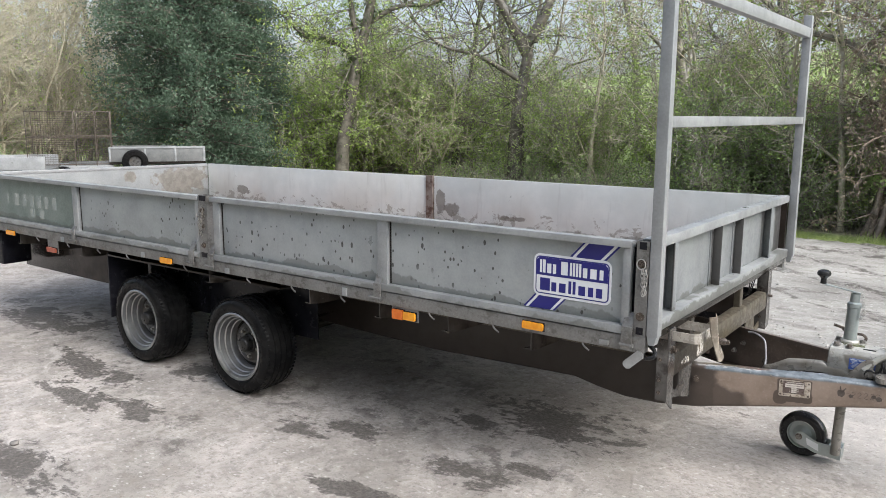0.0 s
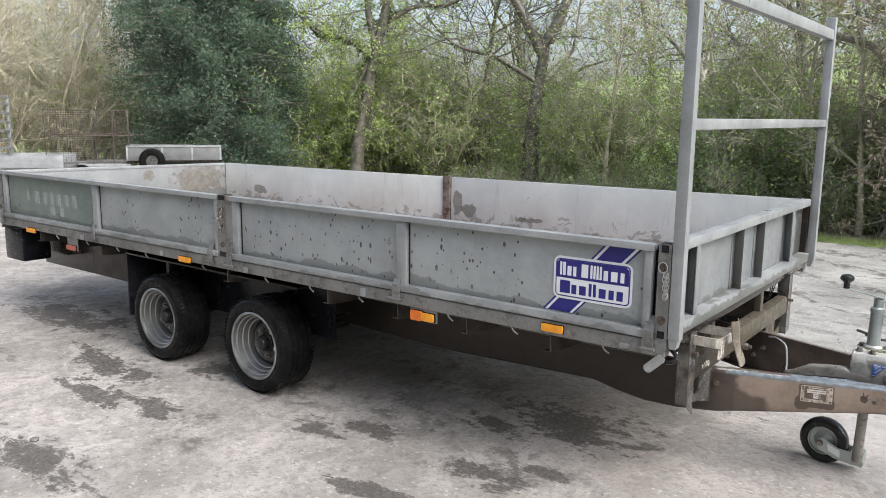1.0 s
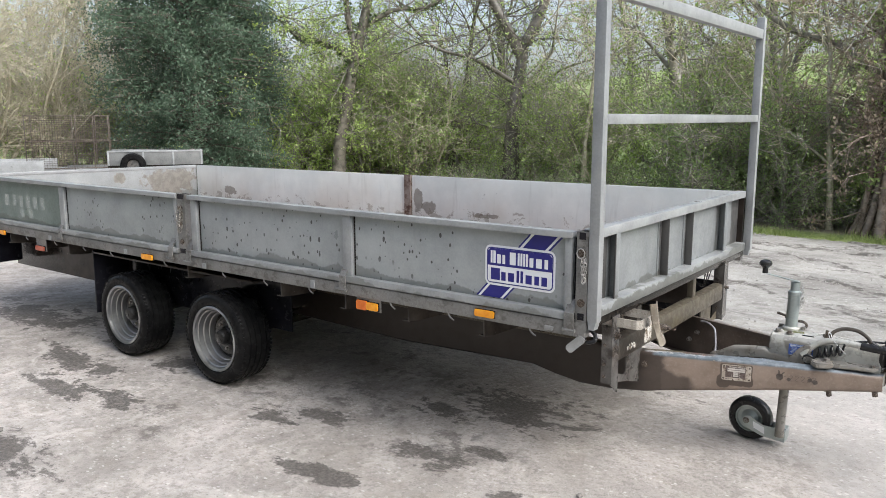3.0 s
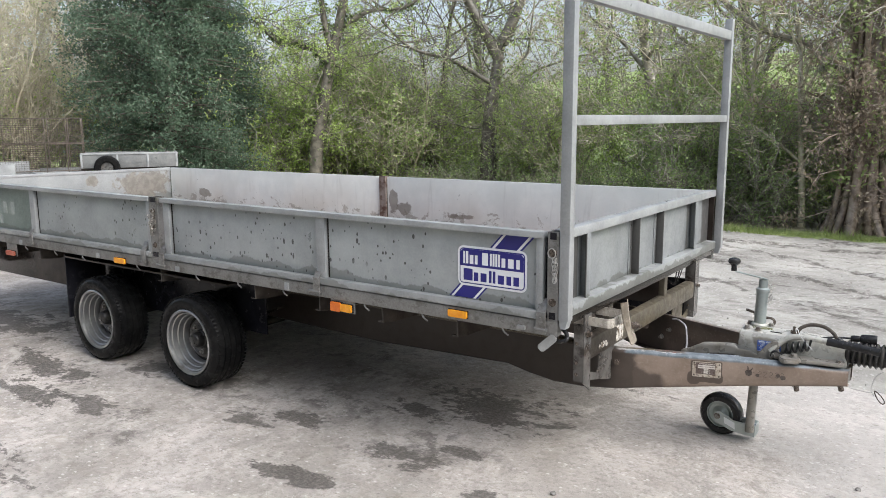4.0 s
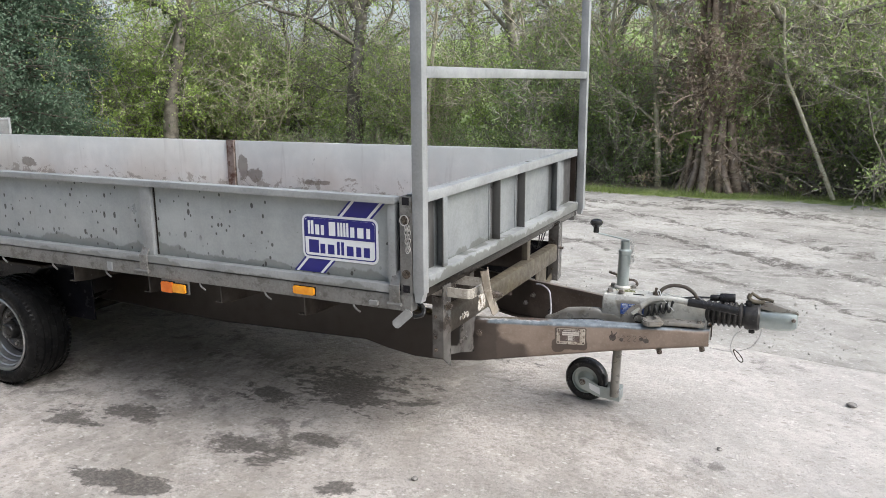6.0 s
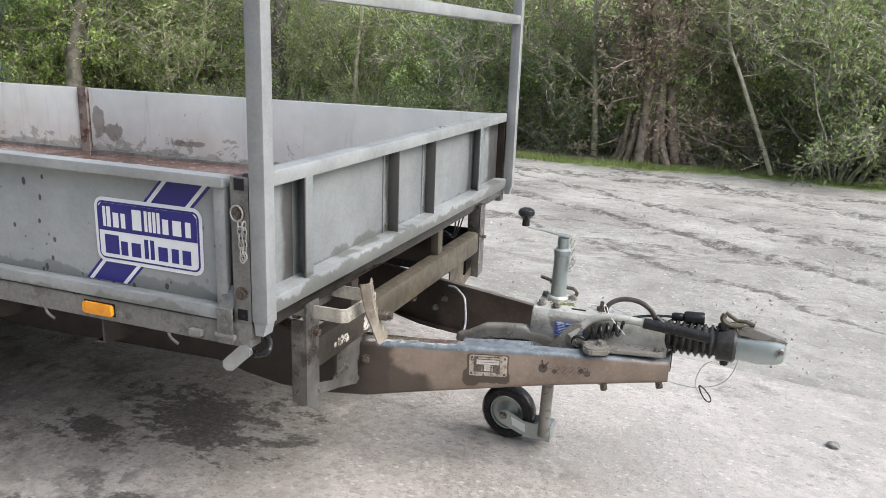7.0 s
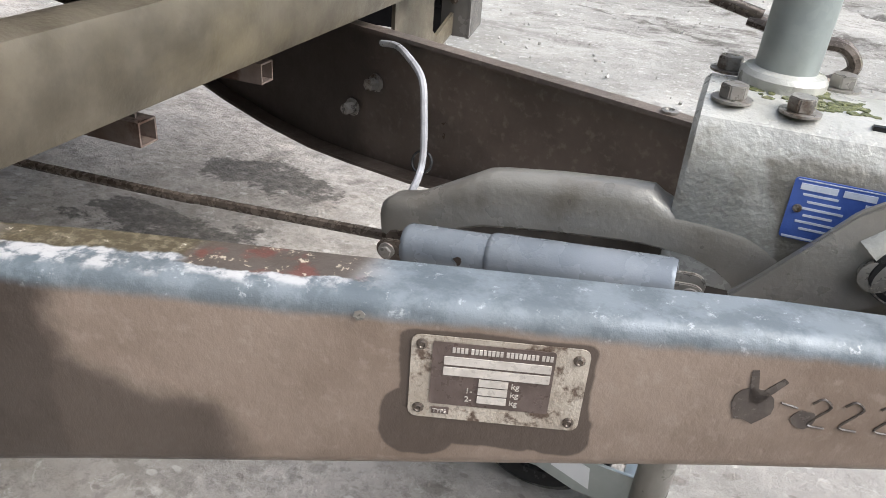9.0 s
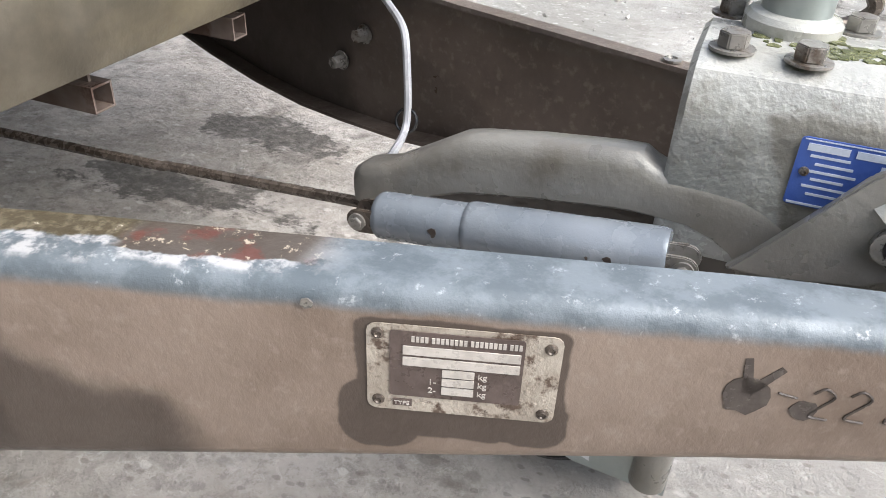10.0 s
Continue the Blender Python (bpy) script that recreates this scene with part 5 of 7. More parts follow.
def coupling():
    # housing: rounded casing, arched over the beams
    mid = 0.968
    sec = [(-0.073, 0.42), (-0.073, 0.508), (-0.069, 0.535), (-0.058, 0.553), (-0.036, 0.562), (0.036, 0.562), (0.058, 0.553), (0.069, 0.535), (0.073, 0.508), (0.073, 0.42)]
    rings = []
    for x, k, dz in ((0.499, 0.96, -0.005), (0.5035, 1.0, 0), (0.7, 1.0, 0.0), (0.82, 0.86, -0.004), (0.9, 0.68, -0.012), (0.925, 0.62, -0.016)):
        rings.append([Vector((x, mid + y * k, z + dz)) for y, z in sec])
    c = part("coupling_housing", loft(bmesh.new(), rings), "housing", trailer, "pale zinc overrun coupling housing with moss")
    for x, y in ((0.523, 0.934), (0.572, 0.93), (0.606, 1.02), (0.516, 1.022)):
        part("bolt", hexbolt(bmesh.new(), along((x, y, 0.5615), (1, 0.2 * (x - 0.5), 0), (0, 0, 1)), 0.0108, 0.011), "bolt", c)
    part("slot", boxed(0.622, 0.668, 0.925, 0.931, 0.559, 0.5628, 0.001), "rubber", c)
    part("stud", rod(bmesh.new(), (0.713, 0.95, 0.555), (0.713, 0.95, 0.592), 0.0065), "dark_bolt", c)
    part("stud_nut", hexbolt(bmesh.new(), along((0.713, 0.95, 0.559), (1, 0, 0), (0, 0, 1)), 0.015, 0.014), "dark_bolt", c)
    rng = random.Random(14)
    bm = bmesh.new()
    for _ in range(90):
        px, py, r = rng.gauss(0.588, 0.02), rng.gauss(0.962, 0.012), rng.uniform(0.0015, 0.006)
        prism(bm, [(r * math.cos(k) * rng.uniform(0.5, 1.3), r * math.sin(k) * rng.uniform(0.5, 1.3)) for k in (0, 0.8, 1.6, 2.5, 3.3, 4.2, 5.3)], Matrix.Translation((px, py, 0.5617)), rng.uniform(0.0006, 0.0016))
    tagged(part("moss", bm, "moss", c, "dull green moss"), kind="stuff")
    # blue plate on the near face; its print is left as bars
    m = along((0.627, 0.8945, 0.5), (1, 0, 0), (0, -1, 0))
    pl = part("name_plate", prism(bmesh.new(), rounded(-0.048, 0.048, -0.023, 0.026, 0.003), m, 0.001), "blue_plate", c, "blue printed name plate")
    bm = bmesh.new()
    box(bm, -0.043, -0.018, 0.0172, 0.0222, 0.001, 0.0015, 0, m)
    box(bm, -0.014, 0.008, 0.0172, 0.0222, 0.001, 0.0015, 0, m)
    for i in range(6):
        box(bm, -0.04 + 0.004 * (i % 2), -0.016 + 0.003 * (i % 3), 0.0128 - 0.0054 * i, 0.0146 - 0.0054 * i, 0.001, 0.0013, 0, m)
        box(bm, 0.002, 0.042, 0.0108 - 0.0054 * i, 0.0146 - 0.0054 * i, 0.001, 0.0013, 0, m)
    box(bm, -0.046, 0.046, -0.0221, -0.0205, 0.001, 0.0013, 0, m)
    box(bm, -0.046, 0.046, 0.0242, 0.025, 0.001, 0.0013, 0, m)
    parts("print_bar", bm, "print", pl)
    for x in (-0.041, 0.042):
        part("rivet", lathe(bmesh.new(), [(0.0034, 0.001), (0.003, 0.0024), (0.0014, 0.003), (0.001, 0.002), (0, 0.002)], m @ Matrix.Translation((x, 0.002, 0)), 12), "bolt", pl)
    # mounting plate on the beams, with a raised lug
    out = [(0.67, 0.86), (0.7, 0.834), (0.775, 0.838), (0.905, 0.862), (0.918, 0.878), (0.922, 1.0), (0.9, 1.07), (0.67, 1.12)]
    mp = part("mounting_plate", prism(bmesh.new(), out, Matrix.Translation((0, 0, 0.469)), 0.014, 0.003), "press", trailer, "dull zinc mounting plate")
    out = [(0.683, 0.83), (0.687, 0.806), (0.7, 0.79), (0.716, 0.785), (0.755, 0.8), (0.766, 0.815), (0.768, 0.838), (0.755, 0.875), (0.69, 0.875)]
    lug = part("lug", prism(bmesh.new(), out, Matrix.Translation((0, 0, 0.4695)), 0.021, 0.005), "press", mp)
    part("bolt", hexbolt(bmesh.new(), along((0.738, 0.842, 0.4905), (1, 0.3, 0), (0, 0, 1)), 0.014, 0.01), "bolt", lug)
    part("bolt", hexbolt(bmesh.new(), along((0.9, 0.886, 0.483), (1, 0.1, 0), (0, 0, 1)), 0.0105, 0.008), "bolt", mp)
    # bellows, collar and head
    prof = [(0.0, 0.0), (0.046, 0.0)]
    for i in range(7):
        prof += [(0.052, 0.008 + i * 0.0205), (0.053, 0.013 + i * 0.0205), (0.041, 0.0205 + i * 0.0205)]
    prof += [(0.044, 0.155), (0.0, 0.155)]
    mx = along((0.915, mid, 0.508), (0, 1, 0), (1, 0, 0.01))
    g = part("bellows", lathe(bmesh.new(), prof, mx, 28), "old_rubber", trailer, "black rubber bellows")
    part("collar", lathe(bmesh.new(), [(0.0, 0.15), (0.05, 0.15), (0.054, 0.156), (0.054, 0.198), (0.048, 0.206), (0, 0.206)], mx, 28), "old_rubber", g)
    for x, y, z in ((1.075, mid - 0.01, 0.561), (1.092, mid, 0.458), (1.105, mid + 0.014, 0.56)):
        part("bolt", hexbolt(bmesh.new(), along((x, y, z), (1, 0, 0), (0, 0, 1 if z > 0.5 else -1)), 0.013, 0.013), "rubber", g)
    sec = [(0.0, 0.036), (0.03, 0.031), (0.041, 0.01), (0.04, -0.03), (0.028, -0.04), (-0.028, -0.04), (-0.04, -0.03), (-0.041, 0.01), (-0.03, 0.031)]
    rings = [[Vector((x, mid + a * ky, 0.512 + dz + b * kz)) for a, b in sec] for x, ky, kz, dz in ((1.1, 0.85, 0.9, 0), (1.15, 0.95, 0.95, 0.0), (1.19, 1.0, 1.0, 0.0), (1.235, 0.97, 0.95, 0.004), (1.252, 0.8, 0.8, 0.006), (1.257, 0.5, 0.5, 0.006))]
    h = part("coupling_head", loft(bmesh.new(), rings), "zinc_bright", trailer, "bright zinc ball coupling head")
    bm = bmesh.new()
    prism(bm, [(1.115, 0.55), (1.128, 0.572), (1.15, 0.578), (1.19, 0.568), (1.256, 0.551), (1.262, 0.542), (1.25, 0.537), (1.16, 0.546)], along((0, mid + 0.02, 0), (1, 0, 0), (0, -1, 0)), 0.04, 0.004)
    part("release_handle", bm, "press", h, "dull pressed release handle")
    part("pin", rod(bmesh.new(), (1.243, mid - 0.046, 0.525), (1.243, mid + 0.046, 0.525), 0.008), "bolt", h)
    bm = hose(bmesh.new(), [(1.078, mid, 0.604), (1.074, mid - 0.004, 0.588), (1.088, mid - 0.006, 0.576), (1.114, mid - 0.006, 0.573), (1.135, mid - 0.004, 0.577)], 0.0085, 8)
    part("trigger", bm, "tube", h, "olive grimy trigger")
    bm = hose(bmesh.new(), [(1.08, mid + 0.012, 0.605), (1.1, mid + 0.01, 0.594), (1.118, mid + 0.008, 0.585), (1.14, mid, 0.588), (1.165, mid - 0.004, 0.582)], 0.0065, 8)
    part("trigger_spring", bm, "tube", h)


def brake_lever():
    """Arched pressed-steel lever, a hollow channel, with the damper before it."""
    arch = [((0.244, 0.41), (0.247, 0.398)), ((0.248, 0.424), (0.25, 0.392)), ((0.257, 0.432), (0.26, 0.391)), ((0.281, 0.438), (0.285, 0.4)), ((0.316, 0.459), (0.322, 0.415)),
            ((0.343, 0.4755), (0.347, 0.424)), ((0.357, 0.479), (0.359, 0.426)), ((0.405, 0.486), (0.407, 0.434)), ((0.465, 0.492), (0.466, 0.441)), ((0.482, 0.4925), (0.481, 0.442)),
            ((0.491, 0.486), (0.489, 0.442)), ((0.501, 0.4815), (0.497, 0.442)), ((0.531, 0.482), (0.522, 0.44)), ((0.56, 0.481), (0.541, 0.433)), ((0.58, 0.474), (0.554, 0.424)),
            ((0.598, 0.464), (0.563, 0.412)), ((0.617, 0.452), (0.57, 0.395))]
    sec = [(0.898, 0.0), (0.8945, 0.06), (0.893, 0.35), (0.8935, 0.66), (0.896, 0.82), (0.901, 0.92), (0.907, 0.945), (0.918, 0.92), (0.926, 0.87), (0.93, 0.78), (0.926, 0.76), (0.918, 0.83), (0.907, 0.85), (0.902, 0.76), (0.901, 0.5), (0.902, 0.0)]
    rings = []
    for i, (o, n_) in enumerate(arch):
        thin = (0.35, 0.75, 1.0)[min(i, 2)]
        rings.append([Vector((n_[0] + (o[0] - n_[0]) * k, 0.912 + (y - 0.912) * thin, n_[1] + (o[1] - n_[1]) * k)) for y, k in sec])
    part("brake_lever_arch", loft(bmesh.new(), rings), "press", trailer, "dull arched pressed-steel brake lever")
    # added dark plate behind the damper, in place of the shadow under the arch
    web = [(0.258, 0.376), (0.257, 0.4), (0.29, 0.413), (0.33, 0.43), (0.4, 0.444), (0.49, 0.452), (0.535, 0.45), (0.56, 0.438), (0.59, 0.41), (0.6, 0.38)]
    part("lever_gap_plate", prism(bmesh.new(), web, along((0, 0.928, 0), (1, 0, 0), (0, -1, 0)), 0.004), "grime", trailer, "dark plate added for the shadow gap under the brake lever")
    a, b = Vector((0.288, 0.868, 0.405)), Vector((0.516, 0.868, 0.429))
    d = (b - a).normalized()
    L = (b - a).length
    m = along(a, (0, 1, 0), d)
    prof = [(0.0, 0.0), (0.017, 0.0), (0.0192, 0.003), (0.0195, 0.006), (0.0195, 0.077), (0.0208, 0.0785), (0.0215, 0.082), (0.0215, L - 0.004), (0.02, L), (0, L)]
    dm = part("damper", lathe(bmesh.new(), prof, m, 36), "damper", trailer, "blue-grey damper cylinder")
    for p, s, mat in ((a, -1, "dark_bolt"), (b, 1, "bolt")):
        bm = bmesh.new()
        for o in (-0.012, 0.006):
            pl = [(-s * 0.004, -0.0105), (s * 0.012, -0.0105)] + [(s * (0.012 + 0.0105 * math.sin(radians(k))), -0.0105 * math.cos(radians(k))) for k in (30, 60, 90, 120, 150)] + [(s * 0.012, 0.0105), (-s * 0.004, 0.0105)]
            prism(bm, pl, along(p + Vector((0, o, 0)), d, (0, -1, 0)), 0.0035, 0.0008)
        clevis = part("clevis", bm, mat, dm, "dull clevis with pin")
        c = p + d * (s * 0.012)
        part("pin", hexbolt(bmesh.new(), along(c + Vector((0, -0.0155, 0)), d, (0, -1, 0)), 0.0052, 0.003), "bolt", clevis)
    for x, r in ((0.055, 0.0045), (0.19, 0.004), (0.175, 0.0016)):
        q = a + d * x + Vector((0, -0.0212 if x > 0.08 else -0.0192, 0.002))
        part("scuff", prism(bmesh.new(), [(r * math.cos(k) * (0.7 + 0.4 * math.sin(3 * k)), r * math.sin(k)) for k in (0, 0.9, 1.8, 2.7, 3.6, 4.5, 5.4)], along(q, d, (0, -1, 0)), 0.0006), "scuff", dm)


def brake_gear():
    # hand brake: gusset, tube and grip
    out = [(0.553, 0.43), (0.575, 0.454), (0.596, 0.481), (0.622, 0.517), (0.646, 0.535), (0.668, 0.536), (0.674, 0.515), (0.667, 0.502), (0.682, 0.482), (0.67, 0.46), (0.64, 0.44), (0.585, 0.43)]
    bm = prism(bmesh.new(), out, along((0, 0.876, 0), (1, 0, 0), (0, -1, 0)), 0.008, 0.002)
    hb = part("hand_brake", bm, "press", trailer, "zinc hand brake lever with black grip")
    part("lever_tube", hose(bmesh.new(), [(0.636, 0.874, 0.49), (0.662, 0.88, 0.52), (0.691, 0.888, 0.546), (0.725, 0.89, 0.561), (0.761, 0.89, 0.566), (0.804, 0.89, 0.566), (0.862, 0.89, 0.562)], 0.0125, 14), "cast", hb)
    part("grip", hose(bmesh.new(), [(0.852, 0.89, 0.5625), (0.86, 0.89, 0.562), (0.95, 0.89, 0.556), (1.03, 0.89, 0.549), (1.043, 0.89, 0.548)], 0.0165, 14), "rubber", hb, "black rubber grip")
    part("pivot", rod(bmesh.new(), (0.645, 0.862, 0.475), (0.645, 0.9, 0.475), 0.012), "bolt", hb)
    # coiled cable, its tail hooked round the pivot
    pts = [(0.672, 0.872, 0.458), (0.655, 0.868, 0.46), (0.642, 0.866, 0.474), (0.65, 0.866, 0.492), (0.668, 0.868, 0.494), (0.682, 0.872, 0.486)]
    pts = [tuple(p) for p in curve_points(pts, 5)]
    for i in range(111):
        t = i / 110
        ang = 2 * math.pi * 4.6 * t - 1.6
        pts.append((0.69 + 0.104 * t, 0.88 + 0.018 * math.cos(ang), 0.507 + 0.033 * t + 0.021 * math.sin(ang)))
    part("coiled_cable", hose(bmesh.new(), pts, 0.0047, 7, 1, False), "rubber", trailer, "black coiled break-away cable")
    part("cable_tie", hose(bmesh.new(), [(0.728, 0.935, 0.562), (0.722, 0.925, 0.588), (0.733, 0.91, 0.592), (0.742, 0.893, 0.58), (0.757, 0.877, 0.566), (0.778, 0.868, 0.548), (0.802, 0.866, 0.525)], 0.0011, 5), "white", trailer, "thin white cable tie")
    part("brake_rod", hose(bmesh.new(), [(0.262, 0.92, 0.379), (0.223, 0.925, 0.374), (0.036, 0.93, 0.36), (-0.2, 0.93, 0.349), (-1.9, 0.95, 0.28)], 0.0055, 8), "dark_bolt", trailer)
    # loop of hose and the plug with its lead
    loop = [(0.722, 0.947, 0.556), (0.737, 0.952, 0.588), (0.775, 0.958, 0.607), (0.825, 0.958, 0.606), (0.863, 0.955, 0.585), (0.882, 0.952, 0.556)]
    part("hose_loop", hose(bmesh.new(), loop, 0.0078, 10), "hose_brown", trailer, "brown-black arched rubber hose")
    part("hose_elbow", rod(bmesh.new(), (0.88, 0.952, 0.565), (0.91, 0.95, 0.545), 0.011), "rubber", trailer)
    lead = part("plug_lead", hose(bmesh.new(), [(0.775, 0.92, 0.552), (0.82, 0.94, 0.561), (0.87, 0.96, 0.567), (0.932, 0.985, 0.566)], 0.0042, 8), "rubber", trailer, "black lead with round plug")
    mp = along((0.925, 0.984, 0.566), (0, 1, 0), (1, 0.06, 0.05))
    part("plug", lathe(bmesh.new(), [(0, 0), (0.01, 0), (0.0135, 0.008), (0.0135, 0.03), (0.011, 0.034), (0.0185, 0.038), (0.0205, 0.046), (0.0205, 0.092), (0.0185, 0.097), (0, 0.097)], mp, 22), "rubber", lead)
    # pale lead hanging from the far beam
    bm = hose(bmesh.new(), [(0.1, 1.215, 0.478), (0.135, 1.18, 0.488), (0.172, 1.13, 0.492), (0.203, 1.098, 0.48), (0.213, 1.085, 0.447), (0.219, 1.075, 0.405), (0.222, 1.06, 0.385), (0.238, 1.0, 0.392), (0.26, 0.935, 0.415)], 0.0042, 8)
    wl_ = part("hanging_cable", bm, "cable", trailer, "pale grey hanging cable with tie")
    c = Vector((0.219, 1.072, 0.393))
    part("cable_tie", hose(bmesh.new(), [c + Vector((0.012 * math.cos(t), 0.004 * math.sin(t), 0.012 * math.sin(t))) for t in [2 * math.pi * k / 14 for k in range(15)]], 0.0016, 6, 1, False), "rubber", wl_)
    # break-away wire with its clip
    w = part("breakaway_wire", hose(bmesh.new(), [(0.93, 0.94, 0.372), (0.96, 0.95, 0.361), (1.025, 0.95, 0.36), (1.094, 0.95, 0.388), (1.127, 0.95, 0.447), (1.132, 0.95, 0.53), (1.117, 0.955, 0.568)], 0.0014, 6), "wire", trailer, "thin steel break-away wire with clip")
    part("wire_loop", hose(bmesh.new(), [(1.06, 0.95, 0.455), (1.045, 0.95, 0.445), (1.03, 0.95, 0.425), (1.02, 0.95, 0.39), (1.02, 0.95, 0.365), (1.032, 0.95, 0.345)], 0.0014, 6), "wire", w)
    e, d, n_ = Vector((1.05, 0.948, 0.345)), Vector((0.6, 0, -0.8)), Vector((0.8, 0, 0.6))
    pts = [e + d * (0.03 * math.cos(t)) + n_ * ((0.009 + 0.003 * math.cos(t)) * math.sin(t)) for t in [2 * math.pi * k / 20 for k in range(21)]]
    part("clip", hose(bmesh.new(), pts, 0.0024, 6, 1, False), "dark_bolt", w)
    # bolts on the inner face of the far beam
    for x, y, z in ((0.064, 1.279, 0.403), (0.022, 1.291, 0.357)):
        part("bolt", hexbolt(bmesh.new(), along((x, y, z), (1, -0.33, 0), (-0.33, -1, 0)), 0.009, 0.016), "bolt", trailer)
    part("rivet", lathe(bmesh.new(), [(0.009, 0), (0.009, 0.002), (0.005, 0.003), (0.004, 0.001), (0, 0.001)], Matrix.Translation((0.47, 1.128, 0.4835)), 14), "bolt", trailer)
    # wires above the cross tube at the far leg
    for k in range(3):
        part("wire", hose(bmesh.new(), [(0.03, 1.46 + 0.05 * k, 0.68), (0.02, 1.47 + 0.03 * k, 0.62), (0.0, 1.5 + 0.02 * k, 0.59), (-0.05, 1.53, 0.61)], 0.003, 6), "rubber", trailer)


def jockey_wheel():
    x, y = 0.542, 1.004
    m = along((x, y, 0.0), (1, 0, 0), (0.03, 0.0, 1))
    j = part("jockey_wheel", lathe(bmesh.new(), [(0.0, 0.34), (0.024, 0.34), (0.025, 0.345), (0.025, 0.712), (0.0275, 0.714), (0.0275, 0.73), (0.02, 0.734), (0.0185, 0.736), (0.0185, 0.771), (0, 0.771)], m, 28), "zinc_bright", trailer, "bright zinc jockey wheel with crank")
    part("collar", lathe(bmesh.new(), [(0.025, 0.553), (0.034, 0.553), (0.035, 0.56), (0.035, 0.57), (0.032, 0.574), (0.025, 0.576)], m, 28), "cast", j)
    part("inner_post", lathe(bmesh.new(), [(0.0, 0.06), (0.02, 0.06), (0.02, 0.36), (0, 0.36)], m, 24), "press", j)
    # crank with mushroom knob
    bm = bmesh.new()
    a, b = Vector((x + 0.034, y, 0.772)), Vector((0.447, 0.95, 0.805))
    dd = (b - a).normalized()
    mm = along(a, dd, dd.cross(Vector((0, 0, 1))).cross(dd))
    prism(bm, [(-0.005, -0.014), (0.05, -0.013), (0.075, -0.008), (0.1, -0.013), (0.137, -0.014), (0.137, 0.014), (0.1, 0.013), (0.075, 0.008), (0.05, 0.013), (-0.005, 0.014)], mm, 0.004, 0.001)
    part("crank", bm, "zinc_bright", j)
    part("knob", lathe(bmesh.new(), [(0, 0), (0.012, 0), (0.0115, 0.022), (0.018, 0.029), (0.0255, 0.036), (0.027, 0.044), (0.023, 0.053), (0.012, 0.058), (0, 0.059)], Matrix.Translation((0.449, 0.952, 0.807)), 28), "rubber", j, "black mushroom knob")
    bm = link_chain(bmesh.new(), (x + 0.05, y - 0.012, 0.775), (x + 0.064, y - 0.01, 0.685), 9, 0.006, 0.0015)
    link_chain(bm, (x + 0.062, y - 0.012, 0.715), (x + 0.05, y - 0.016, 0.665), 6, 0.006, 0.0015)
    part("chain", bm, "wire", j)
    part("clamp_bar", hose(bmesh.new(), [(x - 0.02, y + 0.05, 0.6), (x + 0.03, y + 0.04, 0.592), (x + 0.06, y + 0.04, 0.59), (x + 0.072, y + 0.04, 0.575), (x + 0.06, y + 0.04, 0.562), (x + 0.04, y + 0.03, 0.558)], 0.006, 8), "dark_bolt", j)
    part("clamp_bar", rod(bmesh.new(), (x - 0.055, y + 0.05, 0.615), (x - 0.01, y + 0.05, 0.604), 0.006), "dark_bolt", j)
    # wheel in its fork
    wm = along((0.4, 1.035, 0.1), (1, 0, 0), (0.12, 1, 0))
    t = part("tyre", lathe(bmesh.new(), [(0.062, 0.004), (0.066, -0.002), (0.085, -0.004), (0.095, 0.003), (0.1, 0.014), (0.1, 0.038), (0.095, 0.05), (0.085, 0.056), (0.066, 0.054), (0.062, 0.048)], wm, 40), "rubber", j)
    part("rim", lathe(bmesh.new(), [(0.062, 0.003), (0.058, 0.004), (0.055, 0.012), (0.04, 0.016), (0.025, 0.01), (0.016, 0.002), (0.0, 0.002)], wm, 32), "zinc_bright", t)
    bm = bmesh.new()
    for dy in (-0.012, 0.062):
        o = [(0.385, 0.07), (0.385, 0.118), (0.41, 0.122), (0.47, 0.09), (0.565, 0.085), (0.565, 0.03), (0.46, 0.04)]
        prism(bm, o, along((0, 1.032 + dy, 0), (1, 0, 0), (0.0, -1, 0)), 0.005, 0.001)
    box(bm, 0.513, 0.565, 1.02, 1.094, 0.03, 0.084, 0.003)
    part("fork", bm, "zinc_bright", j)
    part("axle_bolt", hexbolt(bmesh.new(), along((0.395, 1.015, 0.098), (1, 0, 0), (0, -1, 0)), 0.01, 0.008), "bolt", j)
    part("label", prism(bmesh.new(), [(0.43, 0.07), (0.425, 0.1), (0.475, 0.082), (0.478, 0.05)], along((0, 1.0145, 0), (1, 0, 0), (0, -1, 0)), 0.0006), "white", j)
    part("chain", link_chain(bmesh.new(), (0.45, 0.9, 0.352), (0.56, 0.93, 0.356), 8, 0.008, 0.003, 0.02), "dark_bolt", trailer)


for bx_, by_ in ((0.754, 0.836), (0.913, 0.885)):
    part("stop_bolt", hexbolt(bmesh.new(), along((bx_, by_, 0.389 if bx_ > 0.8 else 0.371), (1, 0, 0), (0.2, 0, -1)), 0.012, 0.022), "dark_bolt", trailer, "rusty bolt under the drawbar")
maker_plate()
coupling()
brake_lever()
brake_gear()
jockey_wheel()


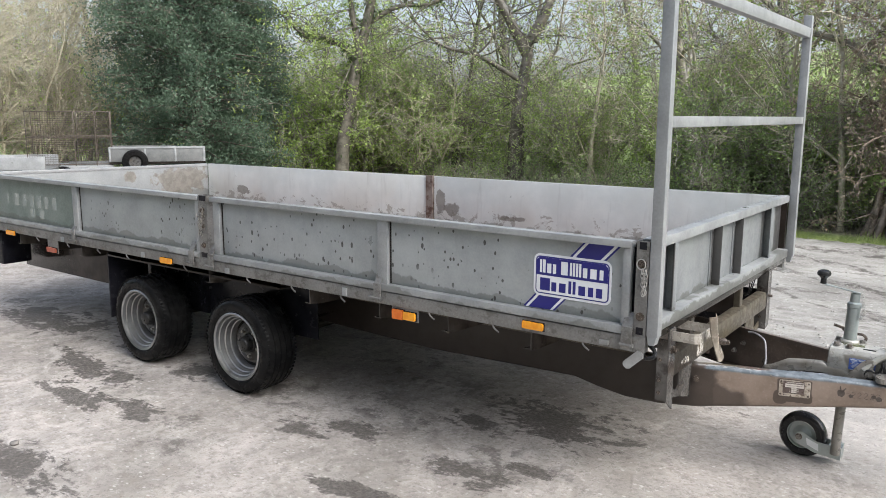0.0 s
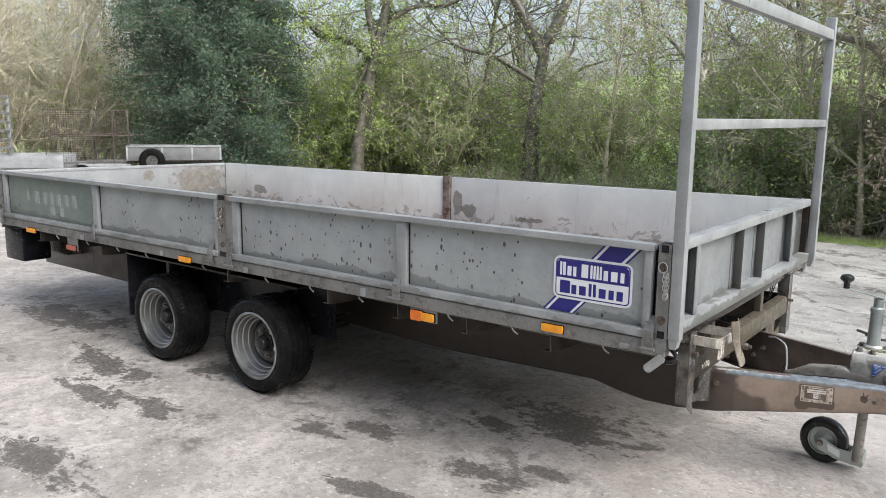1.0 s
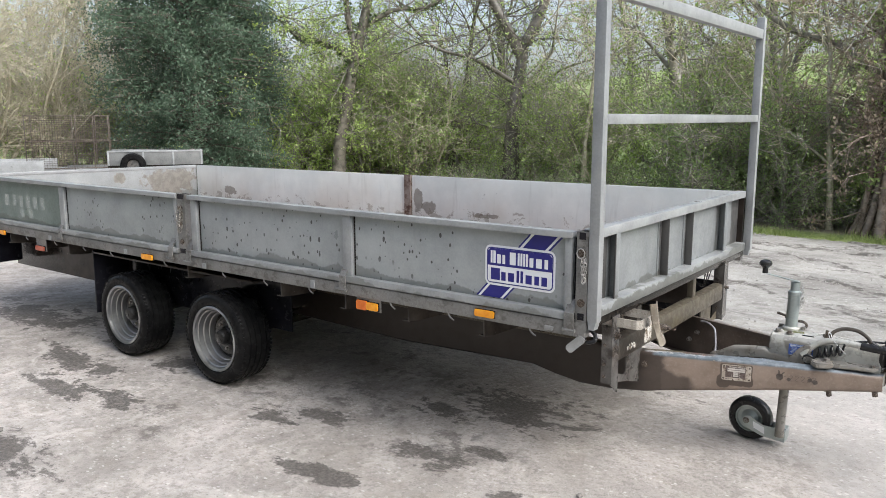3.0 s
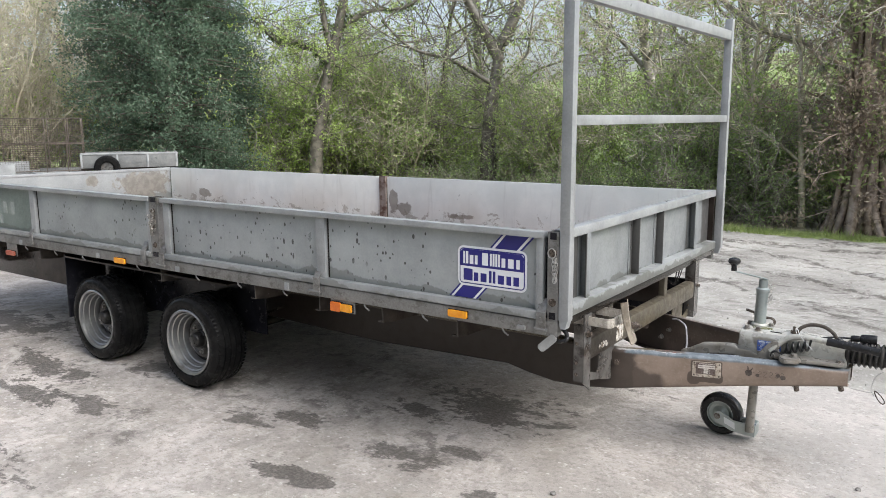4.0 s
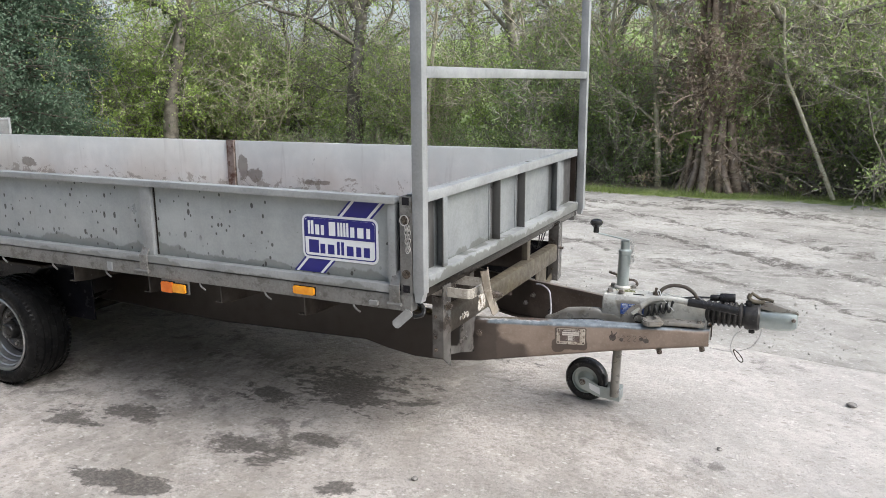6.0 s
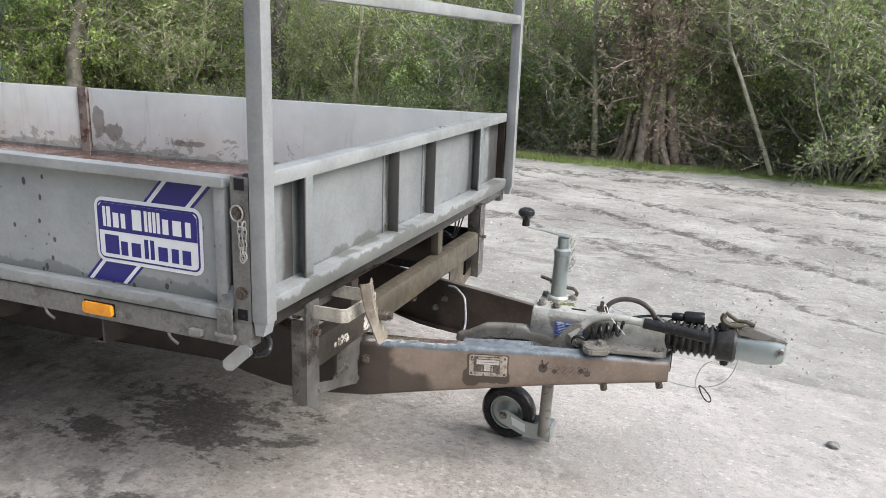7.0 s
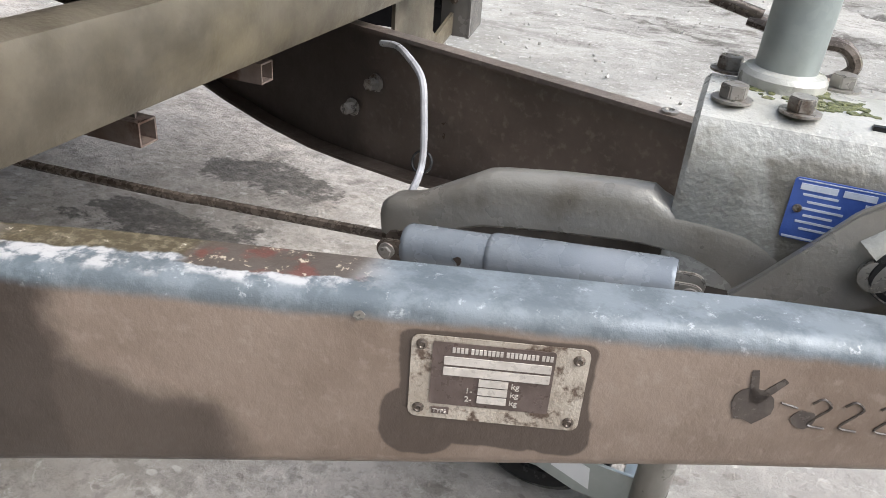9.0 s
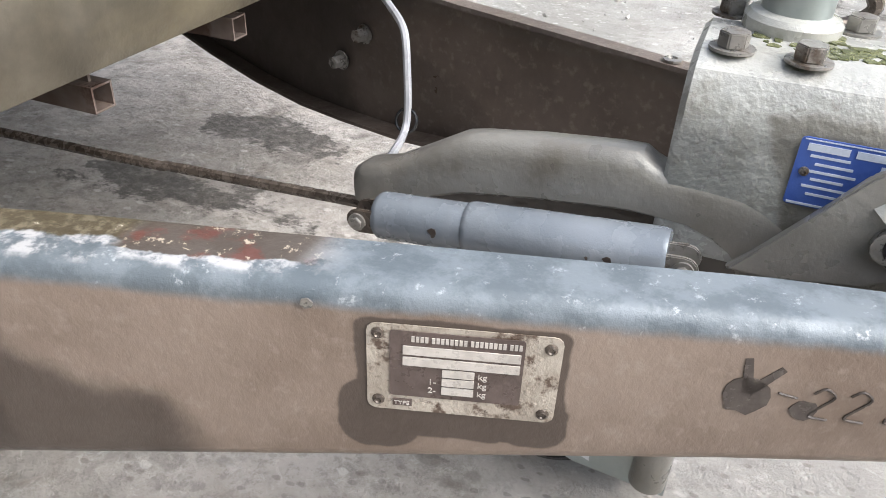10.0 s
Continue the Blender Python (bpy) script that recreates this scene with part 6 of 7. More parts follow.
# ---- trees and undergrowth ----
def grow(rng, p, d, length, radius, level, spec, wood, buds):
    """One limb and all that springs from it. wood: (points, radii, level); buds: places for leaves."""
    n = spec["segs"][level]
    pts, rad = [np.array(p, float)], [radius]
    d = np.array(d, float)
    taper = spec["taper"][level]
    for i in range(n):
        d = d + np.array([rng.gauss(0, 1), rng.gauss(0, 1), rng.gauss(0, 1)]) * spec["bend"][level]
        d[2] += spec["lift"][level]
        d /= np.linalg.norm(d)
        pts.append(pts[-1] + d * length / n)
        rad.append(radius * (1 - (1 - taper) * (i + 1) / n))
    wood.append((np.array(pts), np.array(rad), level))
    last = level == len(spec["kids"])
    if last or level >= spec["leaf_from"]:
        k = spec["buds"]
        for _ in range(k):
            t = rng.uniform(0.25, 1.0) * n
            i = min(int(t), n - 1)
            buds.append(pts[i] + (pts[i + 1] - pts[i]) * (t - i))
    if last:
        return
    for _ in range(spec["kids"][level]):
        t = rng.uniform(spec["from"][level], 1.0) * n
        i = min(int(t), n - 1)
        q = pts[i] + (pts[i + 1] - pts[i]) * (t - i)
        axis = pts[i + 1] - pts[i]
        axis /= np.linalg.norm(axis)
        side = np.cross(axis, [rng.gauss(0, 1), rng.gauss(0, 1), rng.gauss(0, 1)])
        side /= np.linalg.norm(side) + 1e-9
        a = radians(rng.uniform(*spec["angle"]))
        nd = axis * math.cos(a) + side * math.sin(a)
        r = rad[i] * rng.uniform(0.4, 0.65)
        grow(rng, q, nd, length * spec["ratio"][level] * rng.uniform(0.6, 1.15), max(r, spec["thin"]), level + 1, spec, wood, buds)


def wood_mesh(name, wood, material, sides=(7, 4, 3, 3, 3)):
    vs, fs, base = [], [], 0
    for pts, rad, level in wood:
        k = sides[min(level, len(sides) - 1)]
        d = pts[-1] - pts[0]
        d = d / (np.linalg.norm(d) + 1e-9)
        u = np.cross(d, [0.31, 0.77, 0.2] if abs(d[2]) > 0.7 else [0, 0, 1.0])
        u /= np.linalg.norm(u)
        v = np.cross(d, u)
        a = np.arange(k) * 2 * math.pi / k
        ring = np.cos(a)[:, None] * u + np.sin(a)[:, None] * v
        vs.append((pts[:, None, :] + rad[:, None, None] * ring[None]).reshape(-1, 3))
        n = len(pts)
        i, j = np.meshgrid(np.arange(n - 1), np.arange(k), indexing="ij")
        jj = (j + 1) % k
        fs.append((base + np.stack([i * k + j, i * k + jj, (i + 1) * k + jj, (i + 1) * k + j], -1)).reshape(-1, 4))
        base += n * k
    me = bpy.data.meshes.new(name)
    quads_to_mesh(me, np.concatenate(vs), np.concatenate(fs))
    me.materials.append(M[material])
    me.shade_smooth()
    return me


def quads_to_mesh(me, v, f):
    me.vertices.add(len(v))
    me.vertices.foreach_set("co", v.astype(np.float32).ravel())
    me.loops.add(f.size)
    me.loops.foreach_set("vertex_index", f.astype(np.int32).ravel())
    me.polygons.add(len(f))
    me.polygons.foreach_set("loop_start", np.arange(0, f.size, 4, dtype=np.int32))
    me.update(calc_edges=True)


def leaf_mesh(name, places, seed, size, spread, per, material, droop=0.0):
    """Small pointed leaves scattered round the places."""
    r = np.random.default_rng(seed)
    c = np.repeat(np.array(places), per, 0)
    c = c + r.normal(0, spread, c.shape)
    n = len(c)
    u = r.normal(0, 1, (n, 3))
    u[:, 2] -= droop
    u /= np.linalg.norm(u, axis=1)[:, None]
    w = np.cross(u, r.normal(0, 1, (n, 3)))
    w /= np.linalg.norm(w, axis=1)[:, None]
    s = size * r.uniform(0.5, 1.3, (n, 1))
    v = np.stack([c - u * s, c + w * s * 0.45, c + u * s, c - w * s * 0.45], 1).reshape(-1, 3)
    me = bpy.data.meshes.new(name)
    quads_to_mesh(me, v, np.arange(4 * n).reshape(-1, 4))
    me.materials.append(M[material])
    return me


SHRUB = dict(kids=[7, 6, 4], segs=[6, 4, 2, 1], bend=[0.12, 0.2, 0.26, 0.3], lift=[0.03, 0.05, 0.03, 0.0], taper=[0.25, 0.3, 0.4, 0.6], ratio=[0.5, 0.5, 0.55], angle=(25, 75), thin=0.0085, leaf_from=3, buds=2)
SHRUB["from"] = [0.2, 0.15, 0.1]
TALL = dict(kids=[10, 7, 5, 4], segs=[9, 6, 3, 2, 1], bend=[0.06, 0.16, 0.22, 0.26, 0.3], lift=[0.02, 0.05, 0.03, 0.02, 0.0], taper=[0.3, 0.3, 0.35, 0.4, 0.6], ratio=[0.5, 0.5, 0.45, 0.45], angle=(28, 65), thin=0.008, leaf_from=4, buds=1)
TALL["from"] = [0.22, 0.2, 0.1, 0.1]
WILLOW = dict(kids=[9, 7, 4], segs=[7, 4, 3, 2], bend=[0.14, 0.22, 0.25, 0.3], lift=[0.03, 0.04, 0.02, 0.0], taper=[0.3, 0.3, 0.4, 0.6], ratio=[0.55, 0.5, 0.5], angle=(22, 60), thin=0.008, leaf_from=3, buds=1)
WILLOW["from"] = [0.1, 0.1, 0.1]


def plant(name, seed, spec, stems, height, radius, spread, bark, leaf, size, per, scatter, label, category="tree", ivy=0):
    """A tree or shrub at the origin: trunk with limbs, and crown."""
    rng = random.Random(seed)
    wood, buds = [], []
    for i in range(stems):
        a = rng.uniform(0, 6.28)
        tilt = rng.uniform(0.05, spread) if stems > 1 else spread * 0.2
        off = (0.0 if stems == 1 else rng.uniform(0.05, 0.35))
        grow(rng, (off * math.cos(a), off * math.sin(a), -0.25), (tilt * math.cos(a), tilt * math.sin(a), 1), height * rng.uniform(0.75, 1.05), radius * rng.uniform(0.6, 1.0), 0, spec, wood, buds)
    e = thing(name, (0, 0, 0), label, category)
    hang(new("trunk", wood_mesh("trunk", wood, bark)), e)
    if buds and per:
        hang(new("crown", leaf_mesh("crown", buds, seed, size, scatter, per, leaf)), e)
    if ivy:
        r = random.Random(seed + 1)
        spots = []
        for pts, rad, level in wood:
            if level == 0:
                for _ in range(ivy):
                    t = r.random() ** 1.3 * (len(pts) - 1) * 0.8
                    i = min(int(t), len(pts) - 2)
                    q = pts[i] + (pts[i + 1] - pts[i]) * (t - i)
                    a = r.uniform(0, 6.28)
                    rr = rad[i] + r.uniform(0.0, 0.12)
                    spots.append((q[0] + rr * math.cos(a), q[1] + rr * math.sin(a), q[2]))
        hang(new("ivy", leaf_mesh("ivy", spots, seed + 2, 0.045, 0.05, 3, "leaf_ivy")), e)
    return e


def stand(first, spots, group):
    """Move a plant to its first spot and set copies on the others: (x, y, turn, scale)."""
    first["group"] = group
    for i, (x, y, turn, s) in enumerate(spots):
        m = Matrix.Translation((x, y, lie(x, y) - 0.03)) @ Matrix.Rotation(radians(turn), 4, "Z")
        if i == 0:
            first.matrix_basis = m @ Matrix.Scale(s, 4)
        else:
            first_scale = first.scale.copy()
            first.scale = (s, s, s)
            copy_thing(first, m)
            first.scale = first_scale


def limb_tree(name, seed, lines, twigs, reach, bark, leaf, per, label, ivy=0):
    """A tree drawn by the lines of its trunk and thick limbs, with twigs along them; maybe ivy up the trunk."""
    rng = random.Random(seed)
    x, y, _ = lines[0][0][0]
    e = thing(name, (x, y, lie(x, y)), label, "tree", "trees of the wood")
    wood, buds, spots = [], [], []
    for k, (pts, r) in enumerate(lines):
        c = np.array([tuple(p) for p in curve_points(pts, 4)])
        rad = np.linspace(r, r * 0.4, len(c))
        wood.append((c, rad, 0))
        for _ in range(twigs):
            i = rng.randrange(len(c) // 4, len(c))
            d = (rng.gauss(0, 1), rng.gauss(0, 1), rng.gauss(0.2, 0.8))
            grow(rng, c[i], d, reach * rng.uniform(0.7, 1.4), 0.02, 1, dict(SHRUB, thin=0.0048), wood, buds)
        for _ in range(ivy if k < 2 else ivy // 3):
            i = rng.randrange(0, len(c) - 1)
            a, q = rng.uniform(0, 6.28), c[i] + (c[i + 1] - c[i]) * rng.random()
            rr = rad[i] + abs(rng.gauss(0, 0.05))
            spots.append((q[0] + rr * math.cos(a), q[1] + rr * math.sin(a), q[2]))
    hang(new("trunk", wood_mesh("trunk", wood, bark, (9, 5, 4, 3, 3))), e)
    hang(new("crown", leaf_mesh("crown", buds, seed + 1, 0.04, 0.06, per, leaf)), e)
    if spots:
        hang(new("ivy", leaf_mesh("ivy", spots, seed + 2, 0.05, 0.06, 3, "leaf_ivy")), e)
    return e


def limbed_trees():
    """Old trees whose limbs stand out before the wood."""
    limb_tree("oak_tree", 8, [([(1.35, 13.3, -0.8), (1.2, 13.3, 0.4), (1.05, 13.2, 1.3), (1.1, 13.2, 2.4), (1.3, 13.4, 4.5)], 0.2),
                              ([(1.05, 13.2, 1.3), (0.3, 13.0, 1.8), (-0.6, 13.0, 2.1), (-1.1, 13.0, 2.4), (-1.5, 13.0, 2.75), (-2.4, 13.1, 3.1), (-3.4, 13.3, 3.9)], 0.12),
                              ([(1.1, 13.2, 1.7), (1.0, 12.8, 2.2), (1.6, 12.6, 2.5), (2.5, 12.4, 2.65), (3.4, 12.2, 2.4)], 0.07),
                              ([(1.1, 13.2, 2.0), (0.5, 12.6, 2.5), (0.2, 12.2, 3.2), (-0.4, 11.8, 3.9)], 0.07)], 16, 1.3, "bark", "leaf_mid", 1, "old spreading tree with thick mossy limbs")
    limb_tree("ivy_tree", 31, [([(-13.7, 12.8, -1.0), (-13.65, 12.85, 0.6), (-13.5, 13.0, 1.8), (-13.35, 13.15, 2.9), (-13.1, 13.4, 4.3), (-12.8, 13.6, 6.5), (-12.7, 13.7, 9.0)], 0.21),
                               ([(-13.35, 13.15, 2.9), (-13.6, 12.9, 3.25), (-13.95, 12.6, 3.45), (-14.4, 12.3, 3.5), (-14.9, 11.9, 4.1)], 0.09),
                               ([(-13.3, 13.2, 3.1), (-13.45, 13.1, 4.0), (-13.5, 13.0, 5.0), (-13.7, 12.9, 7.0)], 0.1),
                               ([(-13.2, 13.3, 3.8), (-12.6, 13.9, 4.3), (-11.9, 14.5, 4.4), (-11.2, 15.0, 4.9)], 0.07)], 14, 1.5, "bark_dark", "leaf_spring", 4, "leaning dark trunk hung with ivy", 260)
    limb_tree("old_tree", 32, [([(-9.9, 15.6, -0.9), (-9.85, 15.6, 1.2), (-9.7, 15.7, 2.7), (-9.6, 15.8, 3.6)], 0.26),
                               ([(-9.65, 15.75, 3.0), (-10.0, 15.4, 3.9), (-10.35, 15.1, 4.8), (-10.6, 14.9, 6.5), (-10.5, 15.0, 9.0)], 0.16),
                               ([(-9.6, 15.8, 3.4), (-9.3, 16.1, 4.3), (-9.1, 16.3, 5.4), (-8.9, 16.5, 8.0)], 0.17),
                               ([(-9.8, 15.6, 2.4), (-10.6, 14.9, 3.0), (-11.4, 14.2, 3.3), (-12.0, 13.7, 4.0)], 0.07)], 12, 1.6, "bark_dark", "leaf_spring", 1, "forked grey tree with bare spreading limbs", 90)


def wound_trunk():
    """Massive old trunk at the verge, wound with many brown stems that flare at the foot."""
    rng = random.Random(53)
    x, y = -0.42, 12.55
    g = lie(x, y)
    lines = [([(x, y, g - 0.3), (x, y, g + 0.8), (x + 0.05, y, g + 2.5), (x + 0.1, y + 0.1, g + 5.0), (x + 0.1, y + 0.1, g + 8.0)], 0.36)]
    for k in range(16):
        a = 2 * math.pi * k / 16 + rng.uniform(-0.2, 0.2)
        f, w, tw = rng.uniform(0.5, 0.72), rng.uniform(0.27, 0.38), rng.uniform(-0.5, 0.5)
        lines.append(([(x + f * math.cos(a), y + f * 0.8 * math.sin(a), g - 0.15), (x + (w + 0.1) * math.cos(a), y + (w + 0.1) * math.sin(a), g + 0.45), (x + w * math.cos(a + tw * 0.4), y + w * math.sin(a + tw * 0.4), g + 1.4),
                       (x + w * math.cos(a + tw), y + w * math.sin(a + tw), g + 2.8), (x + 1.3 * w * math.cos(a + tw), y + 1.3 * w * math.sin(a + tw), g + rng.uniform(3.5, 5.0))], rng.uniform(0.05, 0.11)))
    e = limb_tree("ivy_tree", 53, lines, 5, 1.1, "bark_ivy", "leaf_dead", 2, "massive old trunk wound with brown ivy stems")
    r = np.random.default_rng(54)
    a, h = r.uniform(0, 6.28, 420), r.uniform(0.7, 4.2, 420)
    rr = 0.4 + np.abs(r.normal(0, 0.22, 420)) * (0.4 + h * 0.3)
    spots = np.stack([x + rr * np.cos(a), y + rr * np.sin(a), g + h], 1)
    hang(new("ivy", leaf_mesh("ivy", spots, 55, 0.045, 0.08, 7, "leaf_mid")), e)


def evergreen():
    """Dense dome of dark leaves on many short limbs."""
    rng = random.Random(61)
    e = thing("evergreen_tree", (0, 0, 0), "dense dark evergreen tree", "tree")
    wood = [(np.array([(0, 0, -0.3), (0.05, 0, 2.0), (0, 0.08, 4.5), (0.05, 0, 8.0)]), np.array([0.17, 0.14, 0.1, 0.03]), 0)]
    buds = []
    for _ in range(250):
        h = 0.35 + 7.4 * rng.random()
        R = 2.3 * math.sqrt(max(0.02, 1 - ((h - 3.0) / 5.1) ** 2)) * rng.uniform(0.72, 1.08)
        a = rng.uniform(0, 6.28)
        c = np.array([(0, 0, h * 0.92), (R * 0.5 * math.cos(a), R * 0.5 * math.sin(a), h + 0.05), (R * math.cos(a + 0.15), R * math.sin(a + 0.15), h + rng.uniform(-0.25, 0.15))])
        wood.append((c, np.array([0.03, 0.02, 0.008]), 1))
        for _ in range(11):
            t = rng.uniform(0.22, 1.0)
            q = c[1] + (c[2] - c[1]) * (t * 2 - 1) if t > 0.5 else c[0] + (c[1] - c[0]) * t * 2
            d = np.array([math.cos(a) + rng.gauss(0, 0.9), math.sin(a) + rng.gauss(0, 0.9), rng.gauss(0, 0.7)])
            end = q + d / np.linalg.norm(d) * rng.uniform(0.25, 0.55)
            wood.append((np.array([q, end]), np.array([0.007, 0.004]), 3))
            buds += [q + (end - q) * k for k in (0.4, 0.7, 1.0)]
    hang(new("trunk", wood_mesh("trunk", wood, "bark_dark")), e)
    hang(new("crown", leaf_mesh("crown", buds, 61, 0.042, 0.13, 13, "leaf_dark")), e)
    return e


def leaning_tree():
    """Slim pale trunk leaning over the verge, and a many-stemmed bush beside it."""
    rng = random.Random(9)
    e = thing("leaning_tree", (1.6, 11.9, lie(1.6, 11.9)), "slim pale leaning trunk beside the grass verge", "tree", "slim young trees")
    wood, buds = [], []
    c = np.array([tuple(p) for p in curve_points([(1.6, 11.9, -0.5), (1.3, 12.0, 0.2), (0.95, 12.15, 1.0), (0.7, 12.25, 1.6), (0.6, 12.3, 2.6)], 5)])
    wood.append((c, np.linspace(0.042, 0.024, len(c)), 0))
    for _ in range(14):
        i = rng.randrange(len(c) // 2, len(c))
        grow(rng, c[i], (rng.gauss(0, 1), rng.gauss(0, 0.6), rng.uniform(-0.1, 1)), rng.uniform(0.6, 1.2), 0.013, 1, SHRUB, wood, buds)
    hang(new("trunk", wood_mesh("trunk", wood, "bark_pale")), e)
    hang(new("crown", leaf_mesh("crown", buds, 6, 0.03, 0.05, 1, "leaf_mid")), e)
    e = plant("arching_bush", 24, dict(SHRUB, thin=0.0045), 14, 2.6, 0.034, 0.9, "bark", "leaf_mid", 0.035, 2, 0.06, "bare many-stemmed bush with pale arching branches", "shrub")
    stand(e, [(2.5, 12.0, 0, 1.0), (4.3, 12.4, 130, 1.0), (3.3, 13.2, 250, 1.3)], "bushes at the verge")
    e = plant("thicket_shrub", 25, SHRUB, 9, 2.3, 0.022, 0.7, "bark", "leaf_bramble", 0.028, 5, 0.13, "leafy dark green thicket shrub under the trees", "shrub")
    stand(e, [(-2.5, 13.3, 0, 1.0), (2.6, 14.2, 280, 1.0), (-3.7, 13.4, 330, 1.1)], "thicket shrubs")


def woodland():
    rng = random.Random(11)

    def row(n, x0, y0, x1, y1, jx, jy, s0, s1):
        out = []
        for i in range(n):
            t = (i + 0.5) / n
            out.append((x0 + (x1 - x0) * t + rng.uniform(-jx, jx), y0 + (y1 - y0) * t + rng.uniform(-jy, jy), rng.uniform(0, 360), rng.uniform(s0, s1)))
        return out

    # hedge shrubs along the edge, in two depths
    kinds = [("shrub", 21, "leaf_spring", 3, "spring hawthorn shrub with small yellow-green leaves"), ("shrub", 22, "leaf_mid", 2, "tangled green hedge shrub coming into leaf"),
             ("shrub", 23, "leaf_spring", 1, "spring hawthorn shrub with small yellow-green leaves")]
    front = row(21, 5.5, 13.0, -19, 18.0, 0.4, 0.6, 0.7, 1.1) + [(-14.2, 14.6, 40, 1.1), (-12.6, 15.2, 200, 1.0), (-19.5, 13.6, 100, 1.2), (-16.2, 14.4, 300, 1.2), (-21.0, 15, 10, 1.2), (-23.5, 10.5, 50, 1.2), (-24.5, 12.5, 120, 1.3), (-26.5, 11.0, 240, 1.3), (-22.0, 12.3, 310, 1.0), (-15.8, 15.2, 80, 1.1), (-14.3, 16.2, 170, 1.25), (-13.0, 15.9, 20, 1.1), (-14.8, 14.2, 260, 0.8)]
    back = row(4, 2, 20, -24, 24, 0.8, 1.2, 1.1, 1.5)
    spots = front + back
    for k, (nm, seed, leaf, per, lab) in enumerate(kinds):
        e = plant(nm, seed, SHRUB, 7, 3.6, 0.045, 0.55, "bark_pale" if seed == 22 else "bark", leaf, 0.046, per + 1, 0.08, lab, "shrub")
        stand(e, spots[k::3], "shrubs along the wood edge")
    # tall trees
    tall_spots = [(-12.4, 16.3, 200, 0.8), (-11.6, 17.9, 250, 1.0), (-5.5, 16.5, 70, 1.0), (-3.2, 17.0, 300, 1.1), (0.4, 17.5, 15, 1.0), (4.5, 18.5, 100, 1.1)]
    tall_spots += row(5, 4, 22, -26, 25, 1.0, 2.0, 0.9, 1.4) + [(-28, 5, 200, 1.1), (-29, 15, 90, 1.1)]
    kinds = [(41, 0.25, 260), (42, 0.2, 100), (43, 0.26, 200)]
    for k, (seed, rad, ivy) in enumerate(kinds):
        e = plant("tree", seed, TALL, 1, 9.0, rad, 0.4, "bark_dark" if k == 0 else "bark", "leaf_spring", 0.045, 1, 0.1, "tall bare dark tree with thin spring leaves", "tree", ivy)
        stand(e, tall_spots[k::3], "trees of the wood")
    # ivy-clad trunks near the verge, and slim pale stems
    wound_trunk()
    limbed_trees()
    leaning_tree()
    e = plant("slim_tree", 52, TALL, 1, 6.0, 0.07, 0.5, "bark_pale", "leaf_spring", 0.04, 1, 0.08, "slim pale bare young tree", "tree")
    stand(e, [(1.9, 13.3, 160, 0.9), (-4.4, 14.3, 80, 1.0), (-7.2, 14.6, 10, 1.1), (3.6, 13.4, 290, 0.9), (-1.35, 12.6, 60, 1.1), (-2.6, 13.4, 220, 1.0), (2.6, 14.4, 20, 1.1)], "slim young trees")
    # evergreen and willows
    stand(evergreen(), [(-16.3, 10.15, 30, 1.0), (-17.6, 12.2, 150, 0.9)], "evergreen trees")
    for k, seed in enumerate((71, 72)):
        e = plant("willow", seed, WILLOW, 7, 5.5, 0.06, 0.4, "bark_pale", "leaf_spring", 0.03, 1, 0.05, "leafless pale straw-coloured willow thicket", "tree")
        stand(e, [[(-21.5, 8.8, 0, 1.0), (-22.5, 5.5, 80, 1.1), (-20.8, 11.0, 40, 1.1), (-21.2, 7.2, 160, 0.9)], [(-22.3, 7.2, 0, 1.1), (-23, 3.5, 120, 1.1), (-20.2, 4.2, 300, 0.9), (-25, 6, 30, 1.3)]][k], "willows")


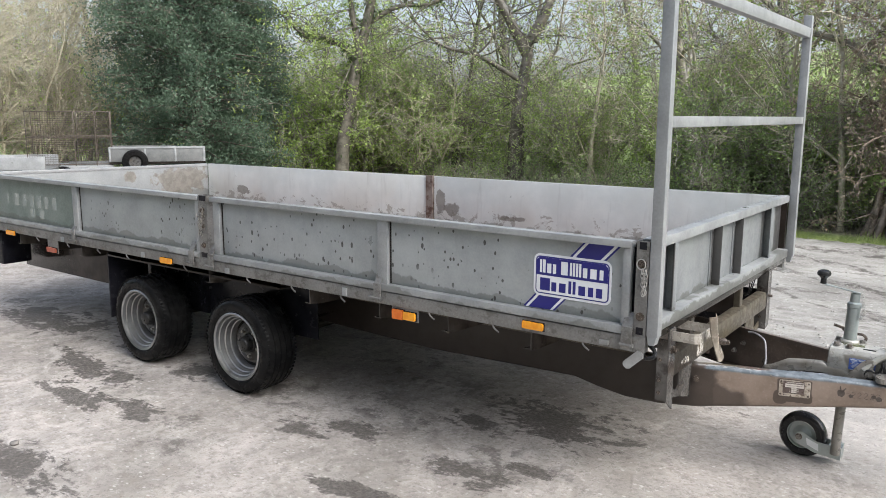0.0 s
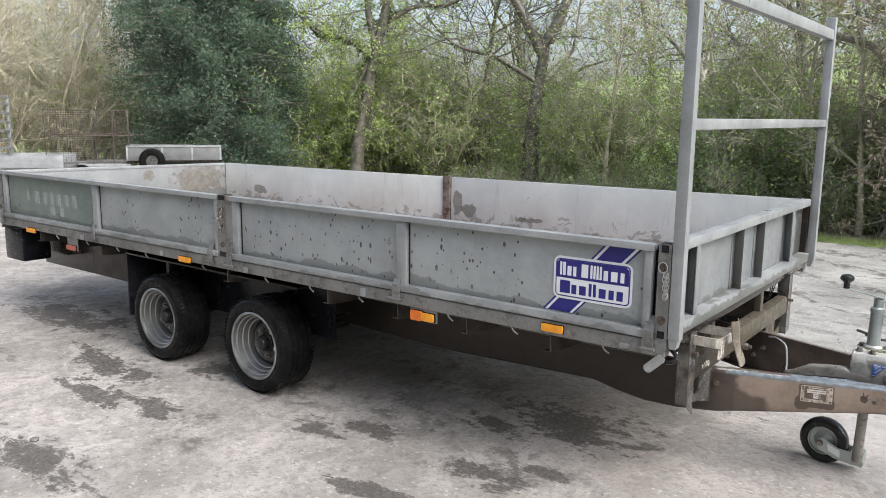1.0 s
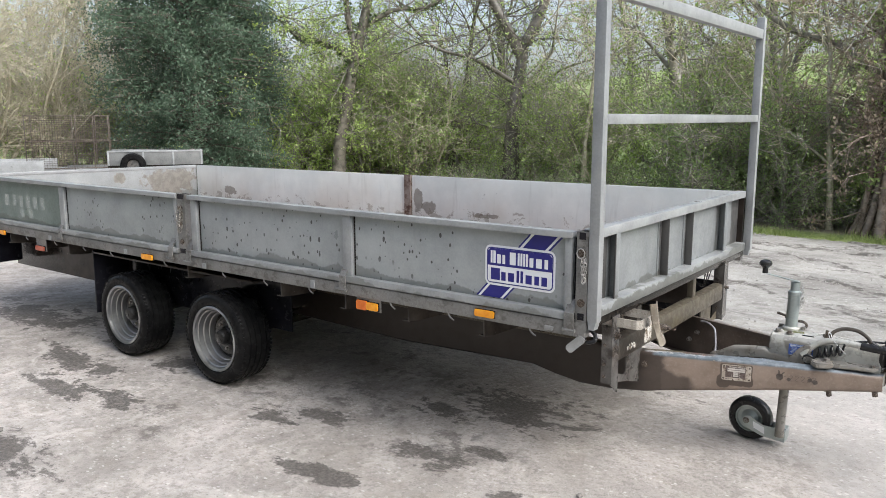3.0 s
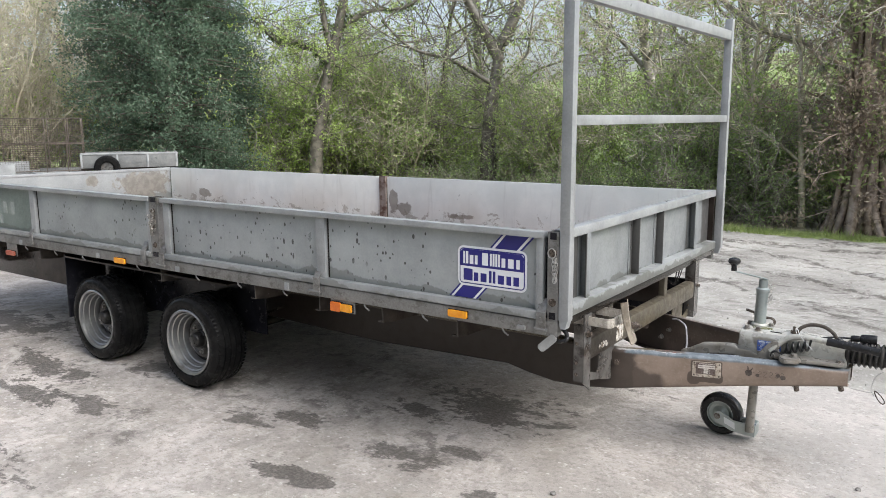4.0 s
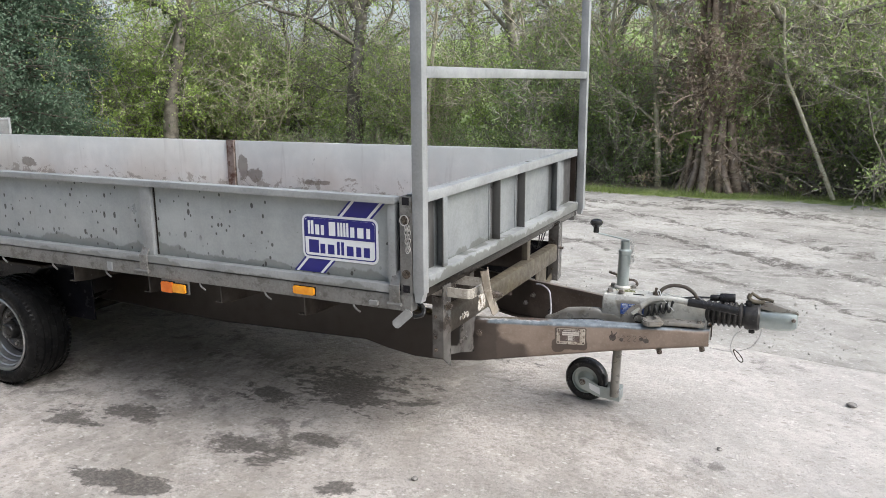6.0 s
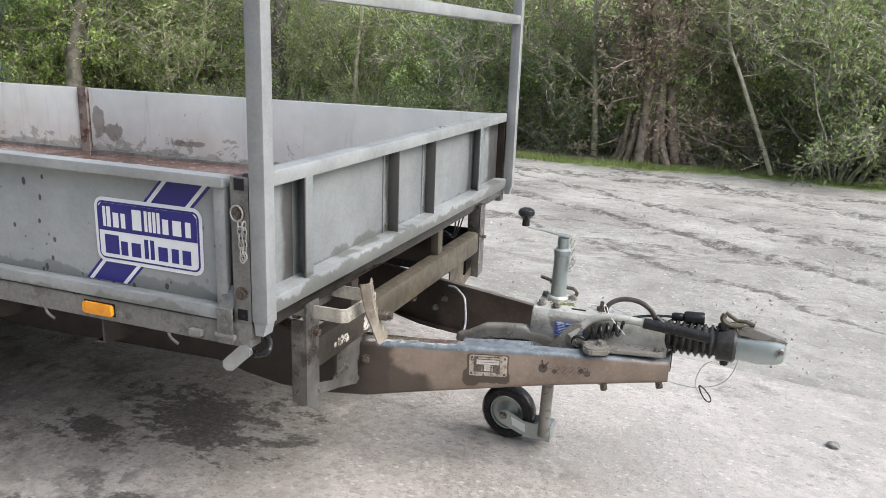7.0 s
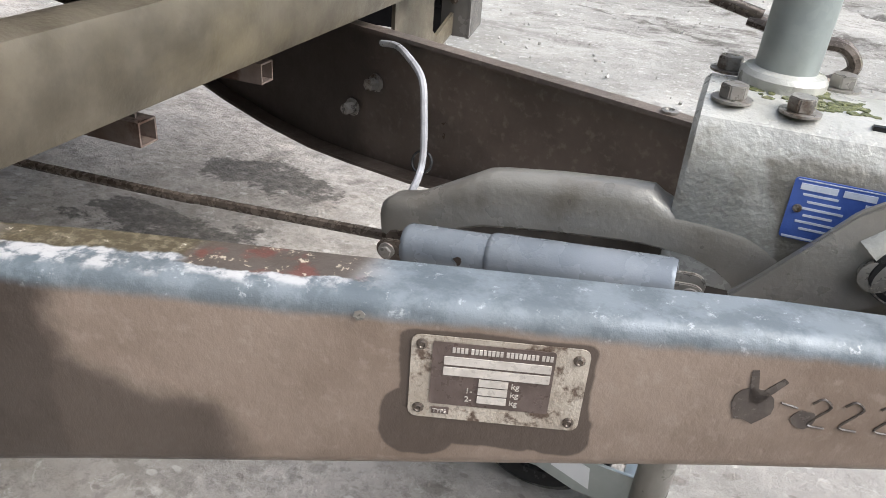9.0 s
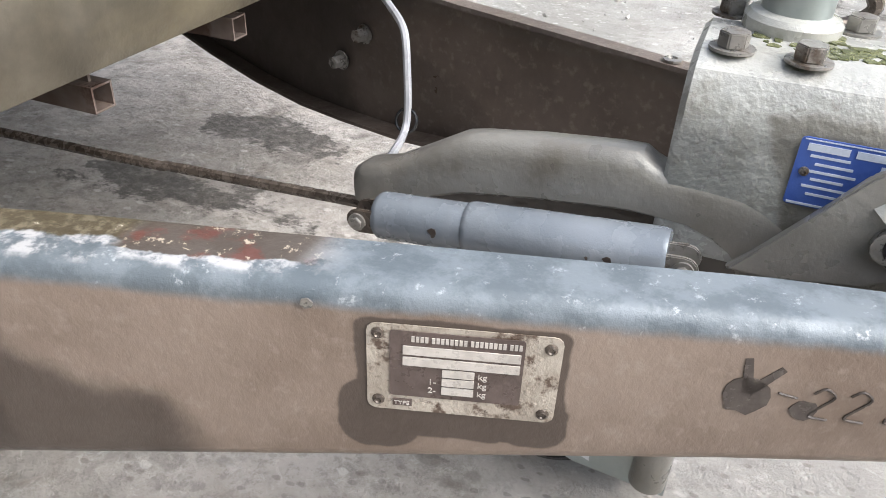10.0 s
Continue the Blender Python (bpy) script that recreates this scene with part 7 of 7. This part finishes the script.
def undergrowth():
    r = np.random.default_rng(4)
    # low tangled brush on the wood floor
    n = 6400
    x = r.uniform(-22, 9, n)
    y = 12.3 + np.where(x < -4, (-(x + 4)) * 0.22, 0) + r.gamma(1.6, 1.3, n)
    x[5200:] = r.uniform(-26, -18.6, 1200)
    y[5200:] = r.uniform(1, 12, 1200)
    rng = random.Random(6)
    wood = []
    for i in range(n):
        d = np.array([rng.gauss(0, 0.8), rng.gauss(0, 0.8), rng.uniform(0.2, 1.2)])
        d /= np.linalg.norm(d)
        L = rng.uniform(0.35, 1.3)
        p0 = np.array([x[i], y[i], lie(x[i], y[i]) - 0.05])
        pts = np.array([p0, p0 + d * L * 0.5 + np.array([0, 0, 0.05]), p0 + d * L + np.array([rng.gauss(0, 0.15), rng.gauss(0, 0.15), -0.05])])
        wood.append((pts, np.array([0.008, 0.006, 0.003]), 3))
    tagged(new("brush", wood_mesh("brush", wood, "bark")), "tangled dead twigs and brambles on the wood floor", "brush", kind="stuff")
    k = 20000
    xs = r.uniform(-22, 9, k)
    ys = 12.2 + np.where(xs < -4, (-(xs + 4)) * 0.22, 0) + r.gamma(1.8, 1.2, k)
    xs[12000:15000] = r.uniform(-26, -18.4, 3000)
    ys[12000:15000] = r.uniform(1, 13, 3000)
    xs[15000:] = r.uniform(-5, 6, 5000)
    ys[15000:] = 12.6 + r.gamma(1.8, 1.0, 5000)
    zs = np.array([lie(a, b) for a, b in zip(xs, ys)]) + r.gamma(1.5, 0.28, k)
    tagged(new("brambles", leaf_mesh("brambles", np.stack([xs, ys, zs], 1), 9, 0.03, 0.07, 4, "leaf_bramble")), "low green brambles and nettles under the trees", "brambles", kind="stuff")
    # grass along the verge
    n = 11000
    x = r.uniform(-9, 9, n)
    y = 11.4 + r.gamma(2.0, 0.18, n) + 0.35 * np.sin(x * 0.9) - 0.03 * x
    z = np.array([lie(a, b) for a, b in zip(x, y)]) - 0.05
    h = r.uniform(0.02, 0.075, n) * (1 + 1.3 * (np.sin(x * 2.3) * np.sin(y * 3.1 + x) > 0.5))
    a = r.uniform(0, 6.28, n)
    lean = r.normal(0, 0.06, (n, 2))
    w = 0.006
    p = np.stack([x, y, z], 1)
    side = np.stack([np.cos(a) * w, np.sin(a) * w, 0 * a], 1)
    tip = p + np.stack([lean[:, 0], lean[:, 1], h], 1)
    v = np.stack([p - side, p + side, tip + side * 0.15, tip - side * 0.15], 1).reshape(-1, 3)
    me = bpy.data.meshes.new("grass")
    quads_to_mesh(me, v, np.arange(4 * n).reshape(-1, 4))
    me.materials.append(M["grass"])
    tagged(new("grass", me), "rough green grass along the verge", "grass", kind="stuff")


# ---- other trailers standing in the yard ----
def yard_trailers():
    # low trailer with a spare wheel against its side
    a, b = Vector((-15.4, 7.12, 0)), Vector((-14.23, 8.84, 0))
    d = (b - a).normalized()
    L = (b - a).length
    g = lie(-15, 8)
    m = along((a.x, a.y, 0.1), d, (0, 0, 1))
    e = thing("small_trailer", (a.x, a.y, g), "small grey galvanised trailer with low sides and spare wheel", "trailer", "trailers parked behind")

    def p(name, mat, *bx, label="", bevel=0.004):
        return part(name, boxed(*bx, bevel=bevel, m=m), mat, e, label)

    p("side", "zinc_old", 0, L, 0, 0.02, 0.3, 0.62)
    p("side", "zinc_old", 0, L, 1.3, 1.32, 0.3, 0.62)
    p("top_rail", "zinc", 0, L, -0.02, 0.03, 0.6, 0.64)
    for x in (0, 0.75, 1.4, L - 0.05):
        p("rib", "zinc", x, x + 0.04, -0.015, 0.0, 0.3, 0.61)
    p("floor", "under", 0, L, 0.02, 1.3, 0.25, 0.3)
    for yy in (-0.15, 1.35):
        wm = m @ along((L * 0.5, yy, g + 0.27), (1, 0, 0), (0, 1, 0))
        w = part("wheel", lathe(bmesh.new(), [(0.15, 0.0), (0.25, 0.0), (0.27, 0.03), (0.27, 0.13), (0.25, 0.16), (0.15, 0.16)], wm, 28), "tyre", e)
        part("rim", lathe(bmesh.new(), [(0.15, 0.01), (0.12, 0.05), (0, 0.05)], wm, 24), "rim", w)
    wm = m @ along((0.55, -0.2, 0.3), (1, 0, 0), (0, 1, 0.1))
    w = part("spare_wheel", lathe(bmesh.new(), [(0.13, 0.03), (0.17, 0.0), (0.25, 0.0), (0.28, 0.04), (0.28, 0.12), (0.25, 0.16), (0.14, 0.16)], wm, 32), "tyre", e, "black spare wheel")
    part("rim", lathe(bmesh.new(), [(0.14, 0.03), (0.12, 0.06), (0.05, 0.06), (0, 0.05)], wm, 24), "rim_inner", w)
    p("drawbar", "zinc_old", -0.9, 0.0, 0.6, 0.68, 0.22, 0.3)

    # mesh cage trailer
    a, b = Vector((-16.3, 5.75, 0)), Vector((-15.4, 7.22, 0))
    d = (b - a).normalized()
    L = (b - a).length
    m = along((a.x, a.y, 0.13), d, (0, 0, 1))
    g = lie(-16, 6.5)
    e = thing("cage_trailer", (a.x, a.y, g), "rusty mesh-sided cage trailer", "trailer", "trailers parked behind")
    for y in (0.0, 1.2):
        cage = bmesh.new()
        for x in (0.0, L * 0.55, L * 0.8, L - 0.03):
            box(cage, x, x + 0.02, y, y + 0.02, 0.2, 1.4, 0.003, m)
        for z in (0.22, 0.82, 1.38):
            box(cage, 0, L, y, y + 0.02, z, z + 0.02, 0.003, m)
        fr = part("cage_frame", cage, "dark_bolt", e)
        mesh = bmesh.new()
        for i in range(1, 34):
            rod(mesh, m @ Vector((L * i / 34, y + 0.015, 0.25)), m @ Vector((L * i / 34, y + 0.015, 1.38)), 0.0026, n=4)
        for i in range(1, 24):
            rod(mesh, m @ Vector((0, y + 0.015, 0.25 + 1.13 * i / 24)), m @ Vector((L, y + 0.015, 0.25 + 1.13 * i / 24)), 0.0026, n=4)
        part("mesh", mesh, "dark_bolt", fr)
    part("deck", boxed(-0.1, L, 0, 1.23, 0.12, 0.2, 0.004, m), "zinc", e)
    for yy in (-0.18, 1.25):
        wm = m @ along((L * 0.4, yy, g + 0.27), (1, 0, 0), (0, 1, 0))
        part("wheel", lathe(bmesh.new(), [(0.0, 0.05), (0.15, 0.02), (0.25, 0.0), (0.27, 0.03), (0.27, 0.13), (0.25, 0.16), (0.0, 0.16)], wm, 28), "tyre", e)

    # plant trailer with its ramp raised, and a low side
    d = Vector((0.59, 0.81, 0)).normalized()
    m = along((-15.6, 4.35, 0), d, (0, 0, 1))
    g = lie(-16, 5)
    e = thing("plant_trailer", (-16.5, 4.0, g), "grey plant trailer with its slatted ramp raised", "trailer", "trailers parked behind")
    part("deck", boxed(-2.6, 1.35, 0.02, 1.62, 0.27, 0.34, 0.005, m), "zinc_old", e)
    part("side", boxed(-0.55, 1.3, -0.02, 0.02, 0.345, 0.6, 0.005, m), "zinc", e)
    part("side", boxed(-2.4, 1.3, 1.63, 1.67, 0.3, 0.58, 0.005, m), "zinc", e)
    part("mudguard", boxed(-1.6, -0.2, -0.3, -0.03, 0.34, 0.38, 0.012, m), "zinc_old", e)
    ramp = part("ramp", boxed(-0.03, 0.03, 0.0, 0.07, 0.342, 1.82, 0.004, m), "zinc", e, "raised slatted loading ramp")
    part("ramp_rail", boxed(-0.03, 0.03, 1.57, 1.64, 0.342, 1.82, 0.004, m), "zinc", ramp)
    part("ramp_rail", boxed(-0.03, 0.03, 0.07, 1.57, 1.76, 1.82, 0.004, m), "zinc", ramp)
    for i in range(7):
        part("slat", boxed(-0.025, 0.025, 0.07, 1.57, 0.5 + i * 0.185, 0.54 + i * 0.185, 0.003, m), "zinc", ramp)
    for x in (-1.25, -0.55):
        wm = m @ along((x, -0.28, g + 0.3), (1, 0, 0), (0, 1, 0))
        part("wheel", lathe(bmesh.new(), [(0.0, 0.05), (0.16, 0.02), (0.27, 0.0), (0.3, 0.03), (0.3, 0.15), (0.27, 0.18), (0.0, 0.18)], wm, 28), "tyre", e)


yard_trailers()
woodland()
undergrowth()
